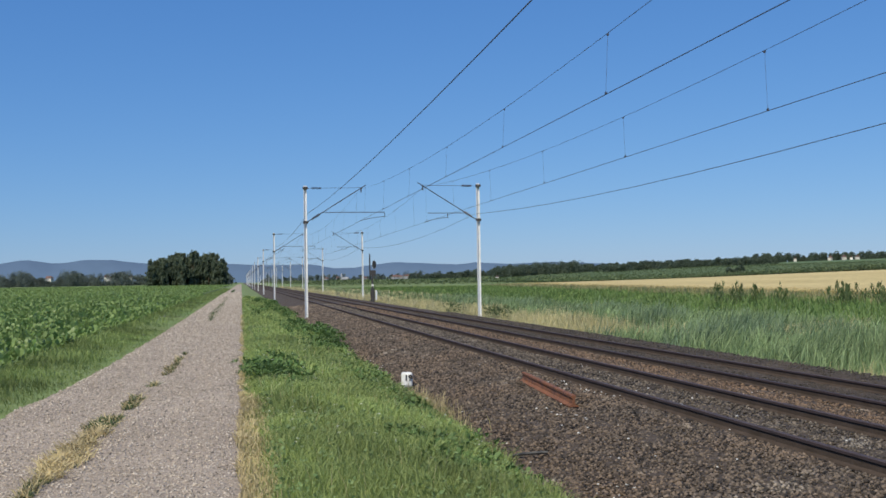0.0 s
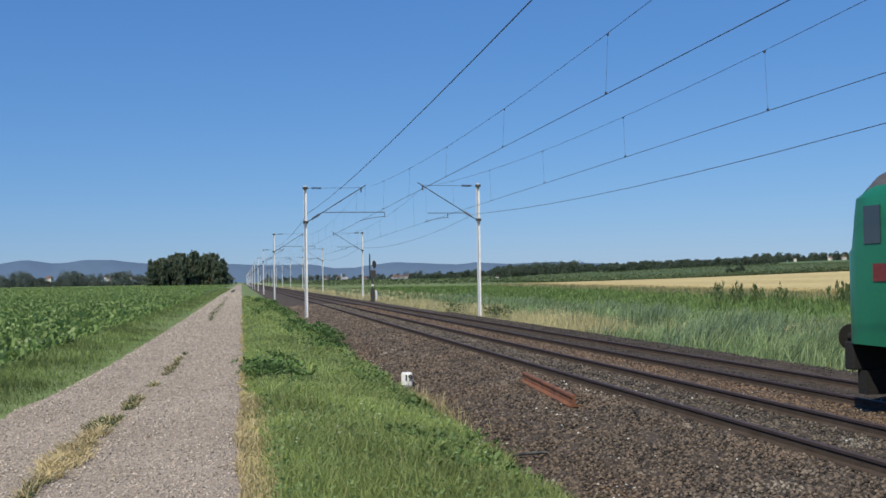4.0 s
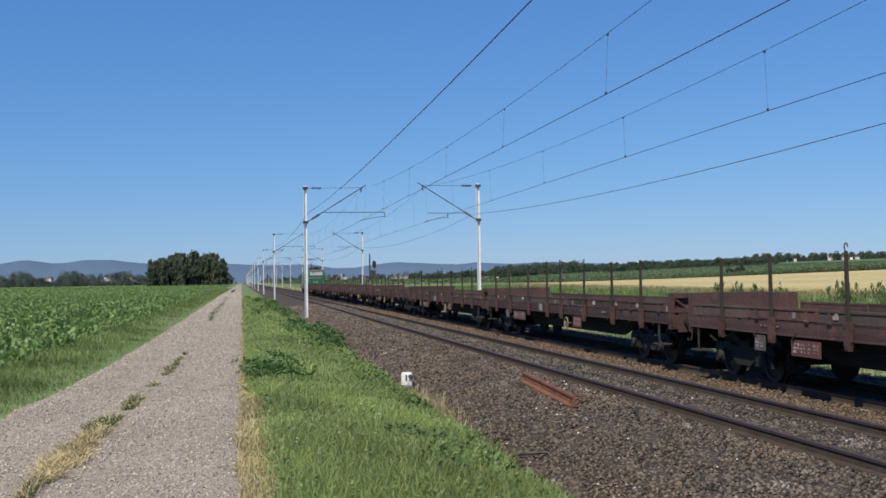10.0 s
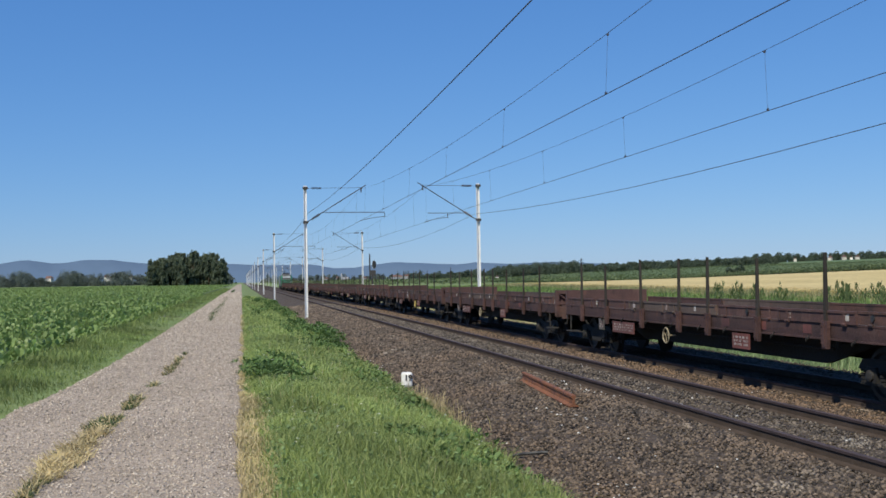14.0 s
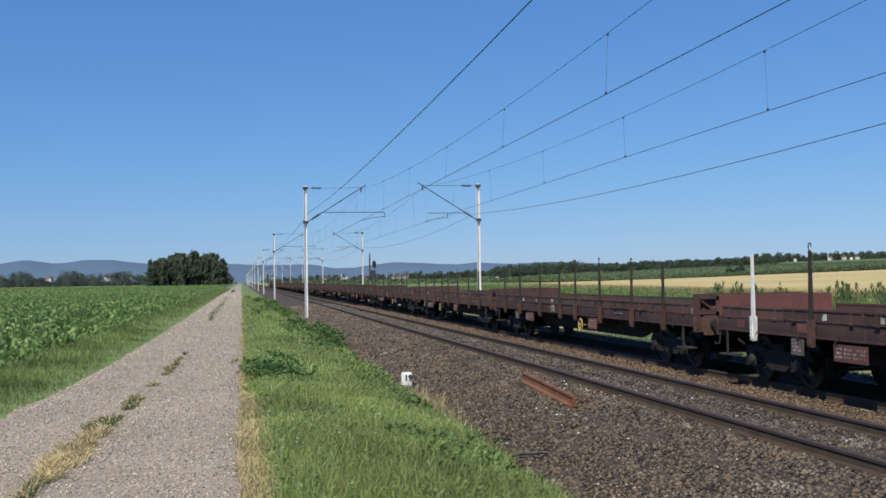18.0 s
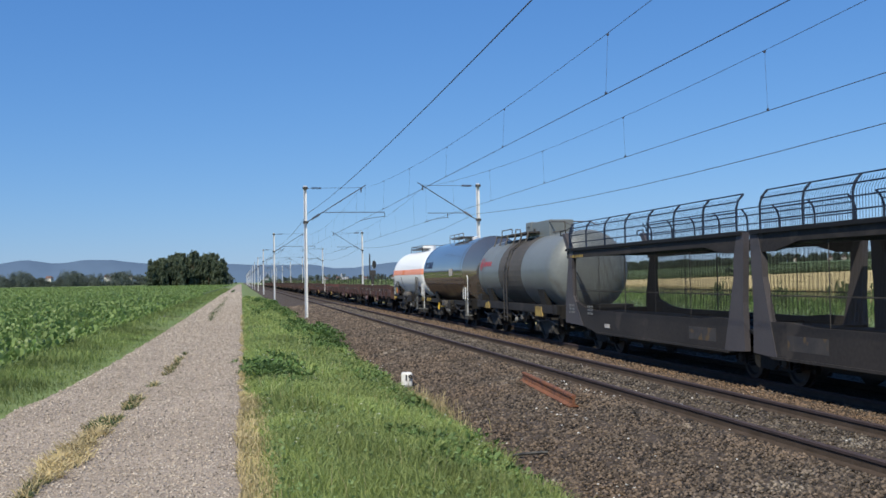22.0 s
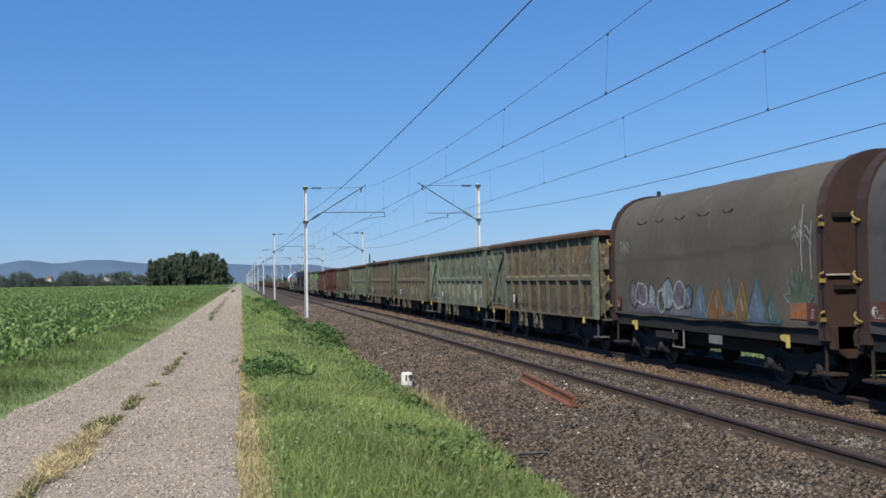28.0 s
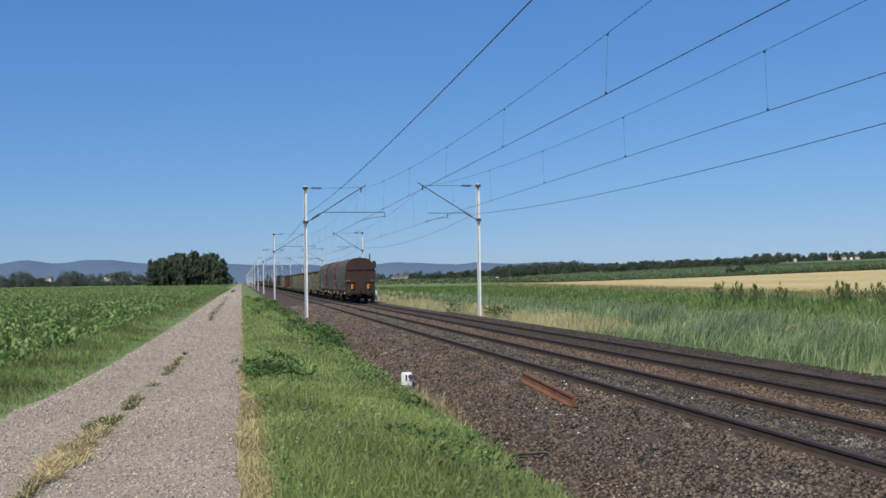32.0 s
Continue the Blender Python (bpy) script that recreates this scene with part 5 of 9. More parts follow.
def wagon_paint(name, base, base2, rust, pale, dark, peel=0.5, seed=0.0, calm=0.0):
    """Old wagon paint: broad rust, then flakes and runs drawn downward, pale and dark, and a fine fleck."""
    rust, pale, dark = (tuple(c * (1 - calm) + b * calm for c, b in zip(k, base)) for k in (rust, pale, dark))
    m = bpy.data.materials.new(name)
    m.use_nodes = True
    n, l = m.node_tree.nodes, m.node_tree.links
    b = n["Principled BSDF"]
    b.inputs["Roughness"].default_value, b.inputs["Specular IOR Level"].default_value = 0.82, 0.3
    co = n.new("ShaderNodeTexCoord").outputs["Object"]

    def cloud(scale, detail, w, rough=0.6):
        mp = n.new("ShaderNodeMapping")
        mp.inputs["Scale"].default_value = scale
        l.new(co, mp.inputs["Vector"])
        t = n.new("ShaderNodeTexNoise")
        t.noise_dimensions = "4D"
        t.inputs["Scale"].default_value, t.inputs["Detail"].default_value, t.inputs["W"].default_value, t.inputs["Roughness"].default_value = 1.0, detail, w + seed, rough
        l.new(mp.outputs["Vector"], t.inputs["Vector"])
        return t.outputs["Fac"]

    def ramp(fac, a, z):
        x = n.new("ShaderNodeMapRange")
        x.inputs["From Min"].default_value, x.inputs["From Max"].default_value = a, z
        l.new(fac, x.inputs["Value"])
        return x.outputs["Result"]

    def over(fac, a, c, kind="MIX"):
        x = n.new("ShaderNodeMix")
        x.data_type, x.blend_type = "RGBA", kind
        for socket, value in ((x.inputs["Factor"], fac), (x.inputs["A"], a), (x.inputs["B"], c)):
            if isinstance(value, tuple):
                socket.default_value = (*value, 1)
            elif isinstance(value, float):
                socket.default_value = value
            else:
                l.new(value, socket)
        return x.outputs["Result"]

    def times(a, c):
        x = n.new("ShaderNodeMath")
        x.operation = "MULTIPLY"
        l.new(a, x.inputs[0])
        if isinstance(c, float):
            x.inputs[1].default_value = c
        else:
            l.new(c, x.inputs[1])
        return x.outputs[0]

    col = over(ramp(cloud((0.9, 0.9, 0.6), 4, 0.0), 0.38, 0.62), base, base2)
    col = over(ramp(cloud((1.1, 1.5, 0.8), 6, 3.1), 0.50, 0.57), col, rust)
    smear = times(ramp(cloud((2.2, 3.2, 1.5), 6, 5.2, 0.7), 0.54, 0.64), 0.6)
    col = over(smear, col, tuple(0.6 * u + 0.4 * v for u, v in zip(base, pale)))
    flakes = cloud((5.0, 10.5, 4.2), 5, 7.7, 0.7)
    bare = ramp(cloud((0.8, 1.1, 1.0), 3, 9.1), 0.62 - 0.26 * peel, 0.68 - 0.26 * peel)
    col = over(times(ramp(flakes, 0.54, 0.56), bare), col, pale)
    soiled = ramp(cloud((0.8, 1.1, 1.0), 3, 13.1), 0.62 - 0.24 * peel, 0.68 - 0.24 * peel)
    col = over(times(ramp(cloud((5.0, 9.0, 3.4), 6, 11.3, 0.72), 0.54, 0.56), soiled), col, dark)
    col = over(ramp(cloud((4.0, 5.0, 3.8), 8, 15.9, 0.78), 0.60, 0.63), col, tuple(0.5 * (u + v) for u, v in zip(rust, dark)))
    fine = cloud((16, 16, 16), 3, 19.0)
    grain = n.new("ShaderNodeCombineColor")
    gr = n.new("ShaderNodeMapRange")
    gr.inputs["From Min"].default_value, gr.inputs["From Max"].default_value, gr.inputs["To Min"].default_value, gr.inputs["To Max"].default_value = 0.3, 0.7, 0.72, 1.28
    l.new(fine, gr.inputs["Value"])
    for k in ("Red", "Green", "Blue"):
        l.new(gr.outputs["Result"], grain.inputs[k])
    col = over(1.0, col, grain.outputs["Color"], "MULTIPLY")
    l.new(col, b.inputs["Base Color"])
    bp = n.new("ShaderNodeBump")
    bp.inputs["Strength"].default_value, bp.inputs["Distance"].default_value = 0.35, 0.02
    l.new(flakes, bp.inputs["Height"])
    dent = n.new("ShaderNodeBump")
    dent.inputs["Strength"].default_value, dent.inputs["Distance"].default_value = 0.5, 0.10
    l.new(cloud((1.6, 2.6, 1.3), 2, 23.0), dent.inputs["Height"])
    l.new(dent.outputs["Normal"], bp.inputs["Normal"])
    l.new(bp.outputs["Normal"], b.inputs["Normal"])
    return m


DARK, DARKER = (0.035, 0.028, 0.022), (0.022, 0.019, 0.016)
M["g_rust"] = wagon_paint("gondola_rust", (0.125, 0.062, 0.040), (0.088, 0.048, 0.033), (0.105, 0.080, 0.055), (0.175, 0.125, 0.085), (0.05, 0.033, 0.026), 0.25, 1.0)
M["g_olive"] = wagon_paint("gondola_olive", (0.128, 0.120, 0.088), (0.095, 0.088, 0.066), (0.110, 0.070, 0.046), (0.205, 0.20, 0.148), DARK, 0.45, 2.0, calm=0.55)
M["g_brown"] = wagon_paint("gondola_brown", (0.112, 0.070, 0.045), (0.082, 0.053, 0.037), (0.100, 0.078, 0.052), (0.185, 0.135, 0.085), DARK, 0.4, 3.0)
M["g_brown_pale"] = wagon_paint("gondola_brown_pale", (0.135, 0.108, 0.070), (0.105, 0.082, 0.055), (0.145, 0.085, 0.048), (0.235, 0.215, 0.155), DARK, 0.85, 4.0)
M["g_brown_low"] = wagon_paint("gondola_brown_low", (0.098, 0.078, 0.054), (0.072, 0.058, 0.042), (0.095, 0.064, 0.042), (0.215, 0.19, 0.14), DARK, 0.55, 4.5)
M["g_green"] = wagon_paint("gondola_green", (0.130, 0.158, 0.118), (0.105, 0.125, 0.093), (0.115, 0.0943, 0.0656), (0.20, 0.22, 0.17), DARK, 0.35, 5.0, calm=0.55)
M["g_pale_green"] = wagon_paint("gondola_pale_green", (0.165, 0.21, 0.155), (0.135, 0.17, 0.125), (0.11, 0.098, 0.07), (0.22, 0.26, 0.20), DARK, 0.3, 6.0, calm=0.55)
M["g_olive_green"] = wagon_paint("gondola_olive_green", (0.138, 0.130, 0.088), (0.112, 0.102, 0.07), (0.13, 0.088, 0.055), (0.17, 0.20, 0.15), DARK, 0.3, 7.0, calm=0.55)
M["g_pale_teal"] = wagon_paint("gondola_pale_teal", (0.13, 0.27, 0.22), (0.15, 0.24, 0.19), (0.15, 0.16, 0.12), (0.2, 0.3, 0.25), DARK, 0.2, 8.0, calm=0.55)
M["g_teal"] = wagon_paint("gondola_teal", (0.030, 0.185, 0.155), (0.033, 0.150, 0.125), (0.06, 0.12, 0.10), (0.08, 0.21, 0.18), DARK, 0.25, 9.0, calm=0.55)
M["g_dark_teal"] = wagon_paint("data_panel_teal", (0.030, 0.095, 0.078), (0.033, 0.080, 0.066), (0.06, 0.075, 0.06), (0.09, 0.12, 0.10), DARKER, 0.2, 9.5)
M["g_red"] = wagon_paint("gondola_red", (0.112, 0.040, 0.033), (0.082, 0.032, 0.028), (0.082, 0.046, 0.036), (0.135, 0.062, 0.048), (0.045, 0.024, 0.021), 0.25, 10.0)
M["g_red_bright"] = wagon_paint("gondola_bright_red", (0.165, 0.042, 0.033), (0.120, 0.036, 0.029), (0.105, 0.046, 0.034), (0.185, 0.07, 0.052), (0.05, 0.024, 0.021), 0.25, 10.5)
M["ochre_rust"] = wagon_paint("ochre_rust", (0.21, 0.125, 0.055), (0.16, 0.095, 0.045), (0.12, 0.075, 0.04), (0.25, 0.16, 0.08), DARK, 0.4, 11.0)
M["g_flake"] = wagon_paint("gondola_flaking_brown", (0.128, 0.098, 0.062), (0.100, 0.070, 0.048), (0.115, 0.058, 0.038), (0.30, 0.255, 0.17), DARK, 0.75, 12.0)
M["g_olive_flake"] = wagon_paint("gondola_olive_flaking", (0.135, 0.122, 0.086), (0.105, 0.096, 0.068), (0.120, 0.080, 0.050), (0.23, 0.22, 0.16), DARK, 0.7, 16.0)
WHITES = ((0.26, 0.25, 0.27), (0.20, 0.195, 0.215), (0.15, 0.145, 0.16), (0.30, 0.285, 0.28), (0.21, 0.18, 0.205))
M["g_flake_tag"] = sprayed(wagon_paint("gondola_flaking_tagged", (0.155, 0.138, 0.104), (0.112, 0.092, 0.068), (0.12, 0.066, 0.042), (0.36, 0.335, 0.27), DARK, 1.0, 12.0), -4.0, 1.0, 0.8, 2.35, WHITES, (0.035, 0.035, 0.042), 2.0, 1.35)
M["g_rib_tag"] = sprayed(wagon_paint("olive_rib_tagged", (0.165, 0.162, 0.130), (0.140, 0.132, 0.104), (0.115, 0.088, 0.062), (0.23, 0.23, 0.185), DARK, 0.05, 15.0, calm=0.5), -4.0, 1.0, 0.8, 2.35, WHITES, (0.035, 0.035, 0.042), 2.0, 1.35)
M["g_brown_tag2"] = sprayed(wagon_paint("gondola_brown_tagged_low", (0.123, 0.0861, 0.0574), (0.0984, 0.0697, 0.0492), (0.139, 0.123, 0.0902), (0.22, 0.19, 0.14), DARK, 0.7, 13.0), -5.6, 3.6, 1.0, 2.0, ((0.36, 0.33, 0.27), (0.24, 0.14, 0.09), (0.30, 0.27, 0.2), (0.15, 0.12, 0.09)), (0.08, 0.06, 0.05), 5.0)
M["g_green_tag"] = sprayed(wagon_paint("gondola_green_tagged", (0.165, 0.215, 0.145), (0.13, 0.165, 0.115), (0.115, 0.0943, 0.0656), (0.24, 0.25, 0.19), DARK, 0.8, 14.0), -6.0, 4.0, 0.95, 2.1, ((0.42, 0.38, 0.30), (0.34, 0.30, 0.24), (0.24, 0.21, 0.17), (0.40, 0.33, 0.25)), (0.10, 0.09, 0.07), 8.0, 0.8)
M["tarp_tag"] = material("tarpaulin_weathered", (0.112, 0.098, 0.080), (0.088, 0.078, 0.065), scale=0.5, rough=0.8, fine=5, bump=0.1, grain_amount=0.4, spec=0.2, streak=((0.07, 0.066, 0.058), (0.115, 0.107, 0.092)), streak_cut=0.58)
M["tarp_tag2"] = material("tarpaulin_worn", (0.104, 0.094, 0.080), (0.083, 0.076, 0.066), scale=0.5, rough=0.8, fine=5, bump=0.1, grain_amount=0.4, spec=0.2, streak=((0.066, 0.062, 0.055), (0.115, 0.107, 0.094)), streak_cut=0.56)
M["g_bright"] = material("fresh_green_patch", (0.05, 0.48, 0.07), (0.05, 0.42, 0.06), 2, 0.5)
M["fresh_green"] = material("green_splash", (0.035, 0.23, 0.09), (0.05, 0.17, 0.08), 5, 0.6)
M["primer"] = material("red_primer", (0.145, 0.05, 0.042), (0.075, 0.036, 0.031), 3.5, 0.8)
SPRAY = {}
for key, c in (("white", (0.42, 0.43, 0.42)), ("ice", (0.20, 0.25, 0.28)), ("lilac", (0.14, 0.125, 0.15)), ("blue", (0.10, 0.14, 0.19)), ("teal", (0.07, 0.13, 0.125)), ("ochre", (0.25, 0.20, 0.06)), ("brown", (0.18, 0.095, 0.042)), ("green", (0.085, 0.115, 0.075)), ("black", (0.03, 0.03, 0.034)), ("orange", (0.27, 0.11, 0.05)), ("cyan", (0.085, 0.15, 0.17)), ("faint_red", (0.098, 0.074, 0.072)), ("shade", (0.06, 0.057, 0.052))):
    SPRAY[key] = material("spray_" + key, c, tuple(v * 0.75 for v in c), 2.2, 0.75, fine=9, spots=tuple(0.5 * v + 0.045 for v in c), spot_scale=3.2, spot_cut=0.54, spec=0.2)


SHARED = {}


def once(key, maker):
    """A mesh that is made once and then shared."""
    if key not in SHARED:
        bm = maker()
        bmesh.ops.recalc_face_normals(bm, faces=bm.faces)
        me = bpy.data.meshes.new(key)
        bm.to_mesh(me)
        bm.free()
        SHARED[key] = me
    return SHARED[key]


def common(name, key, maker, mat, parent, m=None, label=""):
    fresh = key not in SHARED
    me = once(key, maker)
    if fresh:
        me.materials.append(mat)
    o = new(name, me)
    o.parent = parent
    if m:
        o.matrix_basis = m
    if label:
        o["label"] = label
    return o


def wheel_bm():
    bm = lathe(B(), [(-0.065, 0.50), (-0.035, 0.495), (-0.03, 0.46), (0.065, 0.455), (0.068, 0.38), (0.03, 0.34), (0.02, 0.16), (0.08, 0.13), (0.08, 0.06)], (0, 0, 0.46), 24, "x")
    return bm


def frame_bm():
    """Side frames, bolster, springs and axle boxes of a two-axle bogie."""
    bm = B()
    for s in (-1, 1):
        prism(bm, [(-1.34, 0.56), (-1.22, 0.72), (-0.62, 0.74), (-0.42, 0.66), (0.42, 0.66), (0.62, 0.74), (1.22, 0.72), (1.34, 0.56), (1.22, 0.50), (0.66, 0.56), (0.44, 0.36), (0.30, 0.28), (-0.30, 0.28), (-0.44, 0.36),
                   (-0.66, 0.56), (-1.22, 0.50)], s * 0.98 - 0.04, s * 0.98 + 0.04, axis="x")
        for y in (-0.9, 0.9):
            prism(bm, [(y - 0.17, 0.34), (y + 0.17, 0.34), (y + 0.13, 0.60), (y - 0.13, 0.60)], min(s * 0.94, s * 1.08), max(s * 0.94, s * 1.08), axis="x")
            for d in (-0.27, 0.27):
                for k in range(4):
                    tube(bm, (s * 1.0, y + d, 0.33 + 0.06 * k), (s * 1.0, y + d, 0.37 + 0.06 * k), 0.075, 8)
            prism(bm, [(y - 0.36, 0.30), (y + 0.36, 0.30), (y + 0.30, 0.34), (y - 0.30, 0.34)], min(s * 0.95, s * 1.06), max(s * 0.95, s * 1.06), axis="x")
    box(bm, -1.0, 1.0, -0.22, 0.22, 0.5, 0.78)
    for y in (-0.9, 0.9):
        tube(bm, (-0.72, y, 0.46), (0.72, y, 0.46), 0.08, 8)
    for y in (-1.45, 1.45):
        tube(bm, (-0.95, y, 0.40), (0.95, y, 0.40), 0.035, 6)
        for x in (-0.76, 0.76):
            box(bm, x - 0.05, x + 0.05, y - 0.05, y + 0.07, 0.28, 0.62)
    return bm


def bogie(parent, y, mat="under"):
    b = common("bogie", "bogie_frame_" + mat, frame_bm, M[mat], parent, pose(0, y, 0), "dark dirty bogie")
    for s in (-1, 1):
        for a in (-0.9, 0.9):
            common("axle_cover", "axle_cover", lambda: lathe(B(), [(0, 0.10), (0.035, 0.095), (0.05, 0.05)], (0, 0, 0.46), 12, "x"), M["axle"], b, pose(s * 1.08, a, 0, 0, 0, 0 if s > 0 else 180))
            common("wheel", "wheel", wheel_bm, M["wheel"], b, pose(s * 0.755, a, 0, 0, 0, 0 if s > 0 else 180))
    return b


def buffer_bm():
    bm = B()
    tube(bm, (0, 0, 0), (0, 0.36, 0), 0.12, 12)
    tube(bm, (0, 0.36, 0), (0, 0.56, 0), 0.08, 10)
    lathe(bm, [(0.56, 0.22), (0.585, 0.225), (0.61, 0.19)], (0, 0, 0), 16)
    return bm


def flat_buffer_bm():
    """A buffer with a wide rectangular head."""
    bm = B()
    tube(bm, (0, 0, 0), (0, 0.36, 0), 0.11, 12)
    tube(bm, (0, 0.36, 0), (0, 0.54, 0), 0.08, 10)
    prism(bm, [(-0.26, 0.12), (-0.20, 0.165), (0.20, 0.165), (0.26, 0.12), (0.26, -0.12), (0.20, -0.165), (-0.20, -0.165), (-0.26, -0.12)], 0.54, 0.60)
    return bm


def hook_bm():
    bm = B()
    box(bm, -0.06, 0.06, 0, 0.3, -0.1, 0.1)
    poly_tube(bm, [(0.05, 0.25, 0), (0.06, 0.3, -0.25), (0, 0.42, -0.42), (-0.06, 0.3, -0.25), (-0.05, 0.25, 0)], 0.025)
    poly_tube(bm, [(0.3, 0, -0.05), (0.32, 0.2, -0.35), (0.25, 0.35, -0.45)], 0.03)
    return bm


def ends(parent, y, z=1.05, mat="under", flat=False):
    """Buffers and coupling hooks at both ends of a frame that ends at +-y."""
    for s in (1, -1):
        turn = pose(0, 0, 0, 0, 0, 0 if s > 0 else 180)
        for x in (-0.875, 0.875):
            common("buffer", "buffer_" + mat + str(flat), flat_buffer_bm if flat else buffer_bm, M["buffer_brown" if flat else mat], parent, pose(x, s * y, z) @ turn)
        common("coupling", "coupling", hook_bm, M["under"], parent, pose(0, s * y, z) @ turn)


def handwheel_bm():
    bm = B()
    for k in range(16):
        a, b = 2 * math.pi * k / 16, 2 * math.pi * (k + 1) / 16
        tube(bm, (0, 0.18 * math.cos(a), 0.18 * math.sin(a)), (0, 0.18 * math.cos(b), 0.18 * math.sin(b)), 0.018, 6, cap=False)
    for k in range(3):
        a = 2 * math.pi * k / 3 + 0.4
        tube(bm, (0, 0, 0), (0, 0.18 * math.cos(a), 0.18 * math.sin(a)), 0.013, 5)
    tube(bm, (0, 0, 0), (0.25, 0, 0), 0.02, 6)
    return bm


def bars(parent, x, y0, y1, z0, z1, rows, mat="plate", seed=0, name="lettering"):
    """Unreadable stencilled lettering: plain bars."""
    r = random.Random(seed)
    bm = B()
    h = (z1 - z0) / (rows * 1.6)
    for k in range(rows):
        z = z1 - (k + 1) * (z1 - z0) / rows + h * 0.3
        y = y0
        while y < y1:
            w = r.uniform(0.06, 0.22)
            box(bm, x, x + 0.004, y, min(y + w, y1), z, z + h)
            y += w + r.uniform(0.03, 0.09)
    return part(name, bm, M[mat], parent, "white stencilled marks")


def underside(t, half, belly=0.50):
    bm = B()
    box(bm, -0.28, 0.28, -half, half, 0.72, 1.12)
    box(bm, -1.2, 1.2, -half, -half + 0.16, 0.82, 1.2)
    box(bm, -1.2, 1.2, half - 0.16, half, 0.82, 1.2)
    for k in range(7):
        y = -half * 0.62 + half * 1.24 * k / 6
        box(bm, -1.2, 1.2, y - 0.04, y + 0.04, 0.94, 1.1)
    if belly:
        for s in (-1, 1):
            prism(bm, [(-half * 0.66, 0.95), (-half * 0.48, belly), (half * 0.48, belly), (half * 0.66, 0.95)], s * 0.62 - 0.05, s * 0.62 + 0.05, axis="x")
    tube(bm, (-0.42, -1.7, 0.68), (-0.42, -0.3, 0.68), 0.17, 12)
    tube(bm, (0.42, 0.5, 0.70), (0.42, 1.4, 0.70), 0.15, 12)
    tube(bm, (-0.9, -half * 0.55, 0.8), (-0.9, half * 0.55, 0.8), 0.022, 6)
    part("underframe", bm, M["under"], t, "dark dirty underframe")


# ---- flat wagons ----
def stake_bm():
    bm = B()
    prism(bm, [(-0.045, 1.02), (0.045, 1.02), (0.048, 1.5), (0.020, 2.54), (-0.020, 2.54), (-0.048, 1.5)], -0.024, 0.024, axis="x")
    return bm


def pocket_bm():
    """A stake pocket hung from the sill, with its wedge and bolts."""
    bm = B()
    prism(bm, [(-0.10, 1.34), (0.10, 1.34), (0.10, 1.02), (0.075, 0.86), (-0.075, 0.86), (-0.10, 1.02)], -0.045, 0.02, axis="x")
    box(bm, -0.065, -0.045, -0.03, 0.03, 0.9, 1.3)
    for z in (0.95, 1.1, 1.25):
        tube(bm, (-0.06, 0.07, z), (-0.03, 0.07, z), 0.014, 6)
    return bm


def ring_bm():
    bm = B()
    pts = [(0, 0.05 * math.sin(a), 2.54 + 0.07 - 0.07 * math.cos(a)) for a in np.linspace(0, 1.5 * math.pi, 8)]
    poly_tube(bm, pts, 0.011, 5)
    return bm


def end_wall_bm():
    """An end wall of bars and diagonals before a thin plate; local +y points outward."""
    bm = B()
    box(bm, -1.3, 1.3, -0.03, 0.03, 1.24, 1.72)
    box(bm, -1.3, 1.3, 0.0, 0.13, 1.62, 1.74)
    box(bm, -1.3, 1.3, 0.0, 0.16, 1.28, 1.38)
    for x in (-1.25, -0.5, 0.5, 1.25):
        box(bm, x - 0.05, x + 0.05, 0.03, 0.15, 0.95, 1.70)
    for a, b in ((-1.2, -0.88), (-0.55, -0.88), (1.2, 0.88), (0.55, 0.88)):
        tube(bm, (a, 0.08, 1.62), (b, 0.08, 1.38), 0.035, 6)
    return bm


def head_stock_bm():
    bm = boxes((-1.31, 1.31, -0.02, 0.14, 0.88, 1.22), bevel=0.02)
    for x in (-0.875, 0.875):
        box(bm, x - 0.24, x + 0.24, 0.10, 0.16, 0.82, 1.26)
    return bm


BOARDS = 7
BOARD_LEN = (2 * 9.32 - 0.3) / BOARDS


def board_bm():
    """A drop-side board with a rolled upper edge, two straps and their hinge knuckles."""
    w = BOARD_LEN - 0.04
    bm = boxes((-0.02, 0.02, 0, w, 1.31, 1.50), (-0.038, 0.03, 0, w, 1.49, 1.53))
    for y in (0.35, w - 0.35):
        box(bm, -0.034, -0.02, y - 0.04, y + 0.04, 1.30, 1.49)
        tube(bm, (-0.03, y - 0.06, 1.305), (-0.03, y + 0.06, 1.305), 0.026, 6)
    box(bm, -0.03, -0.02, 0, 0.05, 1.31, 1.5)
    box(bm, -0.03, -0.02, w - 0.05, w, 1.31, 1.5)
    return bm


STAKE_AT = (7.64, 5.5, 2.9, 0.6, -0.95, -3.2, -5.66, -7.75)


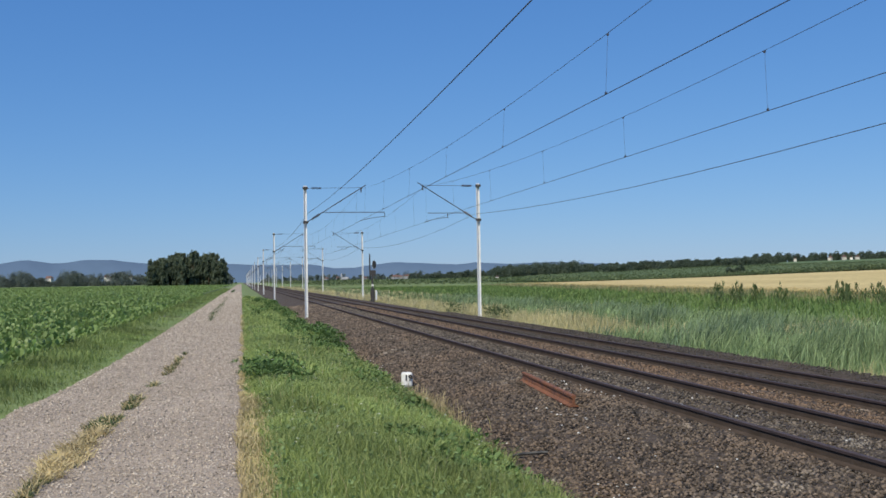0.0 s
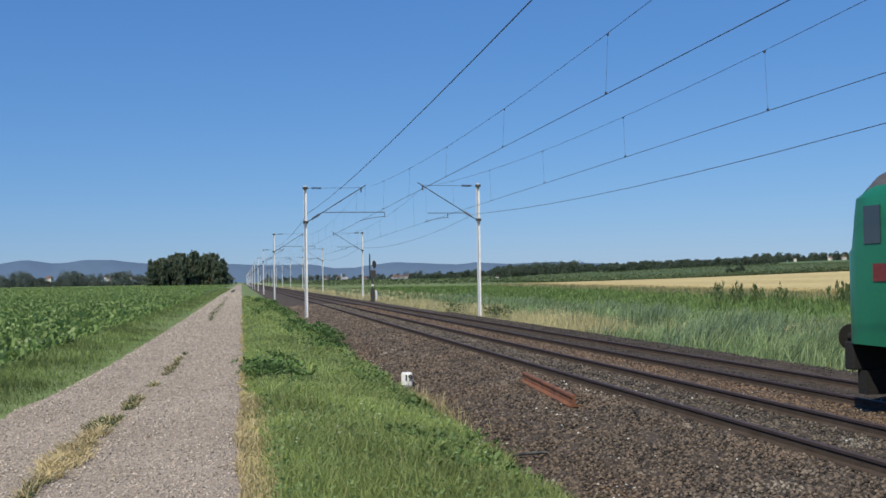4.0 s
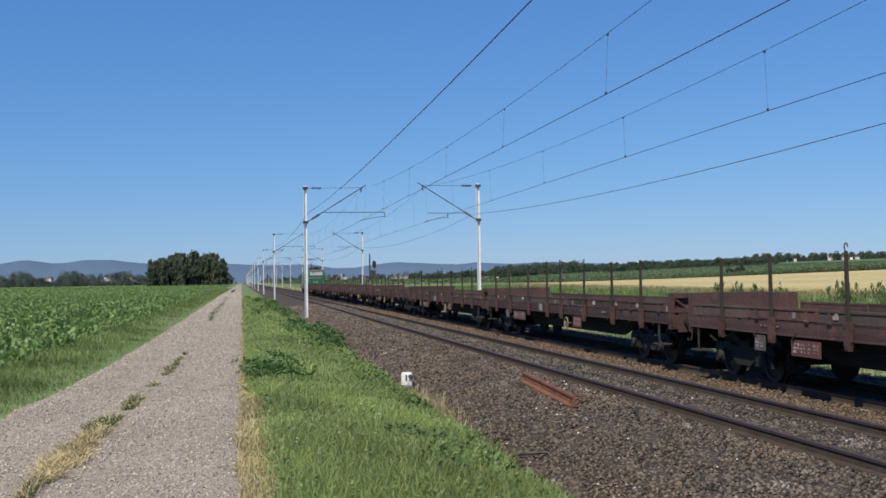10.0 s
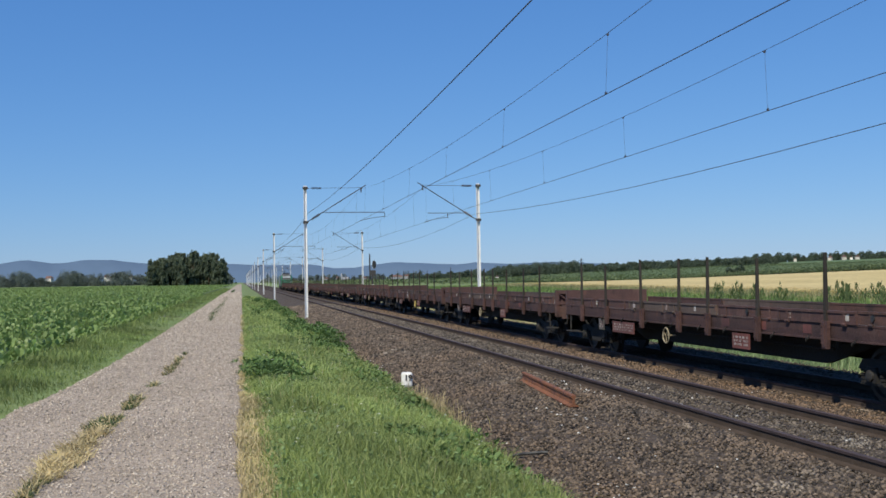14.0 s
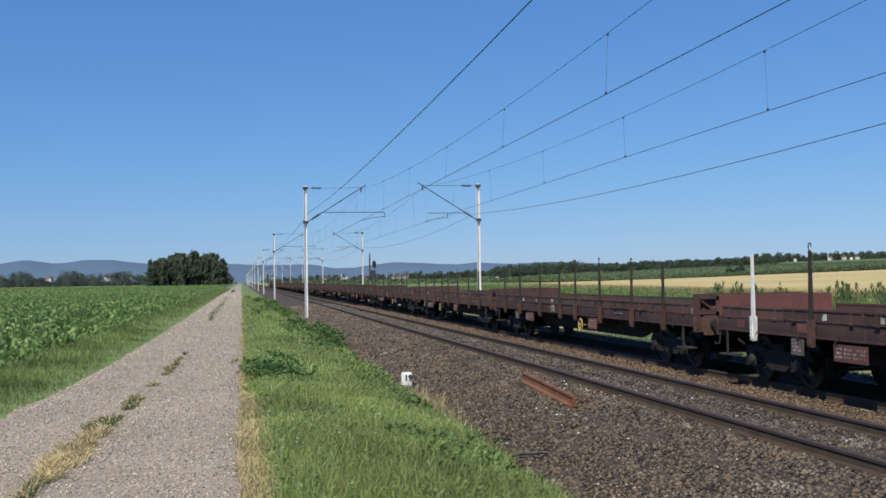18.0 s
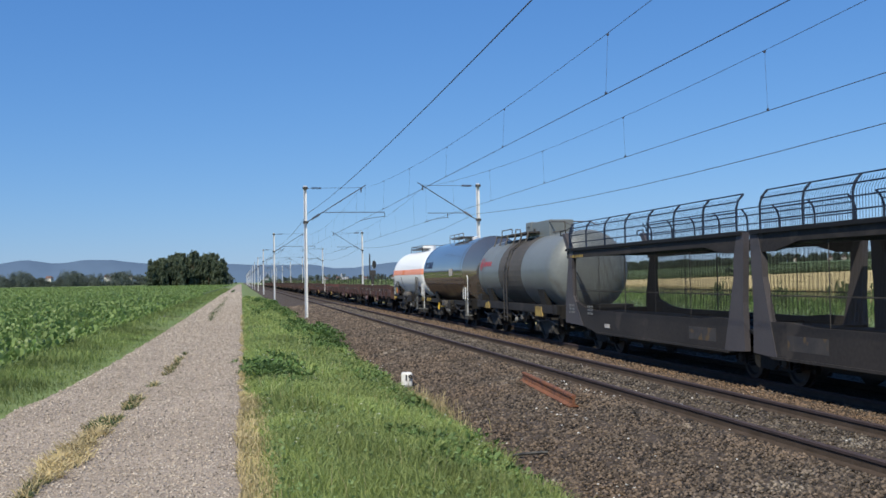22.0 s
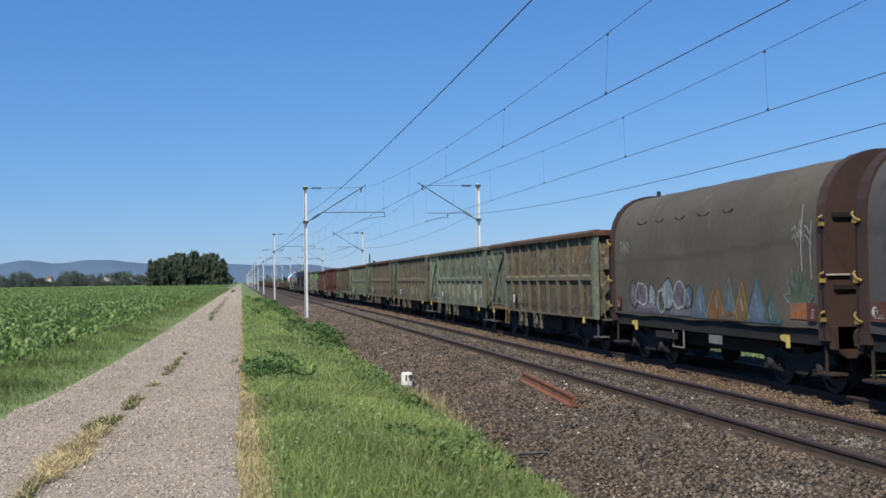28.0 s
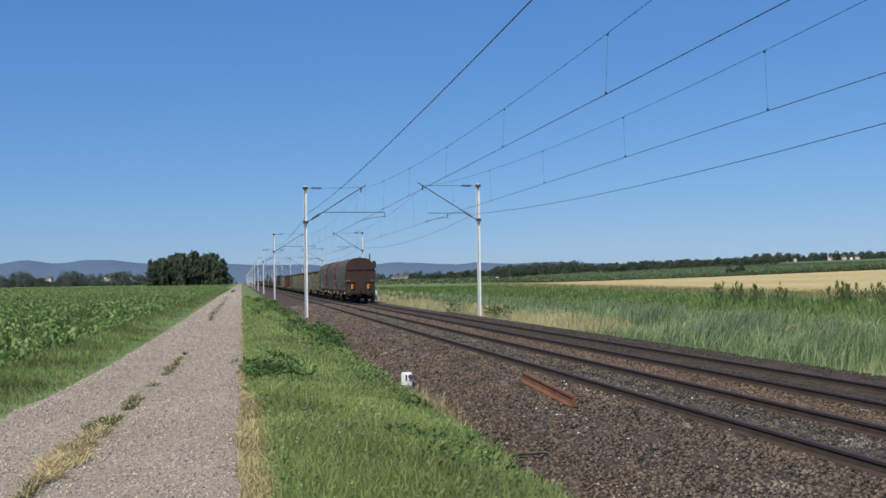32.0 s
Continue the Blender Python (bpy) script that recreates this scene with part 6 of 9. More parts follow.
def flat_wagon(seed=0):
    """One of the flat wagons; the seed sets which boards sag, which plates it bears and where its stakes stand."""
    r = random.Random(seed)
    t = thing("flat_wagon", "empty rusty brown flat wagon with steel stakes and low side boards", "railway wagon", "flat wagons of the train")
    half = 9.32
    underside(t, half)
    part("floor", boxes((-1.28, 1.28, -half, half, 1.16, 1.24)), M["plank"], t, "worn grey timber floor")
    tone = ("flat", "flat_b", "flat_c")
    for s in (-1, 1):
        sill = common("side_sill", "side_sill", lambda: boxes((-0.02, 0.02, -half, half, 1.03, 1.28), (-0.026, 0.02, -half, half, 1.27, 1.30), (-0.05, 0.02, -half, half, 1.01, 1.04)), M["flat"], t, pose(s * 1.30, 0, 0, 0, 0, 0 if s < 0 else 180))
        for k in range(BOARDS):
            y0 = -half + 0.15 + k * BOARD_LEN
            m = tone[0 if r.random() < 0.6 else r.randint(1, 2)]
            common("side_board", "side_board_" + m, board_bm, M[m], t, pose(s * 1.305, y0 + (0 if s < 0 else BOARD_LEN - 0.04), -0.012 * r.random(), 0, s * r.uniform(-0.6, 1.2), 0 if s < 0 else 180))
        for y in STAKE_AT:
            if s < 0:
                st = common("stake", "stake", stake_bm, M["stake"], t, pose(-1.375, y, r.uniform(-0.08, 0.03), r.uniform(-0.7, 0.7), r.uniform(-0.6, 0.6), 0))
                if r.random() < 0.45:
                    common("stake_hook", "stake_hook", ring_bm, M["stake"], st)
            common("stake_pocket", "stake_pocket", pocket_bm, M["flat"], t, pose(s * 1.365, y, 0, 0, 0, 0 if s < 0 else 180))
    for s in (1, -1):
        turn = pose(0, s * half, 0, 0, 0, 0 if s > 0 else 180)
        common("end_wall", "end_wall", end_wall_bm, M["flat"], t, turn)
        common("head_stock", "head_stock", head_stock_bm, M["flat_rust"], t, turn, "orange-brown rusted head stock")
        bogie(t, s * 7.4)
    ends(t, half)
    # scuffed plates and stencils on boards and sill
    for y in (7.9, 6.2, 4.7, 3.5, 1.2, -0.6, -2.3, -4.1, -5.9, -7.7):
        if r.random() < 0.55:
            y += r.uniform(-0.4, 0.4)
            w, z = r.uniform(0.10, 0.24), r.uniform(1.39, 1.43)
            part("label_plate", boxes((-1.352, -1.346, y - w / 2, y + w * r.uniform(0.1, 0.4), z - 0.055, z + 0.055), (-1.352, -1.346, y + w * 0.4, y + w / 2, z - 0.055, z + 0.015)), M["plate" if r.random() < 0.6 else "worn_mark"], t, "small scuffed white plate")
    for y in (8.2, 5.2, 1.9, -1.6, -3.4, -5.0, -6.6):
        if r.random() < 0.6:
            y += r.uniform(-0.5, 0.5)
            if r.random() < 0.5:
                bars(t, -1.345, y, y + r.uniform(0.35, 0.7), 1.14, 1.20, 1, mat="worn_mark", seed=r.randint(0, 99))
            else:
                part("paint_mark", boxes((-1.326, -1.322, y, y + r.uniform(0.25, 0.5), 1.09, 1.25)), M["flat_red"], t, "dull red paint mark")
    for y in (5.6, -2.7, -7.0):
        part("rope_eye", tube(B(), (-1.345, y, 1.42), (-1.33, y, 1.42), 0.055, 12), M["black"], t, "dark oval rope eye")
    for k in range(11):
        y = -8.2 + 1.6 * k + r.uniform(-0.4, 0.4)
        part("tie_hook", poly_tube(B(), [(-1.33, y, 1.06), (-1.38, y, 1.0), (-1.38, y + 0.05, 0.95), (-1.36, y + 0.08, 1.0)], 0.014, 5), M["under"], t)
    # data panels below the sill, the brake plate and its wheel
    for k, (y, w, z0, z1, m) in enumerate(((4.35, 1.6 if seed % 3 else 1.0, 0.66, 0.95, "flat_red"), (6.06, 0.42, 0.68, 0.98, "tube_dull"), (-2.4, 0.75, 0.66, 0.97, "flat_red"))):
        p = part("data_panel", boxes((-1.34, -1.32, y - w / 2, y + w / 2, z0, z1)), M[m], t, "hanging data panel with worn white figures")
        bars(p, -1.346, y - w / 2 + 0.06, y + w / 2 - 0.06, z0 + 0.05, z1 - 0.04, 3, mat="worn_mark", seed=seed + k)
    if seed % 2:
        p = part("white_panel", boxes((-1.335, -1.322, 1.4, 1.75, 1.05, 1.27)), M["plate"], t, "scuffed white panel")
        bars(p, -1.339, 1.44, 1.7, 1.08, 1.24, 3, mat="tube_dull", seed=seed)
    common("hand_wheel", "hand_wheel_" + ("y" if seed == 3 else "p"), handwheel_bm, M["pale_yellow" if seed == 3 else "brass_dull"], t, pose(-1.36, -1.4 if seed % 2 else 1.4, 0.74), "pale brake hand wheel")
    for y in (8.7, -9.0):
        common("step", "flat_step", lambda: boxes((-1.40, -1.1, -0.06, 0.46, 0.50, 0.53), (-1.34, -1.31, 0.18, 0.22, 0.52, 1.0)), M["bogie_dust"], t, pose(0, y, 0), "pale worn foot step")
        common("shunter_grip", "shunter_grip", lambda: poly_tube(B(), [(-1.33, 0.5, 0.98), (-1.36, 0.5, 0.72), (-1.36, 0.72, 0.7), (-1.33, 0.74, 0.74)], 0.014, 5), M["bogie_dust"], t, pose(0, y - (0 if y > 0 else 0.3), 0))
    return t


# ---- locomotive ----
def loft(bm, stations, close=True):
    """Skin rings of equal length."""
    rings = [[bm.verts.new(p) for p in ring] for ring in stations]
    n = len(rings[0])
    for a, b in zip(rings, rings[1:]):
        for k in range(n):
            bm.faces.new((a[k], a[(k + 1) % n], b[(k + 1) % n], b[k]))
    if close:
        bm.faces.new(rings[0][::-1])
        bm.faces.new(rings[-1])
    return bm


def loco_ring(y, w, z1, s=0, push=0.0):
    """A cross section of the body at y; towards the ends (s = 1 or -1) the face steps back over the nose and leans."""
    def yy(z):
        return y - s * push * (0.0 if z < 2.5 else 0.09 + 0.30 * (z - 2.55) / 1.2)
    pts = [(-w, 1.0), (-w, 1.3), (-w, 2.49), (-w, 2.56), (-w, 3.05), (-w + 0.02, 3.36), (-w + 0.13, z1 - 0.34), (-w + 0.36, z1 - 0.10), (-w + 0.62, z1)]
    pts = pts + [(-x, z) for x, z in pts[::-1]]
    return [(x, yy(z), z) for x, z in pts]


def cab_bm(s, start):
    """One cab: rings that close in towards the end, and a face of cross strips."""
    rings = [loco_ring(start, 1.434, 3.92), loco_ring(s * 7.55, 1.43, 3.88), loco_ring(s * 7.95, 1.42, 3.82, s, 0.25), loco_ring(s * 8.16, 1.39, 3.78, s, 0.55), loco_ring(s * 8.31, 1.33, 3.74, s, 0.85), loco_ring(s * 8.39, 1.26, 3.72, s, 0.97), loco_ring(s * 8.42, 1.17, 3.70, s, 1.0)]
    bm = loft(B(), rings, close=False)
    bm.verts.ensure_lookup_table()
    n = len(rings[0])
    a = len(bm.verts) - n
    for k in range(n // 2 - 1):
        bm.faces.new((bm.verts[a + k], bm.verts[a + k + 1], bm.verts[a + n - 2 - k], bm.verts[a + n - 1 - k]))
    bmesh.ops.recalc_face_normals(bm, faces=bm.faces)
    return bm


def locomotive():
    t = thing("electric_locomotive", "green and grey electric locomotive with one raised pantograph", "locomotive", "the train")
    part("body", loft(B(), [loco_ring(y, 1.43, 3.92) for y in (-7.70, 4.05)]), M["loco_grey"], t, "grimy grey body side")
    for s in (1, -1):
        cab = smooth(part("cab", cab_bm(s, 4.05 if s > 0 else -7.70), M["loco_green"], t, "glossy green cab"), 28)
        cab.data.materials.append(M["loco_roof"])
        for f in cab.data.polygons:
            if f.center.z > 3.55 and (f.normal.z > 0.25 or abs(f.center.x) < 0.9):
                f.material_index = 1

        def lean(z):
            return 8.42 - (0.0 if z < 2.5 else 0.09 + 0.30 * (z - 2.55) / 1.2)

        def facing(name, x0, x1, za, zb, mat, out, label="", narrow=1.0):
            bm = B()
            v = [bm.verts.new((x, s * (lean(z) + o), z)) for o in (-0.02, out) for x, z in ((x0, za), (x1, za), (x1 * narrow, zb), (x0 * narrow, zb))]
            for f in ((0, 1, 2, 3), (4, 5, 6, 7), (0, 1, 5, 4), (1, 2, 6, 5), (2, 3, 7, 6), (3, 0, 4, 7)):
                bm.faces.new([v[i] for i in f])
            return part(name, bm, M[mat], cab, label)

        facing("screen_surround", -1.07, 1.07, 2.57, 3.66, "loco_roof", 0.012, "dark grey screen surround", narrow=0.95)
        facing("screen_sill", -0.98, 0.98, 2.60, 2.80, "loco_grey", 0.022, "grey panel under the screen")
        facing("screen_base", -0.96, 0.96, 2.81, 3.0, "black", 0.020, "dark lower edge of the screen")
        facing("windscreen", -0.95, 0.95, 3.0, 3.52, "screen", 0.024, "windscreen with the sky's reflection painted in as pale grey", narrow=0.98)
        for x in (-1.02, 1.02):
            facing("screen_post", x - 0.035, x + 0.035, 2.62, 3.56, "black", 0.03, "dark edge of the screen", narrow=0.985)
        wiper = B()
        poly_tube(wiper, [(0.25, s * (lean(3.62) + 0.05), 3.62), (-0.2, s * (lean(3.45) + 0.06), 3.48), (-0.62, s * (lean(3.3) + 0.06), 3.42)], 0.022)
        poly_tube(wiper, [(-0.62, s * (lean(3.45) + 0.06), 3.52), (-0.6, s * (lean(3.1) + 0.06), 3.1)], 0.016)
        part("wiper", wiper, M["black"], cab)
        for x in (-0.98, 0.98):
            part("headlamp_ring", lathe(B(), [(0, 0.15), (0.04 * s, 0.15), (0.05 * s, 0.10)], (x, s * 8.40, 1.72), 16), M["black"], cab, "dark headlamp ring")
            part("headlamp", lathe(B(), [(0, 0.105), (0.05 * s, 0.095), (0.06 * s, 0.0)], (x, s * 8.405, 1.72), 14), M["screen"], cab, "round headlamp")
            facing("lamp_housing", x + 0.04, x + 0.20, 1.28, 1.34, "black", 0.010) if x > 0 else facing("lamp_housing", x - 0.20, x - 0.04, 1.28, 1.34, "black", 0.010)
        for x in (-0.80, -0.12, 0.74):
            facing("nose_stripe", x - 0.025, x + 0.025, 1.25, 2.46, "loco_roof", 0.010, "dark seam of the nose")
        for k, (x, w) in enumerate(((-0.42, 0.05), (-0.33, 0.08), (-0.05, 0.04), (0.05, 0.07), (0.16, 0.08), (0.86, 0.05), (0.95, 0.06))):
            facing("number_bar", x, x + w, 1.96, 2.06, "white", 0.012, "white bar")
        facing("emblem", -0.3, 0.0, 2.2, 2.3, "loco_roof", 0.012, "dark emblem")
        facing("coupling_panel", -0.7, 0.7, 1.05, 1.24, "black", 0.012)
        part("handrail", poly_tube(B(), [(-0.88, s * 8.50, 1.2), (-0.88, s * 8.52, 2.15), (-0.82, s * 8.42, 2.15)], 0.022), M["tube_dull"], cab, "handrail")
        if s > 0:
            part("side_window", boxes((-1.445, -1.428, 7.25, 7.70, 2.62, 3.22)), M["pane"], cab)
            part("cab_door", boxes((-1.447, -1.43, 6.10, 6.75, 1.15, 3.15)), M["loco_green"], cab, "green cab door")
            part("door_window", boxes((-1.452, -1.44, 6.22, 6.63, 2.50, 3.08)), M["pane"], cab)
            part("door_seam", boxes((-1.45, -1.43, 6.76, 6.80, 1.05, 3.2), (-1.45, -1.43, 6.05, 6.09, 1.05, 3.2)), M["black"], cab)
        else:
            part("cab_door", boxes((-1.447, -1.42, -6.90, -6.25, 1.10, 3.25)), M["loco_roof"], t, "dark grey cab door")
            part("door_window", boxes((-1.452, -1.44, -6.80, -6.36, 2.55, 3.15)), M["pane"], t)
            part("door_seam", boxes((-1.45, -1.42, -6.97, -6.92, 1.05, 3.3), (-1.45, -1.42, -6.22, -6.17, 1.05, 3.3)), M["black"], t)
        part("handrail", poly_tube(B(), [(-1.44, s * 6.05, 1.2), (-1.50, s * 6.05, 1.3), (-1.50, s * 6.05, 2.3), (-1.44, s * 6.05, 2.4)], 0.018), M["tube"], t)
        part("number_panel", boxes((-1.446, -1.42, s * 7.25 - 0.22, s * 7.25 + 0.22, 2.02, 2.30)), M["end_red"], t, "small red panel")
        part("buffer_beam", boxes((-1.35, 1.35, min(s * 8.25, s * 8.5), max(s * 8.25, s * 8.5), 0.55, 1.02), bevel=0.03), M["under"], t)
        part("snow_plough", boxes((-1.2, 1.2, min(s * 8.1, s * 8.35), max(s * 8.1, s * 8.35), 0.16, 0.55)), M["under"], t)
        for z in (0.45, 0.75):
            part("foot_step", boxes((-1.42, -1.2, min(s * 6.2, s * 6.8), max(s * 6.2, s * 6.8), z, z + 0.03)), M["bogie_dust"], t)
    # ribbed side panels on both flanks
    for x in (-1.43, 1.43):
        o = 0.03 if x > 0 else -0.03
        for k in range(13):
            z = 1.62 + 0.137 * k
            lo, hi = min(x, x + o), max(x, x + o)
            part("side_rib", boxes((lo, hi, -5.75, 0.1, z, z + 0.085)), M["loco_grey"], t)
            part("pale_rib", boxes((lo, hi, 0.15, 4.02, z, z + 0.085)), M["loco_silver"], t, "pale side rib")
        o *= 0.35
        part("pale_panel", boxes((min(x, x + o), max(x, x + o), 0.12, 4.04, 1.95, 3.42)), M["loco_silver"], t, "pale panel behind the ribs")
    for k, z in enumerate((2.42, 2.16)):
        for j in range(4):
            part("lettering", boxes((-1.466, -1.455, 2.95 - 0.55 * j - 0.36, 2.95 - 0.55 * j, z, z + 0.17)), M["loco_grey"], t, "worn grey letter bar")
    part("skirt", boxes((-1.40, 1.40, -6.2, 6.2, 0.82, 1.02)), M["bogie_dust"], t)
    part("equipment_box", boxes((-1.25, 1.25, -2.6, 2.6, 0.3, 0.8), bevel=0.04), M["under"], t)
    for y in (-4.6, 4.6):
        part("bogie_skirt", prism(B(), [(y - 2.1, 1.0), (y + 2.1, 1.0), (y + 1.9, 0.72), (y + 1.25, 0.66), (y + 1.1, 0.44), (y + 0.6, 0.42), (y + 0.35, 0.62), (y - 0.35, 0.62), (y - 0.6, 0.42), (y - 1.1, 0.44), (y - 1.25, 0.66), (y - 1.9, 0.72)], -1.36, -1.31, axis="x"), M["bogie_dust"], t, "grimy dark bogie frame")
        for d in (-0.9, 0.9):
            part("coil_spring", lathe(B(), [(0.0, 0.10), (0.04, 0.13), (0.08, 0.10), (0.12, 0.13), (0.16, 0.10), (0.20, 0.13), (0.24, 0.10)], (-1.3, y + d * 0.38, 0.70), 12, "z"), M["under"], t)
        bogie(t, y)
        part("damper", boxes((-1.3, -1.22, y - 1.7, y + 1.7, 0.5, 0.78)), M["under"], t)
    ends(t, 8.5)
    # roof
    part("roof_hood", loft(B(), [[(-1.0, y, 3.86), (-0.80, y, 4.06), (0.80, y, 4.06), (1.0, y, 3.86)] for y in (-2.9, 2.2)]), M["loco_roof"], t, "grey roof hood")
    part("roof_hood", loft(B(), [[(-0.9, y, 3.86), (-0.7, y, 3.98), (0.7, y, 3.98), (0.9, y, 3.86)] for y in (-5.6, -2.95)]), M["loco_roof"], t, "grey roof hood")
    for x, y, w, d, h in ((-0.55, -3.4, 0.3, 0.5, 0.18), (0.4, -2.2, 0.4, 0.8, 0.10), (-0.5, -0.6, 0.35, 0.6, 0.08), (0.45, 0.9, 0.3, 0.5, 0.10), (-0.2, 2.6, 0.5, 0.7, 0.10), (0.3, -4.4, 0.5, 0.7, 0.2)):
        part("roof_unit", boxes((x - w / 2, x + w / 2, y - d / 2, y + d / 2, 3.88, 4.06 + h), bevel=0.02), M["black"], t, "dark roof unit")
    rr = random.Random(4)
    for k in range(14):
        y = -7.4 + 0.62 * k + rr.uniform(-0.15, 0.15)
        x = rr.choice((-0.75, -0.35, 0.3, 0.7))
        part("roof_insulator", lathe(B(), [(0, 0.05), (0.05, 0.085), (0.09, 0.05), (0.14, 0.085), (0.18, 0.05), (0.23, 0.085), (0.30, 0.04)], (x, y, 3.9), 10, "z"), M["insul"], t)
    base = part("folded_pantograph", boxes((-0.7, -0.63, -7.3, -4.6, 4.12, 4.18), (0.63, 0.7, -7.3, -4.6, 4.12, 4.18), (-0.7, 0.7, -7.3, -7.2, 4.12, 4.18), (-0.7, 0.7, -4.7, -4.6, 4.12, 4.18), (-0.25, 0.25, -5.9, -5.4, 4.1, 4.3)), M["black"], t)
    for x in (-0.66, 0.66):
        for y in (-7.2, -4.7):
            tube(foot := B(), (x, y, 3.86), (x, y, 4.13), 0.06, 8)
            part("foot", foot, M["insul"], base)
    fold = B()
    for x in (-0.45, 0.45):
        tube(fold, (x * 0.3, -7.1, 4.22), (x * 0.8, -4.9, 4.30), 0.028, 6)
        tube(fold, (x, -7.0, 4.32), (x * 0.2, -5.0, 4.26), 0.022, 6)
    tube(fold, (-0.62, -6.4, 4.15), (0.62, -5.6, 4.24), 0.02, 6)
    part("folded_arm", fold, M["black"], base)
    hd = B()
    for y in (-7.15, -6.85):
        poly_tube(hd, [(-0.86, y, 4.14), (-0.68, y, 4.32), (0.68, y, 4.32), (0.86, y, 4.14)], 0.028)
    part("folded_head", hd, M["black"], base)
    r = B()
    for k in range(6):
        y = -6.9 + 1.35 * k
        tube(r, (-0.5, y, 3.85), (-0.5, y, 4.22), 0.05, 8)
        tube(r, (0.5, y, 3.85), (0.5, y, 4.2), 0.04, 8)
    poly_tube(r, [(-0.5, -6.9, 4.22), (-0.5, -0.5, 4.22), (-0.3, 3.5, 4.12)], 0.022)
    part("roof_line", r, M["insul"], t, "roof insulators and busbar")
    p = part("pantograph_base", boxes((-0.6, 0.6, 2.3, 4.9, 4.0, 4.08), (-0.5, -0.4, 2.5, 2.6, 3.9, 4.05), (0.4, 0.5, 2.5, 2.6, 3.9, 4.05)), M["black"], t)
    arm = B()
    tube(arm, (0, 3.9, 4.1), (0, 2.75, 4.88), 0.06, 8)
    for x in (-0.3, 0.3):
        tube(arm, (0, 2.75, 4.88), (x, 3.75, 5.55), 0.028, 6)
    tube(arm, (0, 2.75, 4.8), (0, 2.75, 4.96), 0.09, 8)
    part("pantograph_arm", arm, M["black"], p)
    hd = B()
    for y in (3.6, 4.0):
        poly_tube(hd, [(-0.88, y, 5.38), (-0.66, y, 5.62), (-0.5, y, 5.66), (0.5, y, 5.66), (0.66, y, 5.62), (0.88, y, 5.38)], 0.03)
    tube(hd, (-0.3, 3.6, 5.6), (-0.3, 4.0, 5.6), 0.025)
    tube(hd, (0.3, 3.6, 5.6), (0.3, 4.0, 5.6), 0.025)
    part("pantograph_head", hd, M["black"], p)
    return t


# ---- tank wagons ----
def barrel(t, half, r, zc, mat, label, shallow=False):
    rows = [(-half - 0.42, 0.05), (-half - 0.40, r * 0.35), (-half - 0.33, r * 0.62), (-half - 0.2, r * 0.84), (-half, r * 0.97), (-half + 0.15, r)]
    if shallow:
        rows = [(-half - 0.34, 0.05), (-half - 0.325, r * 0.25), (-half - 0.28, r * 0.5), (-half - 0.20, r * 0.75), (-half - 0.09, r * 0.96), (-half - 0.06, r)]
    rows += [(y, r) for y in np.linspace(-half + 0.6, half - 0.6, 5)]
    rows += [(-a, b) for a, b in rows[:6]][::-1]
    return smooth(part("barrel", lathe(B(), rows, (0, 0, zc), 56), M[mat], t, label), 50)


def shell_band(r, zc, a0, a1, y0, y1, lift=0.006, seg=10):
    """A strip of a cylinder's skin between two angles."""
    bm = B()
    a = np.linspace(a0, a1, seg + 1)
    p = [[bm.verts.new((-(r + lift) * math.cos(v), y, zc + (r + lift) * math.sin(v))) for v in a] for y in (y0, y1)]
    for k in range(seg):
        bm.faces.new((p[0][k], p[0][k + 1], p[1][k + 1], p[1][k]))
    return bm


def tank_frame(t, half, sills=True, seed=0):
    r = random.Random(seed)
    underside(t, half, 0)
    if sills:
        part("side_sill", boxes((-1.3, -1.18, -half, half, 0.95, 1.2), (1.18, 1.3, -half, half, 0.95, 1.2)), M["under"], t)
    for s in (1, -1):
        y = s * (half - 2.1)
        if not sills:
            part("side_sill", boxes((-1.3, -1.18, min(s * (half - 3.6), s * half), max(s * (half - 3.6), s * half), 0.95, 1.14), (1.18, 1.3, min(s * (half - 3.6), s * half), max(s * (half - 3.6), s * half), 0.95, 1.14)), M["under"], t)
        bogie(t, y, "bogie_dust")
        part("saddle", prism(B(), [(-1.1, 1.15), (1.1, 1.15), (1.25, 1.75), (0, 1.2), (-1.25, 1.75)], y - 0.35, y + 0.35), M["under"], t)
        part("platform", boxes((-1.3, 1.3, min(s * (half - 0.6), s * half), max(s * (half - 0.6), s * half), 1.2, 1.26)), M["under"], t)
        part("brake_rod", poly_tube(B(), [(-1.12, y - 1.5, 0.62), (-1.16, y - 0.6, 0.74), (-1.16, y + 0.5, 0.66), (-1.12, y + 1.5, 0.74)], 0.022, 6), M["tube_dull"], t)
    # valves, pipes and boxes hung between the bogies
    for k in range(9):
        y = r.uniform(-half + 3.6, half - 3.6)
        w, h, z = r.uniform(0.08, 0.3), r.uniform(0.08, 0.28), r.uniform(0.62, 1.05)
        part("valve_unit", boxes((-1.25, -0.95, y - w, y + w, z - h / 2, z + h / 2), bevel=0.02), M[r.choice(("tube_dull", "under", "tube_dull", "bogie_dust"))], t)
    for k in range(3):
        y = -half + 3.4 + (2 * half - 6.8) * k / 2
        part("pipe", poly_tube(B(), [(-1.15, y - 0.9, 0.86), (-1.2, y - 0.3, 0.74), (-1.2, y + 0.4, 0.9), (-1.1, y + 0.9, 0.78)], 0.028, 6), M["tube_dull"], t)
    part("drain_valve", lathe(B(), [(0.0, 0.07), (0.06, 0.11), (0.12, 0.07), (0.3, 0.07), (0.34, 0.12), (0.4, 0.12)], (-1.25, -0.4, 0.62), 12, "x"), M["tube"], t, "pale steel drain valve")
    ends(t, half)


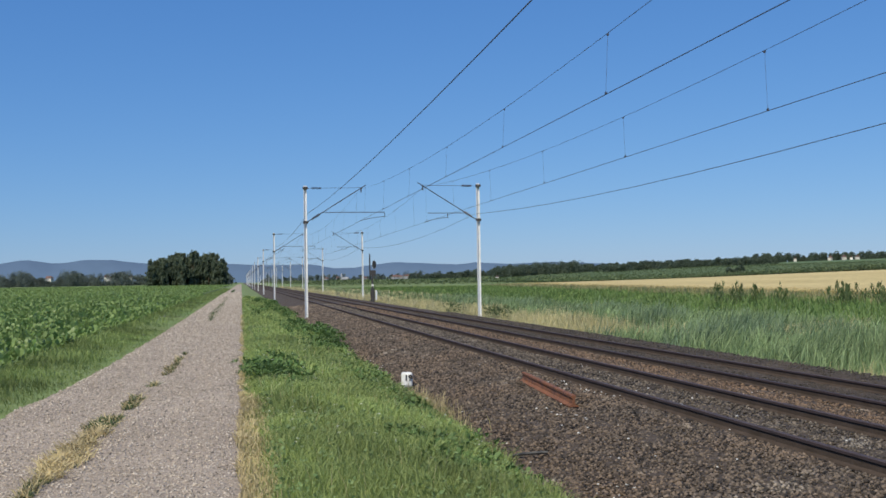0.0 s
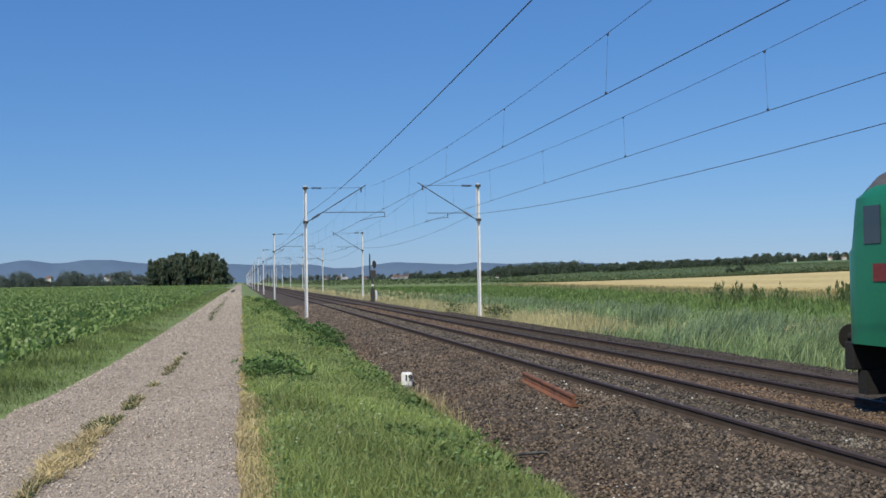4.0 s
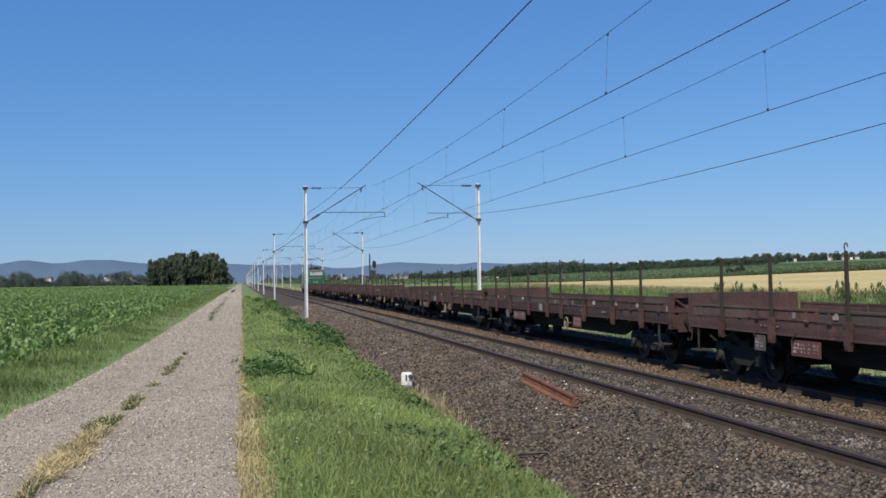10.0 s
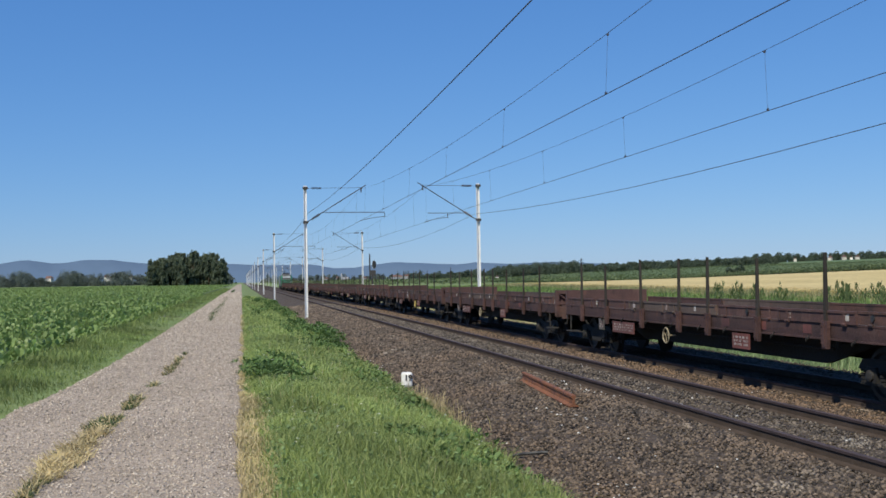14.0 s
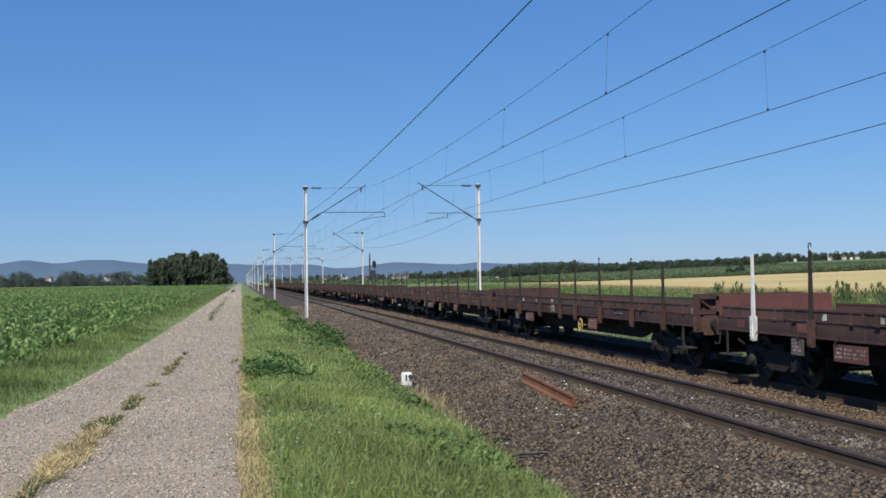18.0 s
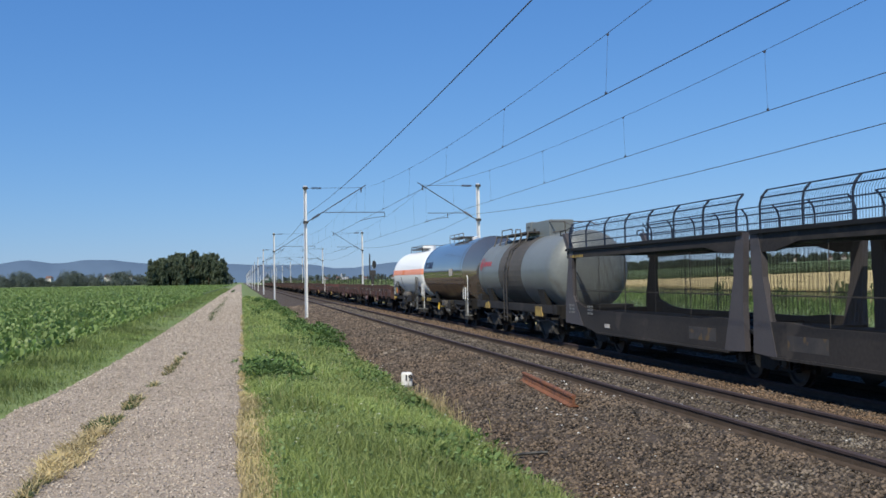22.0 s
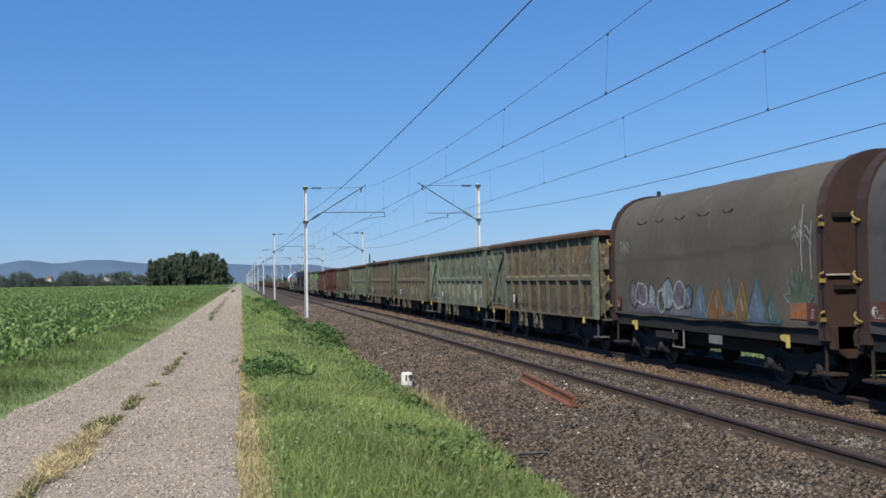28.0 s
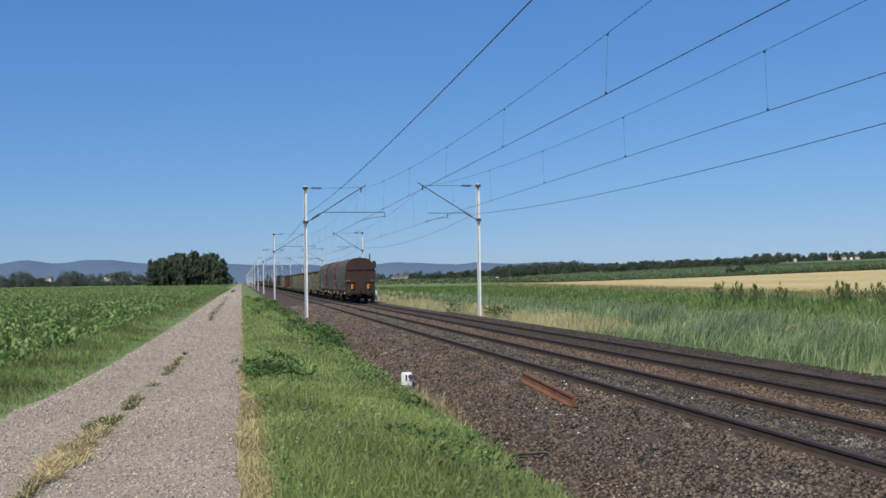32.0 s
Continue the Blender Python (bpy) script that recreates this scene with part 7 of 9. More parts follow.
def top_walk(t, r, zc, y0, y1, mat="galv"):
    z = zc + r
    part("walkway", boxes((-0.55, -0.1, y0, y1, z + 0.10, z + 0.14)), M["dark_steel"], t)
    bm = B()
    n = max(2, int((y1 - y0) / 0.9))
    for k in range(n + 1):
        y = y0 + (y1 - y0) * k / n
        tube(bm, (-0.62, y, z - 0.1), (-0.62, y, z + 0.30), 0.018, 6)
    for zz in (0.16, 0.30):
        tube(bm, (-0.62, y0, z + zz), (-0.62, y1, z + zz), 0.018, 6)
    part("top_railing", bm, M[mat], t, "steel top railing")


def end_rail(t, y, x=-1.2, mat="tube"):
    bm = B()
    for k in (0, 0.55):
        pts = [(x, y + k, 0.55 if k == 0 else 1.2), (x, y + k, 2.1)] + [(x, y + k + 0.2 - 0.2 * math.cos(a), 2.1 + 0.2 * math.sin(a)) for a in np.linspace(0.3, math.pi, 6)] + [(x, y + k + 0.4, 1.25)]
        poly_tube(bm, pts, 0.017)
    part("end_handrail", bm, M[mat], t, "bent tube handrail")
    part("foot_step", boxes((x - 0.06, x + 0.2, y, y + 0.4, 0.5, 0.54), (x - 0.02, x + 0.02, y, y + 0.04, 0.5, 1.2), (x - 0.02, x + 0.02, y + 0.36, y + 0.4, 0.5, 1.2)), M["tube"], t)


def tank_ladder(t, y, r, zc):
    bm = B()
    for d in (-0.22, 0.22):
        poly_tube(bm, [(-1.42, y + d, 0.55), (-r - 0.08, y + d, zc), (-r * 0.85, y + d, zc + r * 0.62), (-r * 0.45, y + d, zc + r * 0.95)], 0.025)
    for k in range(9):
        z = 0.7 + k * 0.32
        x = -1.42 + (1.42 - r - 0.08) * min(1, (z - 0.55) / (zc - 0.55)) if z < zc else -math.sqrt(max(0.05, (r + 0.08) ** 2 - (z - zc) ** 2))
        tube(bm, (x, y - 0.22, z), (x, y + 0.22, z), 0.016, 5)
    part("ladder", bm, M["dark_steel"], t)


def hazard(t, y0, y1, z0, z1, x=-1.32):
    p = part("hazard_board", boxes((x, x + 0.015, y0, y1, z0, z1)), M["yellow"], t, "yellow board with black stripes")
    n = 5
    w = (y1 - y0) / n
    for k in range(n):
        bm = B()
        a = y0 + k * w
        v = [bm.verts.new((x - 0.004, y, z)) for y, z in ((a, z0), (a + w * 0.5, z0), (a + w, z1), (a + w * 0.5, z1))]
        bm.faces.new(v)
        part("stripe", bm, M["black"], p)


def white_tank():
    t = thing("tank_wagon", "white tank wagon with an orange belt line", "tank wagon", "the train")
    half, r, zc = 5.95, 1.41, 2.46
    tank_frame(t, half, False, 1)
    b = barrel(t, half - 0.42, r, zc, "tank_white", "clean white barrel")
    for s in (0, math.pi):
        a0, a1 = (-0.02, 0.20)
        part("belt", shell_band(r, zc, a0 if s == 0 else math.pi - a1, a1 if s == 0 else math.pi - a0, -half + 0.6, half - 0.6), M["salmon"], b, "orange belt line with sun glare lightening its colour")
        dome = B()
        prof = [(half - 0.6, r), (half - 0.42, r * 0.975), (half - 0.22, r * 0.85), (half - 0.09, r * 0.63)]
        for e in (1, -1):
            va = [[dome.verts.new((-(rr + 0.012) * math.cos(a) * (1 if s == 0 else -1), e * (yy + 0.012), zc + (rr + 0.012) * math.sin(a))) for a in (a0 * r / rr, (a0 + a1) / 2 * r / rr, a1 * r / rr)] for yy, rr in prof]
            for p, q in zip(va, va[1:]):
                for j in range(2):
                    dome.faces.new((p[j], p[j + 1], q[j + 1], q[j]))
        part("belt", dome, M["salmon"], b, "orange belt line with sun glare lightening its colour")
    lid = B()
    lathe(lid, [(0, 0.42), (0.34, 0.42), (0.38, 0.35)], (0, -0.2, zc + r - 0.06), 20, "z")
    part("dome_lid", lid, M["tank_white"], t)
    top_walk(t, r, zc, -1.2, 2.8, "dark_steel")
    for y in (2.9, -1.4):
        hoop = poly_tube(B(), [(-0.62, y, zc + r - 0.05), (-0.62, y, zc + r + 0.30), (0.62, y, zc + r + 0.30), (0.62, y, zc + r - 0.05)], 0.018)
        part("rail_hoop", hoop, M["dark_steel"], t)
    p = part("placard_board", boxes((-1.345, -1.31, 3.74, 5.97, 1.14, 2.19), bevel=0.008), M["black"], t, "black placard board")

    def placard(name, mat, label, *corners):
        bm = B()
        bm.faces.new([bm.verts.new((-1.35, y, z)) for y, z in corners])
        part(name, bm, M[mat], p, label)

    for y, z, w, h, mat in ((5.28, 1.95, 0.13, 0.17, "white"), (4.95, 1.97, 0.13, 0.18, "white"), (4.70, 1.49, 0.17, 0.22, "yellow")):
        placard("diamond", mat, "diamond-shaped placard", (y + w, z), (y, z + h), (y - w, z), (y, z - h))
    placard("triangle", "plate", "pale warning triangle", (4.08, 1.76), (3.93, 1.98), (3.80, 1.76))
    placard("orange_plate", "orange", "orange plate", (4.46, 1.32), (4.46, 1.64), (4.06, 1.64), (4.06, 1.32))
    placard("pale_plate", "tube", "pale grey plate", (4.78, 1.84), (4.78, 2.10), (4.13, 2.10), (4.13, 1.84))
    bars(p, -1.35, 5.50, 5.90, 1.92, 2.12, 3, mat="white", seed=4)
    bars(p, -1.35, 5.74, 5.92, 1.58, 1.84, 3, mat="plate", seed=5)
    bars(p, -1.35, 5.46, 5.60, 1.72, 1.84, 2, mat="white", seed=6)
    bars(p, -1.35, 5.12, 5.56, 1.20, 1.64, 5, mat="white", seed=7)
    part("rope_hook", prism(B(), [(5.6, 1.08), (4.7, 1.06), (4.7, 1.02), (5.1, 1.0), (5.12, 0.94), (5.3, 1.0), (5.45, 0.88), (5.55, 0.9), (5.5, 1.02)], -1.36, -1.32, axis="x"), M["yellow"], t, "yellow rope hook")
    part("belt_patch", shell_band(r, zc, -0.02, 0.20, 0.70, 1.49, 0.012), M["orange"], b, "darker orange patch on the belt")
    part("drip_stain", shell_band(r, zc, -0.62, -0.10, 2.05, 2.20, 0.012), M["tank_dirt"], b, "dark drip stain")
    part("valve_box", boxes((-1.25, -0.4, -0.9, 0.6, 0.85, 1.2)), M["under"], t)
    cyl = lathe(B(), [(0.0, 0.05), (0.03, 0.14), (0.12, 0.20), (1.33, 0.20), (1.42, 0.14), (1.45, 0.05)], (-1.12, 0.65, 1.22), 18)
    part("air_tank", cyl, M["tube_dull"], t, "dusty grey air tank")
    end_rail(t, -4.7, x=-1.48, mat="dark_steel")
    end_rail(t, -5.75, x=-1.3, mat="galv")
    hazard(t, -5.75, -4.95, 0.98, 1.18)
    return t


def steel_tank():
    t = thing("tank_wagon", "polished stainless steel tank wagon mirroring the fields", "tank wagon", "the train")
    half, r, zc = 5.55, 1.55, 2.52
    tank_frame(t, half, False, 2)
    b = barrel(t, half - 0.5, r, zc, "tank_steel", "polished mirror-like barrel", True)
    for y in (-half + 0.9, half - 0.9):
        ring = B()
        lathe(ring, [(-0.03, r + 0.01), (0.03, r + 0.01)], (0, y, zc), 48)
        part("seam", ring, M["tank_steel"], b)
    # lower barrel darkened by colour, as if mirroring the dark ground
    part("grime", shell_band(r, zc, -1.3, -0.42, -half + 0.7, half - 0.7, 0.004, 16), M["tank_mirrored_ground"], b, "dark reflection of the ground painted on the lower barrel")
    top_walk(t, r, zc, -1.2, 2.2, "tube")
    lid = B()
    lathe(lid, [(0, 0.36), (0.16, 0.36), (0.2, 0.28)], (0, -0.3, zc + r - 0.04), 20, "z")
    part("dome_lid", lid, M["galv"], t)
    hw = common("hand_wheel", "hand_wheel_yellow", handwheel_bm, M["yellow"], t, pose(-1.38, 1.52, 0.78), "yellow brake hand wheel")
    hazard(t, 4.3, 5.5, 0.98, 1.16)
    part("emblem", shell_band(r, zc, 0.12, 0.34, 4.15, 4.6, 0.008), M["navy"], t, "dark blue emblem block")
    for y in (3.72, 3.2, 2.68):
        part("emblem", shell_band(r, zc, 0.12, 0.34, y - 0.18, y + 0.18, 0.008), M["navy"], t, "dark blue emblem bar")
    part("paper_plate", boxes((-r - 0.02, -r - 0.01, -2.9, -2.15, 2.30, 2.62)), M["plate"], t, "pale plate")
    end_rail(t, -5.35, x=-1.35, mat="galv")
    return t


def grey_tank():
    t = thing("tank_wagon", "dull grey tank wagon with a dirty brown middle", "tank wagon", "the train")
    half, r, zc = 5.9, 1.36, 2.36
    tank_frame(t, half, True, 3)
    b = barrel(t, half - 0.55, r, zc, "tank_grey", "dull grey barrel")
    part("dirt_band", shell_band(r, zc, -1.2, math.pi + 1.2, -1.7, 1.7, 0.005, 40), M["tank_dirt"], b, "brown spill stain")
    lid = part("lid_box", boxes((-0.45, 0.45, -2.35, 0.75, zc + r - 0.1, 4.22), (-0.47, 0.47, 0.0, 0.78, zc + r, 4.26), bevel=0.03), M["tank_grey"], t, "grey box over the manhole")
    part("lid_latch", boxes((-0.49, -0.44, -0.5, -0.36, 3.86, 3.98), (-0.49, -0.44, 0.2, 0.5, 4.05, 4.1)), M["dark_steel"], lid)
    walk_way = part("walkway", boxes((-0.85, -0.30, -1.1, 3.9, 3.80, 3.86)), M["dark_steel"], t, "dark walkway grating")
    for y in (-1.0, -0.1, 0.8, 2.0, 3.0, 3.85):
        part("bracket", poly_tube(B(), [(-0.86, y, 3.86), (-0.90, y, 3.66), (-0.98, y, 3.46)], 0.03, 6), M["tube_dull"], walk_way)
    for pts in ([(-0.62, 2.3, 3.84), (-0.62, 2.3, 4.10), (-0.62, 3.95, 4.10), (-0.62, 3.95, 3.84)], [(-0.62, 1.0, 3.84), (-0.62, 1.05, 4.02), (-0.62, 1.7, 4.05), (-0.62, 1.75, 3.84)],
                [(-0.45, -2.35, 4.14), (-0.45, -4.2, 4.04), (-0.45, -5.0, 3.86), (-0.45, -4.4, 3.74), (-0.45, -2.7, 3.74)], [(-0.45, -4.2, 4.04), (-0.45, -4.2, 3.72)], [(0.45, -2.35, 4.14), (0.45, -4.2, 4.04), (0.45, -5.0, 3.86)]):
        part("top_railing", poly_tube(B(), pts, 0.022, 6), M["tube_dull"], t, "steel top railing")
    tank_ladder(t, 0.35, r, zc)
    ring = B()
    for rho0, rho1 in ((0.21, 0.27), (0.0, 0.13)):
        rows = [[ring.verts.new((-(r + 0.008) * math.cos(0.28 + rho * math.sin(u) / r), 4.75 + rho * math.cos(u), zc + (r + 0.008) * math.sin(0.28 + rho * math.sin(u) / r))) for rho in (max(rho0, 0.02), rho1)] for u in np.linspace(0, 2 * math.pi, 24, endpoint=False)]
        for p, q in zip(rows, rows[1:] + rows[:1]):
            ring.faces.new((p[0], p[1], q[1], q[0]))
    part("emblem", ring, M["faded_red"], t, "round red emblem")
    for k in range(5):
        part("emblem_bar", shell_band(r, zc, 0.21, 0.35, 4.14 - 0.27 * k, 4.34 - 0.27 * k, 0.008), M["faded_red"], t, "faded red letter bar")
    part("side_plate", boxes((-1.33, -1.31, -5.5, 5.6, 0.98, 1.25)), M["car_grey"], t)
    part("yellow_bracket", prism(B(), [(3.3, 0.95), (4.1, 0.95), (4.0, 1.15), (3.5, 1.22)], -1.36, -1.33, axis="x"), M["dull_yellow"], t, "dull yellow bracket")
    part("yellow_bracket", prism(B(), [(-4.4, 0.85), (-3.5, 0.85), (-3.5, 1.18), (-4.2, 1.18)], -1.36, -1.33, axis="x"), M["dull_yellow"], t, "dull yellow bracket")
    part("end_step", boxes((-1.3, -0.7, 4.9, 5.6, 1.25, 1.5)), M["under"], t)
    return t


# ---- car carrier ----
def car_carrier():
    t = thing("car_carrier_wagon", "dark grey two-deck car carrier wagon with top railings, empty", "car carrier", "the train")
    half = 12.0
    underside(t, half, 0)
    for s in (-1, 1):
        x = s * 1.36
        a, b = min(x, x - 0.1 * s), max(x, x - 0.1 * s)
        for e in (1, -1):
            # the side girder of each half, cut away at its outer end and swept up into the posts
            g = [(0.35, 1.24), (0.35, 0.62), (0.9, 0.56), (9.2, 0.56), (10.3, 0.70), (half, 0.78), (half, 1.3), (11.0, 1.42), (10.2, 1.26), (9.3, 1.20), (2.4, 1.20), (1.6, 1.26)]
            part("lower_side", prism(B(), [(e * y, z) for y, z in g], a, b, axis="x"), M["car_grey"], t)
            part("sill_flange", boxes((a - 0.03 if s < 0 else a, b if s < 0 else b + 0.03, min(e * 0.9, e * 9.2), max(e * 0.9, e * 9.2), 0.55, 0.60)), M["car_grey"], t)
            g = [(0.2, 3.0), (half - 0.1, 3.0), (half - 0.1, 2.72), (half - 1.2, 2.74), (2.0, 2.76), (1.1, 2.60), (0.2, 2.58)]
            part("upper_beam", prism(B(), [(e * y, z) for y, z in g], a, b, axis="x"), M["car_grey"], t)
            part("beam_lip", boxes((a - 0.06 if s < 0 else a, b if s < 0 else b + 0.06, min(e * 0.2, e * (half - 0.1)), max(e * 0.2, e * (half - 0.1)), 2.95, 3.03)), M["car_dark"], t)
            mid = [(0.18, 0.62), (1.1, 0.58), (0.86, 1.3), (0.62, 2.1), (0.60, 2.5), (0.42, 3.0), (0.12, 3.0), (0.16, 2.4), (0.22, 1.6)]
            part("post", prism(B(), [(e * y, z) for y, z in mid], a - 0.012, b + 0.012, axis="x"), M["car_post"], t, "grey tapered post")
            end = [(half - 1.6, 0.72), (half + 0.1, 0.76), (half + 0.05, 1.5), (half - 0.35, 3.0), (half - 0.75, 3.0), (half - 0.62, 2.4), (half - 0.68, 1.6), (half - 1.0, 1.3)]
            part("post", prism(B(), [(e * y, z) for y, z in end], a - 0.012, b + 0.012, axis="x"), M["car_post"] if s < 0 else M["car_dark"], t)
            y0, y1 = e * 0.5, e * (half - 0.3)
            rail = B()
            n = 7
            for k in range(n + 1):
                y = y0 + (y1 - y0) * k / n
                poly_tube(rail, [(x * 0.98, y, 2.98), (x * 0.98, y, 3.50), (x * 0.95, y, 3.66), (x * 0.86, y, 3.80)], 0.026, 5)
            for xx, z in ((0.98, 3.20), (0.98, 3.42), (0.955, 3.64), (0.86, 3.80)):
                tube(rail, (x * xx, y0, z), (x * xx, y1, z), 0.015, 5)
            part("top_railing", rail, M["car_rail"], t, "curved steel top railing")
            net = B()
            for k in range(130):
                y = y0 + (y1 - y0) * (k + 0.5) / 130
                poly_tube(net, [(x * 0.985, y, 3.0), (x * 0.985, y, 3.52), (x * 0.9, y, 3.74)], 0.0042, 3)
            part("railing_mesh", net, M["car_rail"], t)
            low = B()
            for z in (1.75,):
                tube(low, (x * 0.96, e * 0.8, z), (x * 0.96, e * (half - 0.8), z), 0.014, 5)
            for k in range(1, 5):
                y = e * (0.8 + (half - 1.6) * k / 5)
                tube(low, (x * 0.96, y, 1.0), (x * 0.96, y, 2.76), 0.010 if k != 3 else 0.016, 5)
            part("lower_cable", low, M["dark_steel"], t)
            net = B()
            for k in range(280):
                y = e * (0.8 + (half - 1.5) * (k + 0.5) / 280)
                tube(net, (x * 0.97, y, 1.15), (x * 0.97, y, 2.76), 0.0032, 3, cap=False)
            part("side_screen", net, M["car_dark"], t, "dark wire screen along the lower deck")
            part("worn_marks", boxes((a - 0.004 if s < 0 else b, a if s < 0 else b + 0.004, min(e * 1.5, e * 2.9), max(e * 1.5, e * 2.9), 0.74, 1.02)), M["car_worn"], t, "worn patch on the girder")
    # solid dark boxes added to keep the underside black against sunlit grass
    part("well_frame", boxes((-1.0, 1.0, -8.4, -2.0, 0.40, 0.60), (-1.0, 1.0, 2.0, 8.4, 0.40, 0.60)), M["under"], t)
    part("lower_deck", boxes((-1.26, 1.26, -half, half, 0.98, 1.05)), M["car_dark"], t)
    part("upper_deck", boxes((-1.26, 1.26, -half + 0.2, -0.2, 2.80, 2.86), (-1.26, 1.26, 0.2, half - 0.2, 2.80, 2.86)), M["car_dark"], t)
    for y in (-half + 2.2, 0.0, half - 2.2):
        bogie(t, y)
    for s in (1, -1):
        for x in (-1.28, 1.28):
            flap = part("end_flap", prism(B(), [(s * (half - 0.42), 2.95), (s * (half - 0.12), 2.95), (s * (half + 0.42), 3.50), (s * (half + 0.14), 3.52)], x - 0.07, x + 0.07, axis="x"), M["car_post"], t, "leaning end flap")
            part("hand_loop", poly_tube(B(), [(x, s * (half + 0.20), 3.48), (x, s * (half + 0.28), 3.62), (x, s * (half + 0.78), 3.60), (x, s * (half + 0.80), 3.48), (x, s * (half + 0.3), 3.44)], 0.022, 6), M["car_dark"], flap)
            rail = poly_tube(B(), [(x * 1.03, s * (half - 0.35), 3.0), (x * 1.03, s * (half - 0.28), 3.4), (x * 0.9, s * (half - 0.02), 3.80)], 0.022, 5)
            for k in range(8):
                y = s * (half - 0.3)
                tube(rail, (x * 1.03, y + s * 0.03 * k, 3.0), (x * 0.95, y + s * (0.03 * k), 3.62), 0.004, 3)
            part("railing_end", rail, M["car_rail"], t)
    ends(t, half + 0.35)
    for y, z, w, m in ((-half + 1.1, 2.86, 0.3, "dull_yellow"), (-half + 0.5, 1.85, 0.42, "plate"), (-half + 0.4, 2.66, 0.3, "plate"), (-9.6, 0.72, 0.4, "plate"), (8.3, 0.8, 0.4, "plate")):
        p = part("small_plate", boxes((-1.382, -1.374, y - w / 2, y + w / 2, z - 0.05, z + 0.05)), M[m], t, "small painted plate")
    bars(t, -1.378, 10.3, 11.5, 2.72, 2.84, 1, mat="dull_yellow", seed=63)
    for k, y in enumerate((half - 0.8, 9.5)):
        bars(t, -1.38, y, y + 0.5, 1.05, 1.35, 3, mat="tube", seed=k + 60)
    return t


# ---- open high-sided wagons ----
def dished(y0, y1, z0, z1, x, bulge=0.05, top=0.05, n=6):
    """A pressed wall panel that swells outward and draws in under the rim; x is its outer edge."""
    sg = -1 if x < 0 else 1
    bm = B()
    rows = []
    for k in range(n + 1):
        u = k / n
        z = z0 + (z1 - z0) * u
        out = bulge * math.sin(math.pi * min(1, u * 1.15)) - top * max(0, (u - 0.8) / 0.2) ** 2
        row = []
        for j in range(5):
            v = j / 4
            row.append((x + sg * out * (0.35 + 0.65 * math.sin(math.pi * v)), y0 + (y1 - y0) * v, z))
        rows.append(row)
    front = [[bm.verts.new(p) for p in row] for row in rows]
    back = [[bm.verts.new((p[0] - sg * 0.06, p[1], p[2])) for p in row] for row in rows]
    for g in (front, back):
        for a, b in zip(g, g[1:]):
            for j in range(4):
                bm.faces.new((a[j], a[j + 1], b[j + 1], b[j]))
    for a, b in ((front[0], back[0]), (front[-1], back[-1])):
        for j in range(4):
            bm.faces.new((a[j], a[j + 1], b[j + 1], b[j]))
    for j in (0, 4):
        for k in range(n):
            bm.faces.new((front[k][j], front[k + 1][j], back[k + 1][j], back[k][j]))
    return bm


def rim_bm(half, s, seed):
    """The thick top rim of one side, dented by loading."""
    r = random.Random(seed)
    bm = B()
    n = 26
    rings = []
    for k in range(n + 1):
        y = -half - 0.06 + (2 * half + 0.12) * k / n
        dz, dx = r.uniform(-0.006, 0.005), r.uniform(-0.006, 0.006)
        rings.append([(s * (1.30 + dx), y, 3.34 + dz), (s * (1.50 + dx), y, 3.32 + dz), (s * (1.52 + dx), y, 3.42 + dz), (s * (1.46 + dx), y, 3.49 + dz), (s * (1.32 + dx), y, 3.49 + dz)])
    return loft(bm, rings)


def stirrup_bm():
    return poly_tube(B(), [(-1.42, -0.22, 0.98), (-1.44, -0.22, 0.48), (-1.44, 0.22, 0.48), (-1.42, 0.22, 0.98)], 0.035, 6)


def hanger_bm():
    """A notched bracket of the discharge gear, hanging below the sill."""
    bm = B()
    for y in (-0.38, 0.38):
        prism(bm, [(y - 0.15, 0.98), (y + 0.15, 0.98), (y + 0.08, 0.78), (y + 0.10, 0.50), (y - 0.11, 0.46), (y - 0.04, 0.74)], -1.43, -1.37, axis="x")
    box(bm, -1.41, -1.38, -0.28, -0.02, 0.50, 0.55)
    tube(bm, (-1.40, 0.12, 0.62), (-1.40, 0.36, 0.60), 0.06, 8)
    tube(bm, (-1.46, -0.12, 0.62), (-1.40, 0.18, 0.84), 0.03, 6)
    return bm


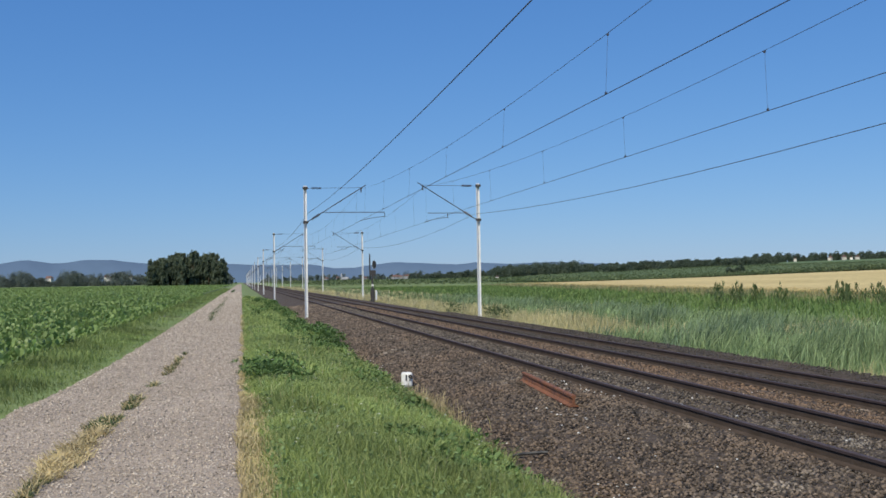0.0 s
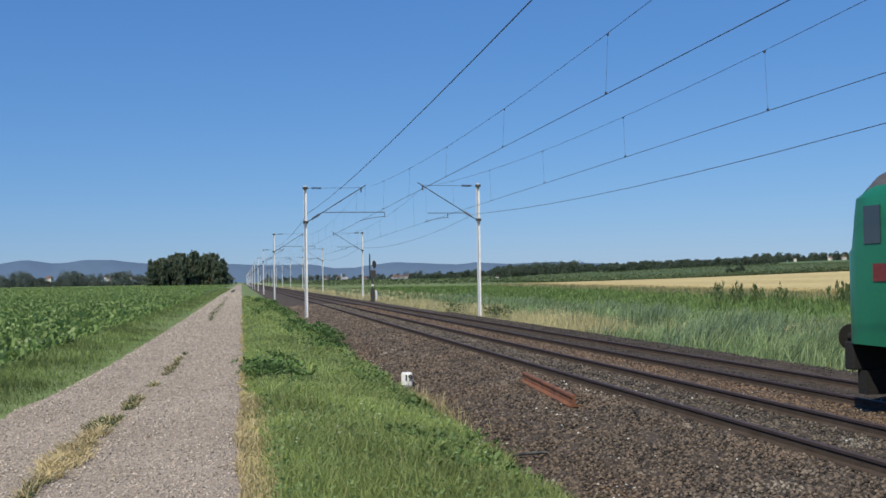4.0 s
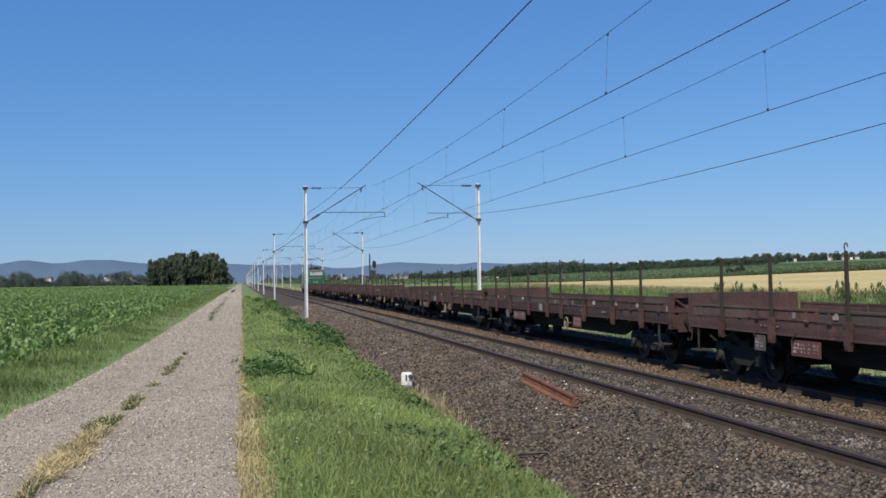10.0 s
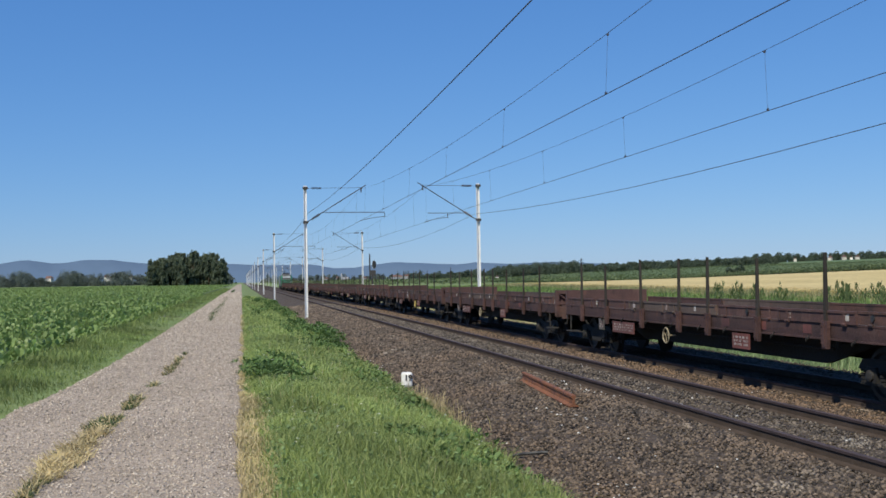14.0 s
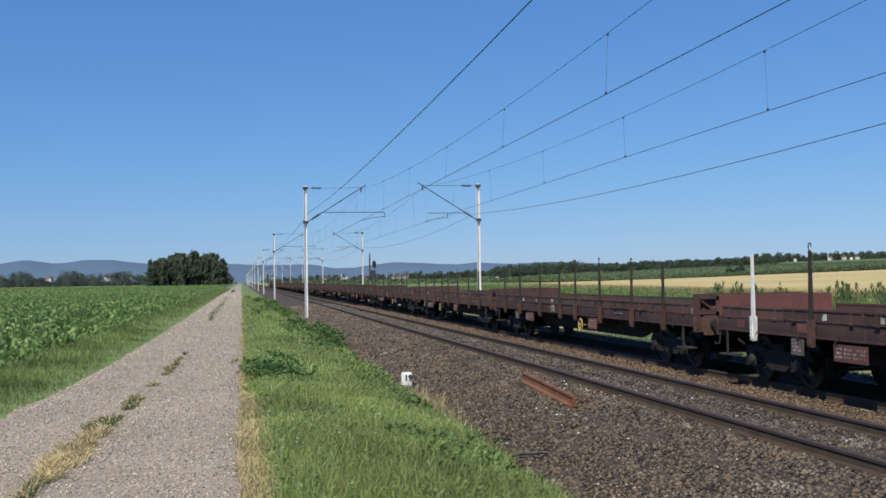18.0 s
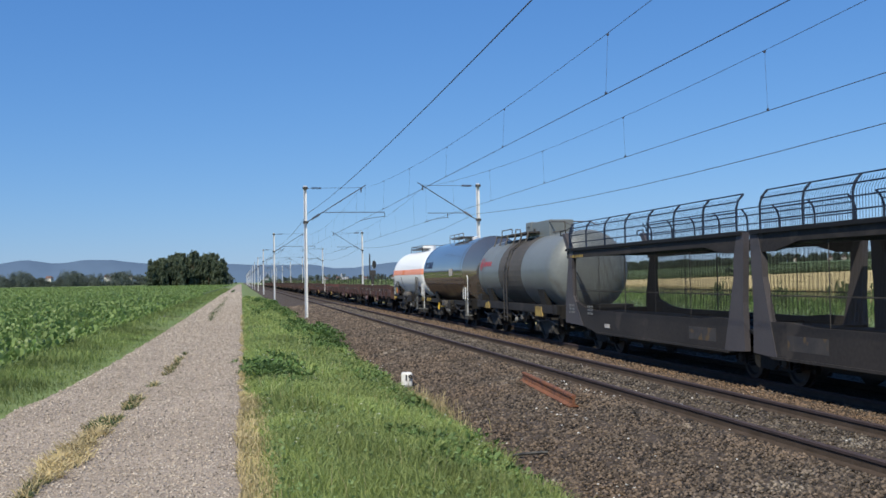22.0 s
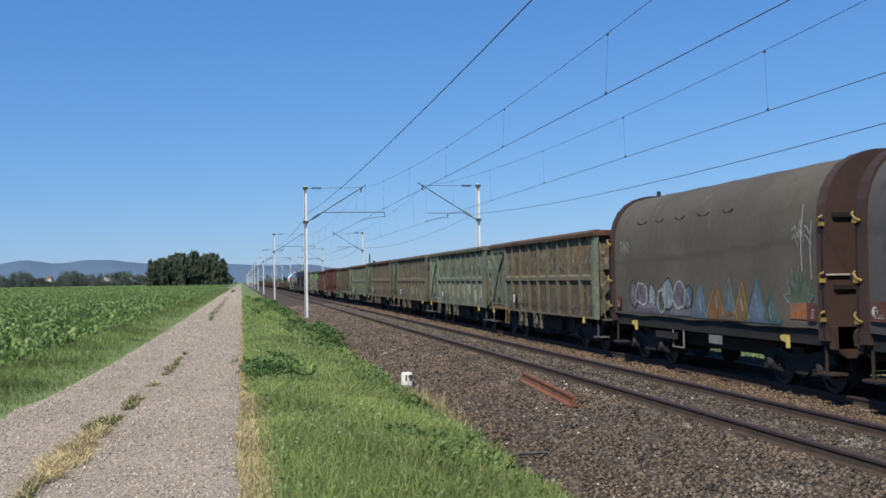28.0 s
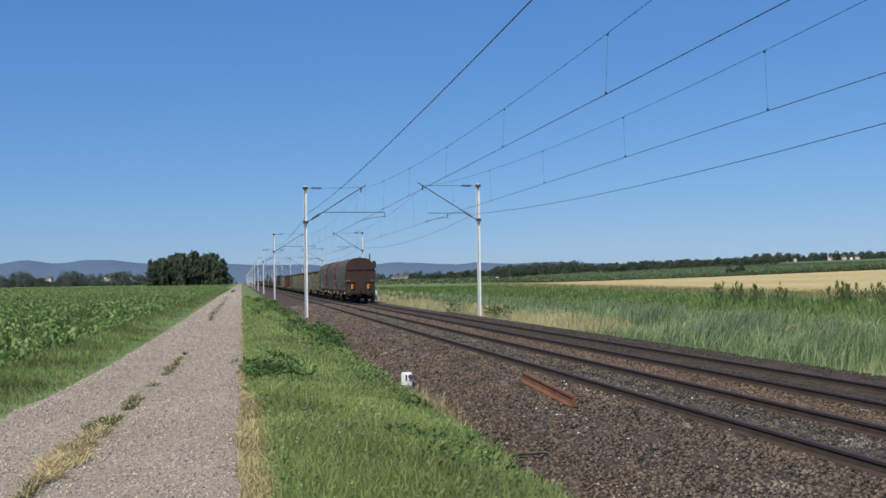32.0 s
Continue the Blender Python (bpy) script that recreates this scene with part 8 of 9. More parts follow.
def double_door(t, y0, y1, s, leaf, post, x):
    """Two leaves with a brace each side of the middle: together a rough X; thick posts at both sides."""
    z0, z1 = 1.14, 3.22
    sg = -1 if s < 0 else 1
    ym = (y0 + y1) / 2
    out = x + sg * 0.10
    for a, b in ((y0 + 0.06, ym - 0.015), (ym + 0.015, y1 - 0.06)):
        d = part("door_leaf", dished(a, b, z0, z1, x + sg * 0.02, 0.02, 0.0, 4), M[leaf], t, "dented side door leaf")
        rim = B()
        lo, hi = min(x + sg * 0.03, x + sg * 0.075), max(x + sg * 0.03, x + sg * 0.075)
        box(rim, lo, hi, a, a + 0.05, z0, z1)
        box(rim, lo, hi, b - 0.05, b, z0, z1)
        box(rim, lo, hi, a, b, z1 - 0.06, z1)
        box(rim, lo, hi, a, b, z0, z0 + 0.06)
        part("door_rim", rim, M[post], d)
        far, near = (a + 0.08, b - 0.03) if a < ym - 0.3 else (b - 0.08, a + 0.03)
        br = B()
        zm = (z0 + z1) / 2 + 0.25
        tube(br, (x + sg * 0.07, far, z1 - 0.12), (x + sg * 0.07, near, zm), 0.03, 5)
        tube(br, (x + sg * 0.07, near, zm), (x + sg * 0.07, far, z0 + 0.12), 0.03, 5)
        part("door_brace", br, M["chute"] if a < ym - 0.3 else M[post], d)
        part("door_latch", boxes((lo - 0.02, hi, near - 0.05, near + 0.05, z0 + 0.12, z0 + 0.3), (lo - 0.01, hi, near - 0.03, near + 0.03, zm - 0.1, zm + 0.06)), M["chute"], d)
    part("door_header", boxes((min(x - sg * 0.03, x + sg * 0.07), max(x - sg * 0.03, x + sg * 0.07), y0, y1, 3.2, 3.38)), M[post], t)
    for y in (y0, y1):
        lo, hi = min(x - sg * 0.02, out), max(x - sg * 0.02, out)
        part("door_post", boxes((lo, hi, y - 0.055, y + 0.055, 0.98, 3.32), bevel=0.012), M[post], t)
        for z in (1.5, 2.2, 2.9):
            part("hinge", tube(B(), (out, y + 0.03, z - 0.07), (out, y + 0.03, z + 0.07), 0.028, 6), M["chute"], t)


def gondola(length, side, rib, kind, label, top="g_rust", seed=0, sill=None, door_leaf=None, door_post=None, corner=None, grab=None, step="tube_dull", low=None, height=3.49):
    """kind 'slots': a hopper with low openings between its ribs; 'belt': a mid rail and close ribs; 'plain': a box with two flush doors."""
    r = random.Random(seed)
    t = thing("open_wagon", label, "railway wagon", "high-sided open wagons of the train")
    half = length / 2
    underside(t, half, 0.42)
    part("discharge_gear", boxes((-0.95, 0.95, -half * 0.44, half * 0.44, 0.40, 0.95), (-1.1, 1.1, -half * 0.30, -half * 0.05, 0.46, 0.8)), M["under"], t)
    part("floor", boxes((-1.28, 1.28, -half, half, 1.04, 1.12)), M["under"], t)
    corner = corner or rib
    sill = sill or rib
    door_leaf, door_post = door_leaf or side, door_post or rib
    for s in (-1, 1):
        sg = -1 if s < 0 else 1
        x = s * 1.36
        lo, hi = min(x, x - 0.05 * s), max(x, x - 0.05 * s)
        part("top_rail", rim_bm(half, s, seed + 3), M[top], t, "thick dented top rim")
        if kind == "belt":
            dy1, dy0 = half - 0.12, half - 2.28
            first = half - 3.32
            ys = [-half + 0.34]
            while ys[-1] + 1.155 < first + 0.3:
                ys.append(ys[-1] + (first + half - 0.34) / round((first + half - 0.34) / 1.155))
            edges = ys + [dy0]
            double_door(t, dy0, dy1, s, door_leaf, door_post, x)
            for a, b in zip(edges, edges[1:]):
                part("upper_panel", dished(a, b, 2.2, 3.34, x, 0.03, 0.05, 5), M[side], t)
                part("lower_panel", dished(a, b, 0.99, 2.06, x, 0.02, 0.0, 3), M[low or side], t)
                part("belt_rail", prism(B(), [(x, 2.04), (x + sg * 0.085, 2.06), (x + sg * 0.085, 2.17), (x, 2.24)], a, b), M[rib], t)
            for y in ys:
                w = 0.05
                rb = prism(B(), [(x - sg * 0.02, 3.34), (x + sg * 0.07, 3.30), (x + sg * 0.10, 2.3), (x + sg * 0.115, 2.0), (x + sg * 0.075, 1.0), (x - sg * 0.02, 0.95)], y - w, y + w)
                part("rib", rb, M[rib], t)
            part("corner_post", boxes((min(x, x + sg * 0.105), max(x, x + sg * 0.105), -half - 0.02, -half + 0.07, 0.95, 3.33), (min(x, x + sg * 0.075), max(x, x + sg * 0.075), -half + 0.07, -half + 0.30, 0.95, 3.33), bevel=0.012), M[corner], t, "wide corner post")
            part("bottom_lip", boxes((min(x, x + sg * 0.05), max(x, x + sg * 0.05), -half, dy0, 0.955, 1.0)), M[sill], t)
            part("door_sill", boxes((min(x - sg * 0.04, x + sg * 0.09), max(x - sg * 0.04, x + sg * 0.09), dy0, dy1, 0.97, 1.10), bevel=0.01), M["ochre_rust"], t, "ochre rusted door sill")
            hang, steps = (half - 4.7, half - 6.6), (half - 2.55,)
        elif kind == "slots":
            dy1, dy0 = half - 1.62, half - 3.60
            ys = [half - 5.12, half - 6.78, half - 8.42, half - 10.32, -half + 0.04]
            double_door(t, dy0, dy1, s, door_leaf, door_post, x)
            edges = ys[::-1] + [dy0]
            bays = list(zip(edges, edges[1:])) + [(dy1, half - 0.04)]
            for k, (a, b) in enumerate(bays):
                wide = b > half - 0.2
                part("wall_panel", dished(a, b, 1.68, 3.36, x, 0.05, 0.10, 7), M[corner if wide else side], t, "pressed wall panel")
                sl = B()
                p = sg * 0.03
                for za, zb, o in ((1.62, 1.70, 0.06), (1.38, 1.425, 0.02)):
                    box(sl, min(x - sg * 0.02, x + sg * o), max(x - sg * 0.02, x + sg * o), a + 0.04, b - 0.04, za, zb)
                part("slot_bar", sl, M[rib], t)
                part("sill_plate", boxes((min(x - sg * 0.01, x + p), max(x - sg * 0.01, x + p), a, b, 0.95, 1.20)), M[sill[k % len(sill)] if isinstance(sill, (list, tuple)) else sill], t)
            part("inner_wall", boxes((min(x - sg * 0.16, x - sg * 0.2), max(x - sg * 0.16, x - sg * 0.2), -half, half, 1.1, 1.7)), M["under"], t)
            for y in ys + [half - 0.06]:
                rb = prism(B(), [(x - sg * 0.02, 3.34), (x + sg * 0.09, 3.30), (x + sg * 0.11, 1.5), (x + sg * 0.06, 0.95), (x - sg * 0.02, 0.95)], y - 0.035, y + 0.035)
                fl = B()
                box(fl, min(x + sg * 0.095, x + sg * 0.115), max(x + sg * 0.095, x + sg * 0.115), y - 0.065, y + 0.065, 1.4, 3.3)
                part("rib_flange", fl, M[rib], part("rib", rb, M[rib], t))
            hang, steps = (half - 4.2, half - 5.9), (half - 3.2,)
        else:
            ys = [-half + 0.06, -4.86, -3.7, -1.68, -0.62, 0.52, 2.3, 4.9, 5.8, half - 0.06]
            for a, b in zip(ys, ys[1:]):
                part("wall_panel", dished(a, b, 1.02, 3.36, x, 0.06, 0.10, 7), M[side], t, "pressed wall panel")
            for y in ys:
                rb = prism(B(), [(x - sg * 0.02, 3.34), (x + sg * 0.085, 3.28), (x + sg * 0.085, 3.05), (x + sg * 0.055, 2.9), (x + sg * 0.055, 1.2), (x - sg * 0.02, 1.0)], y - 0.05, y + 0.05)
                part("rib", rb, M[rib], t)
            for y in (3.55, -2.7):
                d = part("flush_door", dished(y - 0.85, y + 0.85, 1.12, 3.2, x + sg * 0.052, 0.012, 0.0, 3), M[side], t, "flush double door")
                part("door_gap", boxes((min(x, x + sg * 0.072), max(x, x + sg * 0.072), y - 0.022, y + 0.022, 1.14, 3.18)), M["black"], d, "dark gap between the door leaves")
                gear = B()
                tube(gear, (x + sg * 0.09, y, 1.9), (x + sg * 0.09, y, 2.8), 0.022, 6)
                box(gear, min(x + sg * 0.06, x + sg * 0.12), max(x + sg * 0.06, x + sg * 0.12), y - 0.08, y + 0.08, 1.10, 1.34)
                tube(gear, (x + sg * 0.12, y - 0.75, 1.06), (x + sg * 0.12, y + 0.35, 0.98), 0.02, 6)
                part("door_gear", gear, M["tube_dull"], d, "worn door lock gear")
                for dy in (-0.86, 0.86):
                    part("door_edge", boxes((min(x, x + sg * 0.09), max(x, x + sg * 0.09), y + dy - 0.03, y + dy + 0.03, 1.1, 3.24)), M[rib], d)
            part("bottom_lip", boxes((min(x - sg * 0.03, x + sg * 0.07), max(x - sg * 0.03, x + sg * 0.07), -half, half, 0.93, 1.05), bevel=0.01), M[sill], t)
            for k in range(12):
                y = -half + 0.6 + (2 * half - 1.2) * k / 11 + r.uniform(-0.2, 0.2)
                part("rope_ring", poly_tube(B(), [(x + sg * 0.06, y, 1.14), (x + sg * 0.11, y, 1.09), (x + sg * 0.11, y + 0.05, 1.05), (x + sg * 0.07, y + 0.08, 1.10)], 0.014, 5), M["chute"], t)
            hang, steps = (), ()
        if s < 0:
            for y in hang:
                common("discharge_bracket", "hanger", hanger_bm, M["g_olive"], t, pose(0, y, 0), "notched bracket of the discharge gear")
            for y in steps:
                common("stirrup", "stirrup_" + step, stirrup_bm, M[step], t, pose(0, y, 0), "square foot stirrup")
    for s in (1, -1):
        y = s * half
        a, b = min(y, y - 0.06 * s), max(y, y - 0.06 * s)
        part("end_wall", boxes((-1.33, 1.33, a, b, 1.06, 3.38)), M[side], t)
        e0, e1 = min(y, y + 0.14 * s), max(y, y + 0.14 * s)
        over = kind == "slots" and s < 0
        if over:
            part("end_panel", boxes((-1.38, 1.38, y - 0.16, y, 2.25, 3.34), bevel=0.05), M[side], t, "overhanging end panel")
            part("end_frame", boxes((-1.38, 1.38, y - 0.18, y, 2.17, 2.26), (-0.62, 0.62, y - 0.10, y, 1.0, 1.5)), M[rib], t)
        for x in (-1.30, -0.45, 0.45, 1.30):
            if (over and abs(x) < 1) or (kind == "belt" and s < 0 and abs(x) > 1):
                continue
            part("end_post", boxes((x - 0.06, x + 0.06, e0, e1, 0.9, 2.2 if over else 3.34)), M[corner if abs(x) > 1 and (s > 0 or kind == "belt") else rib], t)
        e0, e1 = min(y, y + 0.12 * s), max(y, y + 0.12 * s)
        part("end_rail", boxes((-1.42, 1.42, e0 - 0.02, e1 + 0.02, 3.30, 3.47), bevel=0.02), M[top], t)
        for z in (1.75, 2.45) if not over else ():
            part("end_beam", boxes((-1.25, 1.25, e0, e1, z - 0.09, z + 0.09)), M[rib], t)
        if kind == "slots":
            for x in (-1.2, 1.2):
                part("end_gusset", prism(B(), [(y, 0.95), (y + 0.5 * s, 0.95), (y + 0.42 * s, 1.08), (y, 1.55)], x - 0.03, x + 0.03, axis="x"), M[rib], t)
        part("platform", boxes((-1.3, 1.3, min(y, y + 0.42 * s), max(y, y + 0.42 * s), 0.93, 0.97)), M[rib], t)
        bogie(t, s * (half - 2.0))
    ends(t, half)
    lad = B()
    y = -half - 0.3
    if kind != "belt":
        for x in (-1.28, -0.92):
            tube(lad, (x, y, 0.98), (x, y, 2.75), 0.018, 5)
        for k in range(6):
            tube(lad, (-1.28, y, 1.2 + 0.28 * k), (-0.92, y, 1.2 + 0.28 * k), 0.014, 5)
    else:
        poly_tube(lad, [(-1.3, y, 0.95), (-1.32, y, 1.95), (-1.2, y, 2.08), (-0.98, y, 2.08), (-0.94, y, 1.2)], 0.02, 6)
        poly_tube(lad, [(-1.2, y, 1.35), (-1.12, y, 1.5), (-1.0, y, 1.5), (-0.95, y, 1.35)], 0.018, 5)
    part("end_ladder", lad, M[rib if kind == "plain" else "tube_dull"], t, "worn end ladder" if kind != "belt" else "bent tube grab rail")
    if grab:
        part("grab_rail", poly_tube(B(), [(-1.46, -half + 0.35, 1.35), (-1.50, -half + 0.35, 1.38), (-1.50, -half + 0.35, 2.52), (-1.46, -half + 0.35, 2.55)], 0.016), M[grab], t, "pale yellow grab rail")
        part("grab_rail", poly_tube(B(), [(-1.2, -half - 0.12, 2.74), (-1.2, -half - 0.2, 2.78), (-0.4, -half - 0.2, 2.78), (-0.4, -half - 0.12, 2.74)], 0.02), M[grab], t, "pale yellow grab rail")
    for y in (-half - 0.05, half - 0.25):
        common("foot_step", "gondola_step", lambda: boxes((-1.44, -1.1, -0.02, 0.42, 0.44, 0.475), (-1.38, -1.35, 0.16, 0.20, 0.46, 0.96)), M["tube_dull"], t, pose(0, y, 0), "worn steel foot step")
    for y in (half - 0.4, -half + 1.15):
        h = prism(B(), [(y - 0.028, 1.0), (y + 0.028, 1.0), (y + 0.024, 0.87), (y + 0.08, 0.90), (y + 0.09, 0.86), (y + 0.05, 0.80), (y - 0.05, 0.80), (y - 0.085, 0.84), (y - 0.07, 0.88), (y - 0.024, 0.86)], -1.47, -1.43, axis="x")
        part("rope_hook", h, M["yellow" if kind == "slots" or seed == 9 else "pale_yellow" if seed != 6 else "plate"], t, "yellow rope hook" if seed != 6 else "pale rope hook")
    ly = half - 0.25 if kind == "slots" else half - 3.75
    lx = -1.40 if kind == "plain" else -1.46
    holder = part("label_holder", boxes((lx - 0.02, lx, ly - 0.13, ly + 0.13, 1.22, 1.62), bevel=0.008), M["black"], t, "black label holder")
    part("label_sheet", boxes((lx - 0.026, lx - 0.02, ly - 0.085, ly + 0.085, 1.27, 1.56)), M["white"], holder, "white paper label")
    mx = -1.425 if kind != "plain" else -1.46
    my = (half - 1.0, half - 4.4, half - 3.1)[("slots", "belt", "plain").index(kind)]
    if kind != "plain":
        bars(t, mx, my - 0.3, my + 0.3, 1.95 if kind != "belt" else 1.25, 2.3 if kind != "belt" else 1.6, 4, mat="worn_mark", seed=seed)
    # bring the body to its own height above the sill
    for o in t.children_recursive:
        if o.data.users == 1:
            for v in o.data.vertices:
                if v.co.z > 1.0:
                    v.co.z = 1.0 + (v.co.z - 1.0) * (height - 1.0) / 2.49
    return t


def panel_mark(t, y0, y1, z0, z1, mat, x=-1.42, label="patch of fresh paint"):
    """A flat painted patch with ragged ends."""
    r = random.Random(int(1000 * (y0 + z1)))
    bm = B()
    n = 7
    v = [bm.verts.new((x, y0 + (y1 - y0) * k / n, z1 + r.uniform(-0.05, 0.05) * (z1 - z0))) for k in range(n + 1)]
    w = [bm.verts.new((x, y0 + (y1 - y0) * k / n, z0 + r.uniform(-0.05, 0.05) * (z1 - z0))) for k in range(n + 1)]
    for k in range(n):
        bm.faces.new((w[k], w[k + 1], v[k + 1], v[k]))
    return part("paint_patch", bm, M[mat], t, label)


def painted_letters(t, text, y, z, size, x=-1.364):
    cu = bpy.data.curves.new("figures", "FONT")
    cu.body, cu.size, cu.extrude = text, size, 0.002
    f = new("figures", cu)
    f.parent = t
    cu.materials.append(M["white"])
    f.matrix_basis = pose(x, y, z, 90, 0, -90) @ Matrix.Diagonal((0.62, 1, 1, 1))


# ---- covered coil wagons ----
def hood_profile(w=1.40, z0=1.18, zs=2.95, top=4.28, n=14):
    pts = [(-w, z0)] + [(-w, z0 + (zs - z0) * u) for u in (0.25, 0.5, 0.75)]
    for k in range(n + 1):
        a = math.pi * k / n
        pts.append((-w * math.copysign(abs(math.cos(a)) ** 0.75, math.cos(a)), zs + (top - zs) * math.sin(a) ** 0.85))
    pts += [(w, z0 + (zs - z0) * u) for u in (0.75, 0.5, 0.25)] + [(w, z0)]
    return pts


def hood_x(y, z, half=5.4):
    """The near side of a sagging hood at a place along it."""
    side = hood_profile()[:12]
    x = float(np.interp(z, [p[1] for p in side], [p[0] for p in side]))
    k = (y + half - 0.12) / (2 * half - 0.24) * 26
    fac = 0.4 + 0.6 * min(1.0, max(0.0, (z - 1.18) / 0.44))
    return x * (1 - 0.045 * abs(math.sin(math.pi * k * 6 / 26)) * fac / 1.4)


def sprayed_shape(t, pts, key, layer=0, name="graffiti"):
    """A filled sprayed shape laid on the hood: corners as (y, z)."""
    bm = B()
    bm.faces.new([bm.verts.new((0, y, z)) for y, z in pts])
    bmesh.ops.triangulate(bm, faces=bm.faces)
    bmesh.ops.subdivide_edges(bm, edges=bm.edges, cuts=2, use_grid_fill=True)
    for v in bm.verts:
        v.co.x = hood_x(v.co.y, v.co.z) - 0.010 - 0.004 * layer
    return part(name, bm, SPRAY[key], t, "sprayed graffiti")


def sprayed_line(t, pts, w, key, layer=2):
    """A sprayed stroke of even width along (y, z) points."""
    bm = B()
    rows = []
    for k, (y, z) in enumerate(pts):
        a, b = pts[max(0, k - 1)], pts[min(len(pts) - 1, k + 1)]
        d = math.hypot(b[0] - a[0], b[1] - a[1]) or 1
        ny, nz = -(b[1] - a[1]) / d * w / 2, (b[0] - a[0]) / d * w / 2
        rows.append([bm.verts.new((hood_x(y + e * ny, z + e * nz) - 0.010 - 0.004 * layer, y + e * ny, z + e * nz)) for e in (-1, 1)])
    for a, b in zip(rows, rows[1:]):
        bm.faces.new((a[0], a[1], b[1], b[0]))
    return part("graffiti", bm, SPRAY[key], t, "sprayed graffiti stroke")


def blob(r, y, z, w, h, n=14, wild=0.18):
    return [(y + w * math.cos(2 * math.pi * k / n) * (1 + r.uniform(-wild, wild)), z + h * math.sin(2 * math.pi * k / n) * (1 + r.uniform(-wild, wild))) for k in range(n)]


def hem_lettering(t):
    """Swollen letters, then a row of coloured peaks and a spiky tag along the hem."""
    r = random.Random(5)
    sprayed_shape(t, [(4.1, 1.24), (4.0, 1.6), (3.1, 1.72), (2.0, 1.66), (1.0, 1.72), (0.3, 1.6), (0.2, 1.24)], "lilac", 0)
    for k, (y, key) in enumerate(((3.75, "lilac"), (3.2, "lilac"), (2.6, "ice"), (1.95, "green"), (1.6, "ice"), (0.95, "lilac"), (0.45, "blue"))):
        w, h = r.uniform(0.24, 0.36), r.uniform(0.26, 0.36)
        z = 1.58 + r.uniform(-0.04, 0.14)
        shape = blob(r, y, z, w, h)
        sprayed_line(t, shape + shape[:2], 0.035, "white" if k % 2 else "black", 2)
        sprayed_shape(t, shape, key, 1)
        sprayed_line(t, [(y - w * 0.5, z - h * 0.7), (y - w * 0.1, z + h * 0.2), (y + w * 0.3, z - h * 0.1), (y + w * 0.2, z + h * 0.6)], 0.03, "black" if k % 2 else "white", 3)
    for apex, base0, base1, top, key, edge in ((-0.26, 0.25, -0.62, 1.93, "blue", "teal"), (-1.01, -0.5, -1.42, 2.0, "brown", "ochre"), (-1.68, -1.25, -2.0, 2.1, "blue", "ochre"), (-2.2, -1.85, -2.5, 1.98, "brown", "ochre"), (-2.78, -2.3, -3.35, 2.1, "blue", "green"), (-3.4, -3.1, -3.8, 1.82, "teal", "green")):
        sprayed_shape(t, [(base0, 1.22), (base1, 1.22), (apex - 0.05, top), (apex + 0.05, top)], key, 1)
        sprayed_line(t, [(base0, 1.26), (apex, top + 0.02), (base1, 1.26)], 0.05, edge, 2)
        sprayed_line(t, [(apex + 0.06, top - 0.3), (apex - 0.05, top - 0.55)], 0.05, "ice", 3)
    sprayed_shape(t, [(-0.6, 1.22), (-2.4, 1.22), (-2.3, 1.36), (-1.5, 1.42), (-0.7, 1.38)], "brown", 2)
    spikes = []
    for k in range(15):
        a = math.pi * (k / 14)
        f = 1.0 if k % 2 else 0.62
        spikes.append((-4.4 + 0.55 * f * math.cos(a), 1.62 + 0.68 * f * math.sin(a)))
    sprayed_shape(t, spikes, "green", 1)
    sprayed_line(t, spikes, 0.03, "ice", 2)
    sprayed_shape(t, [(-4.08, 1.34), (-4.74, 1.34), (-4.74, 1.64), (-4.08, 1.62)], "orange", 2)
    sprayed_shape(t, [(-4.78, 1.34), (-4.88, 1.34), (-4.88, 1.64), (-4.78, 1.64)], "ochre", 2)
    for y, z0, z1 in ((-4.52, 2.2, 3.4), (-4.86, 2.05, 3.1)):
        sprayed_line(t, [(y, z0), (y + 0.03, (z0 + z1) / 2), (y - 0.02, z1)], 0.025, "white")
    for y0, z0 in ((4.75, 2.8), (-4.2, 2.75)):
        pts = [(y0 - 0.09 * k, z0 + 0.2 + 0.16 * math.sin(2.6 * k)) for k in range(8)]
        sprayed_line(t, pts, 0.03, "white")
        sprayed_line(t, [(y, z - 0.16) for y, z in pts], 0.026, "white")


def blue_scrawl(t):
    """A washed-out blue scrawl and the outline of three great letters."""
    r = random.Random(8)
    for k in range(40):
        y = 3.3 - 3.4 * (k / 39) + r.uniform(-0.1, 0.1)
        z0, z1 = 1.22 + r.uniform(0, 0.4), 1.75 + r.uniform(0, 0.5) * (0.5 + 0.5 * math.sin(math.pi * k / 39))
        sprayed_line(t, [(y, z0), (y + r.uniform(-0.12, 0.12), (z0 + z1) / 2), (y + r.uniform(-0.1, 0.1), z1)], r.uniform(0.05, 0.13), r.choice(("cyan", "ice", "blue", "cyan", "teal")), k % 3)
    for pts in ([(-0.93, 1.24), (-0.98, 1.9), (-1.2, 2.1), (-2.5, 2.06), (-2.73, 1.95), (-2.78, 1.48)], [(-1.9, 1.3), (-1.95, 2.0)], [(-2.78, 1.48), (-3.3, 1.44), (-3.4, 1.95), (-3.75, 1.98), (-3.84, 1.24)]):
        sprayed_line(t, pts, 0.085, "shade")
    for k in range(2):
        z = 2.44 + 0.24 * k
        sprayed_line(t, [(4.88, z), (4.25, z - 0.02), (4.25, z - 0.2), (4.88, z - 0.18), (4.88, z)], 0.025, "white")
        sprayed_line(t, [(4.8, z - 0.1), (4.35, z - 0.11)], 0.08, "lilac")


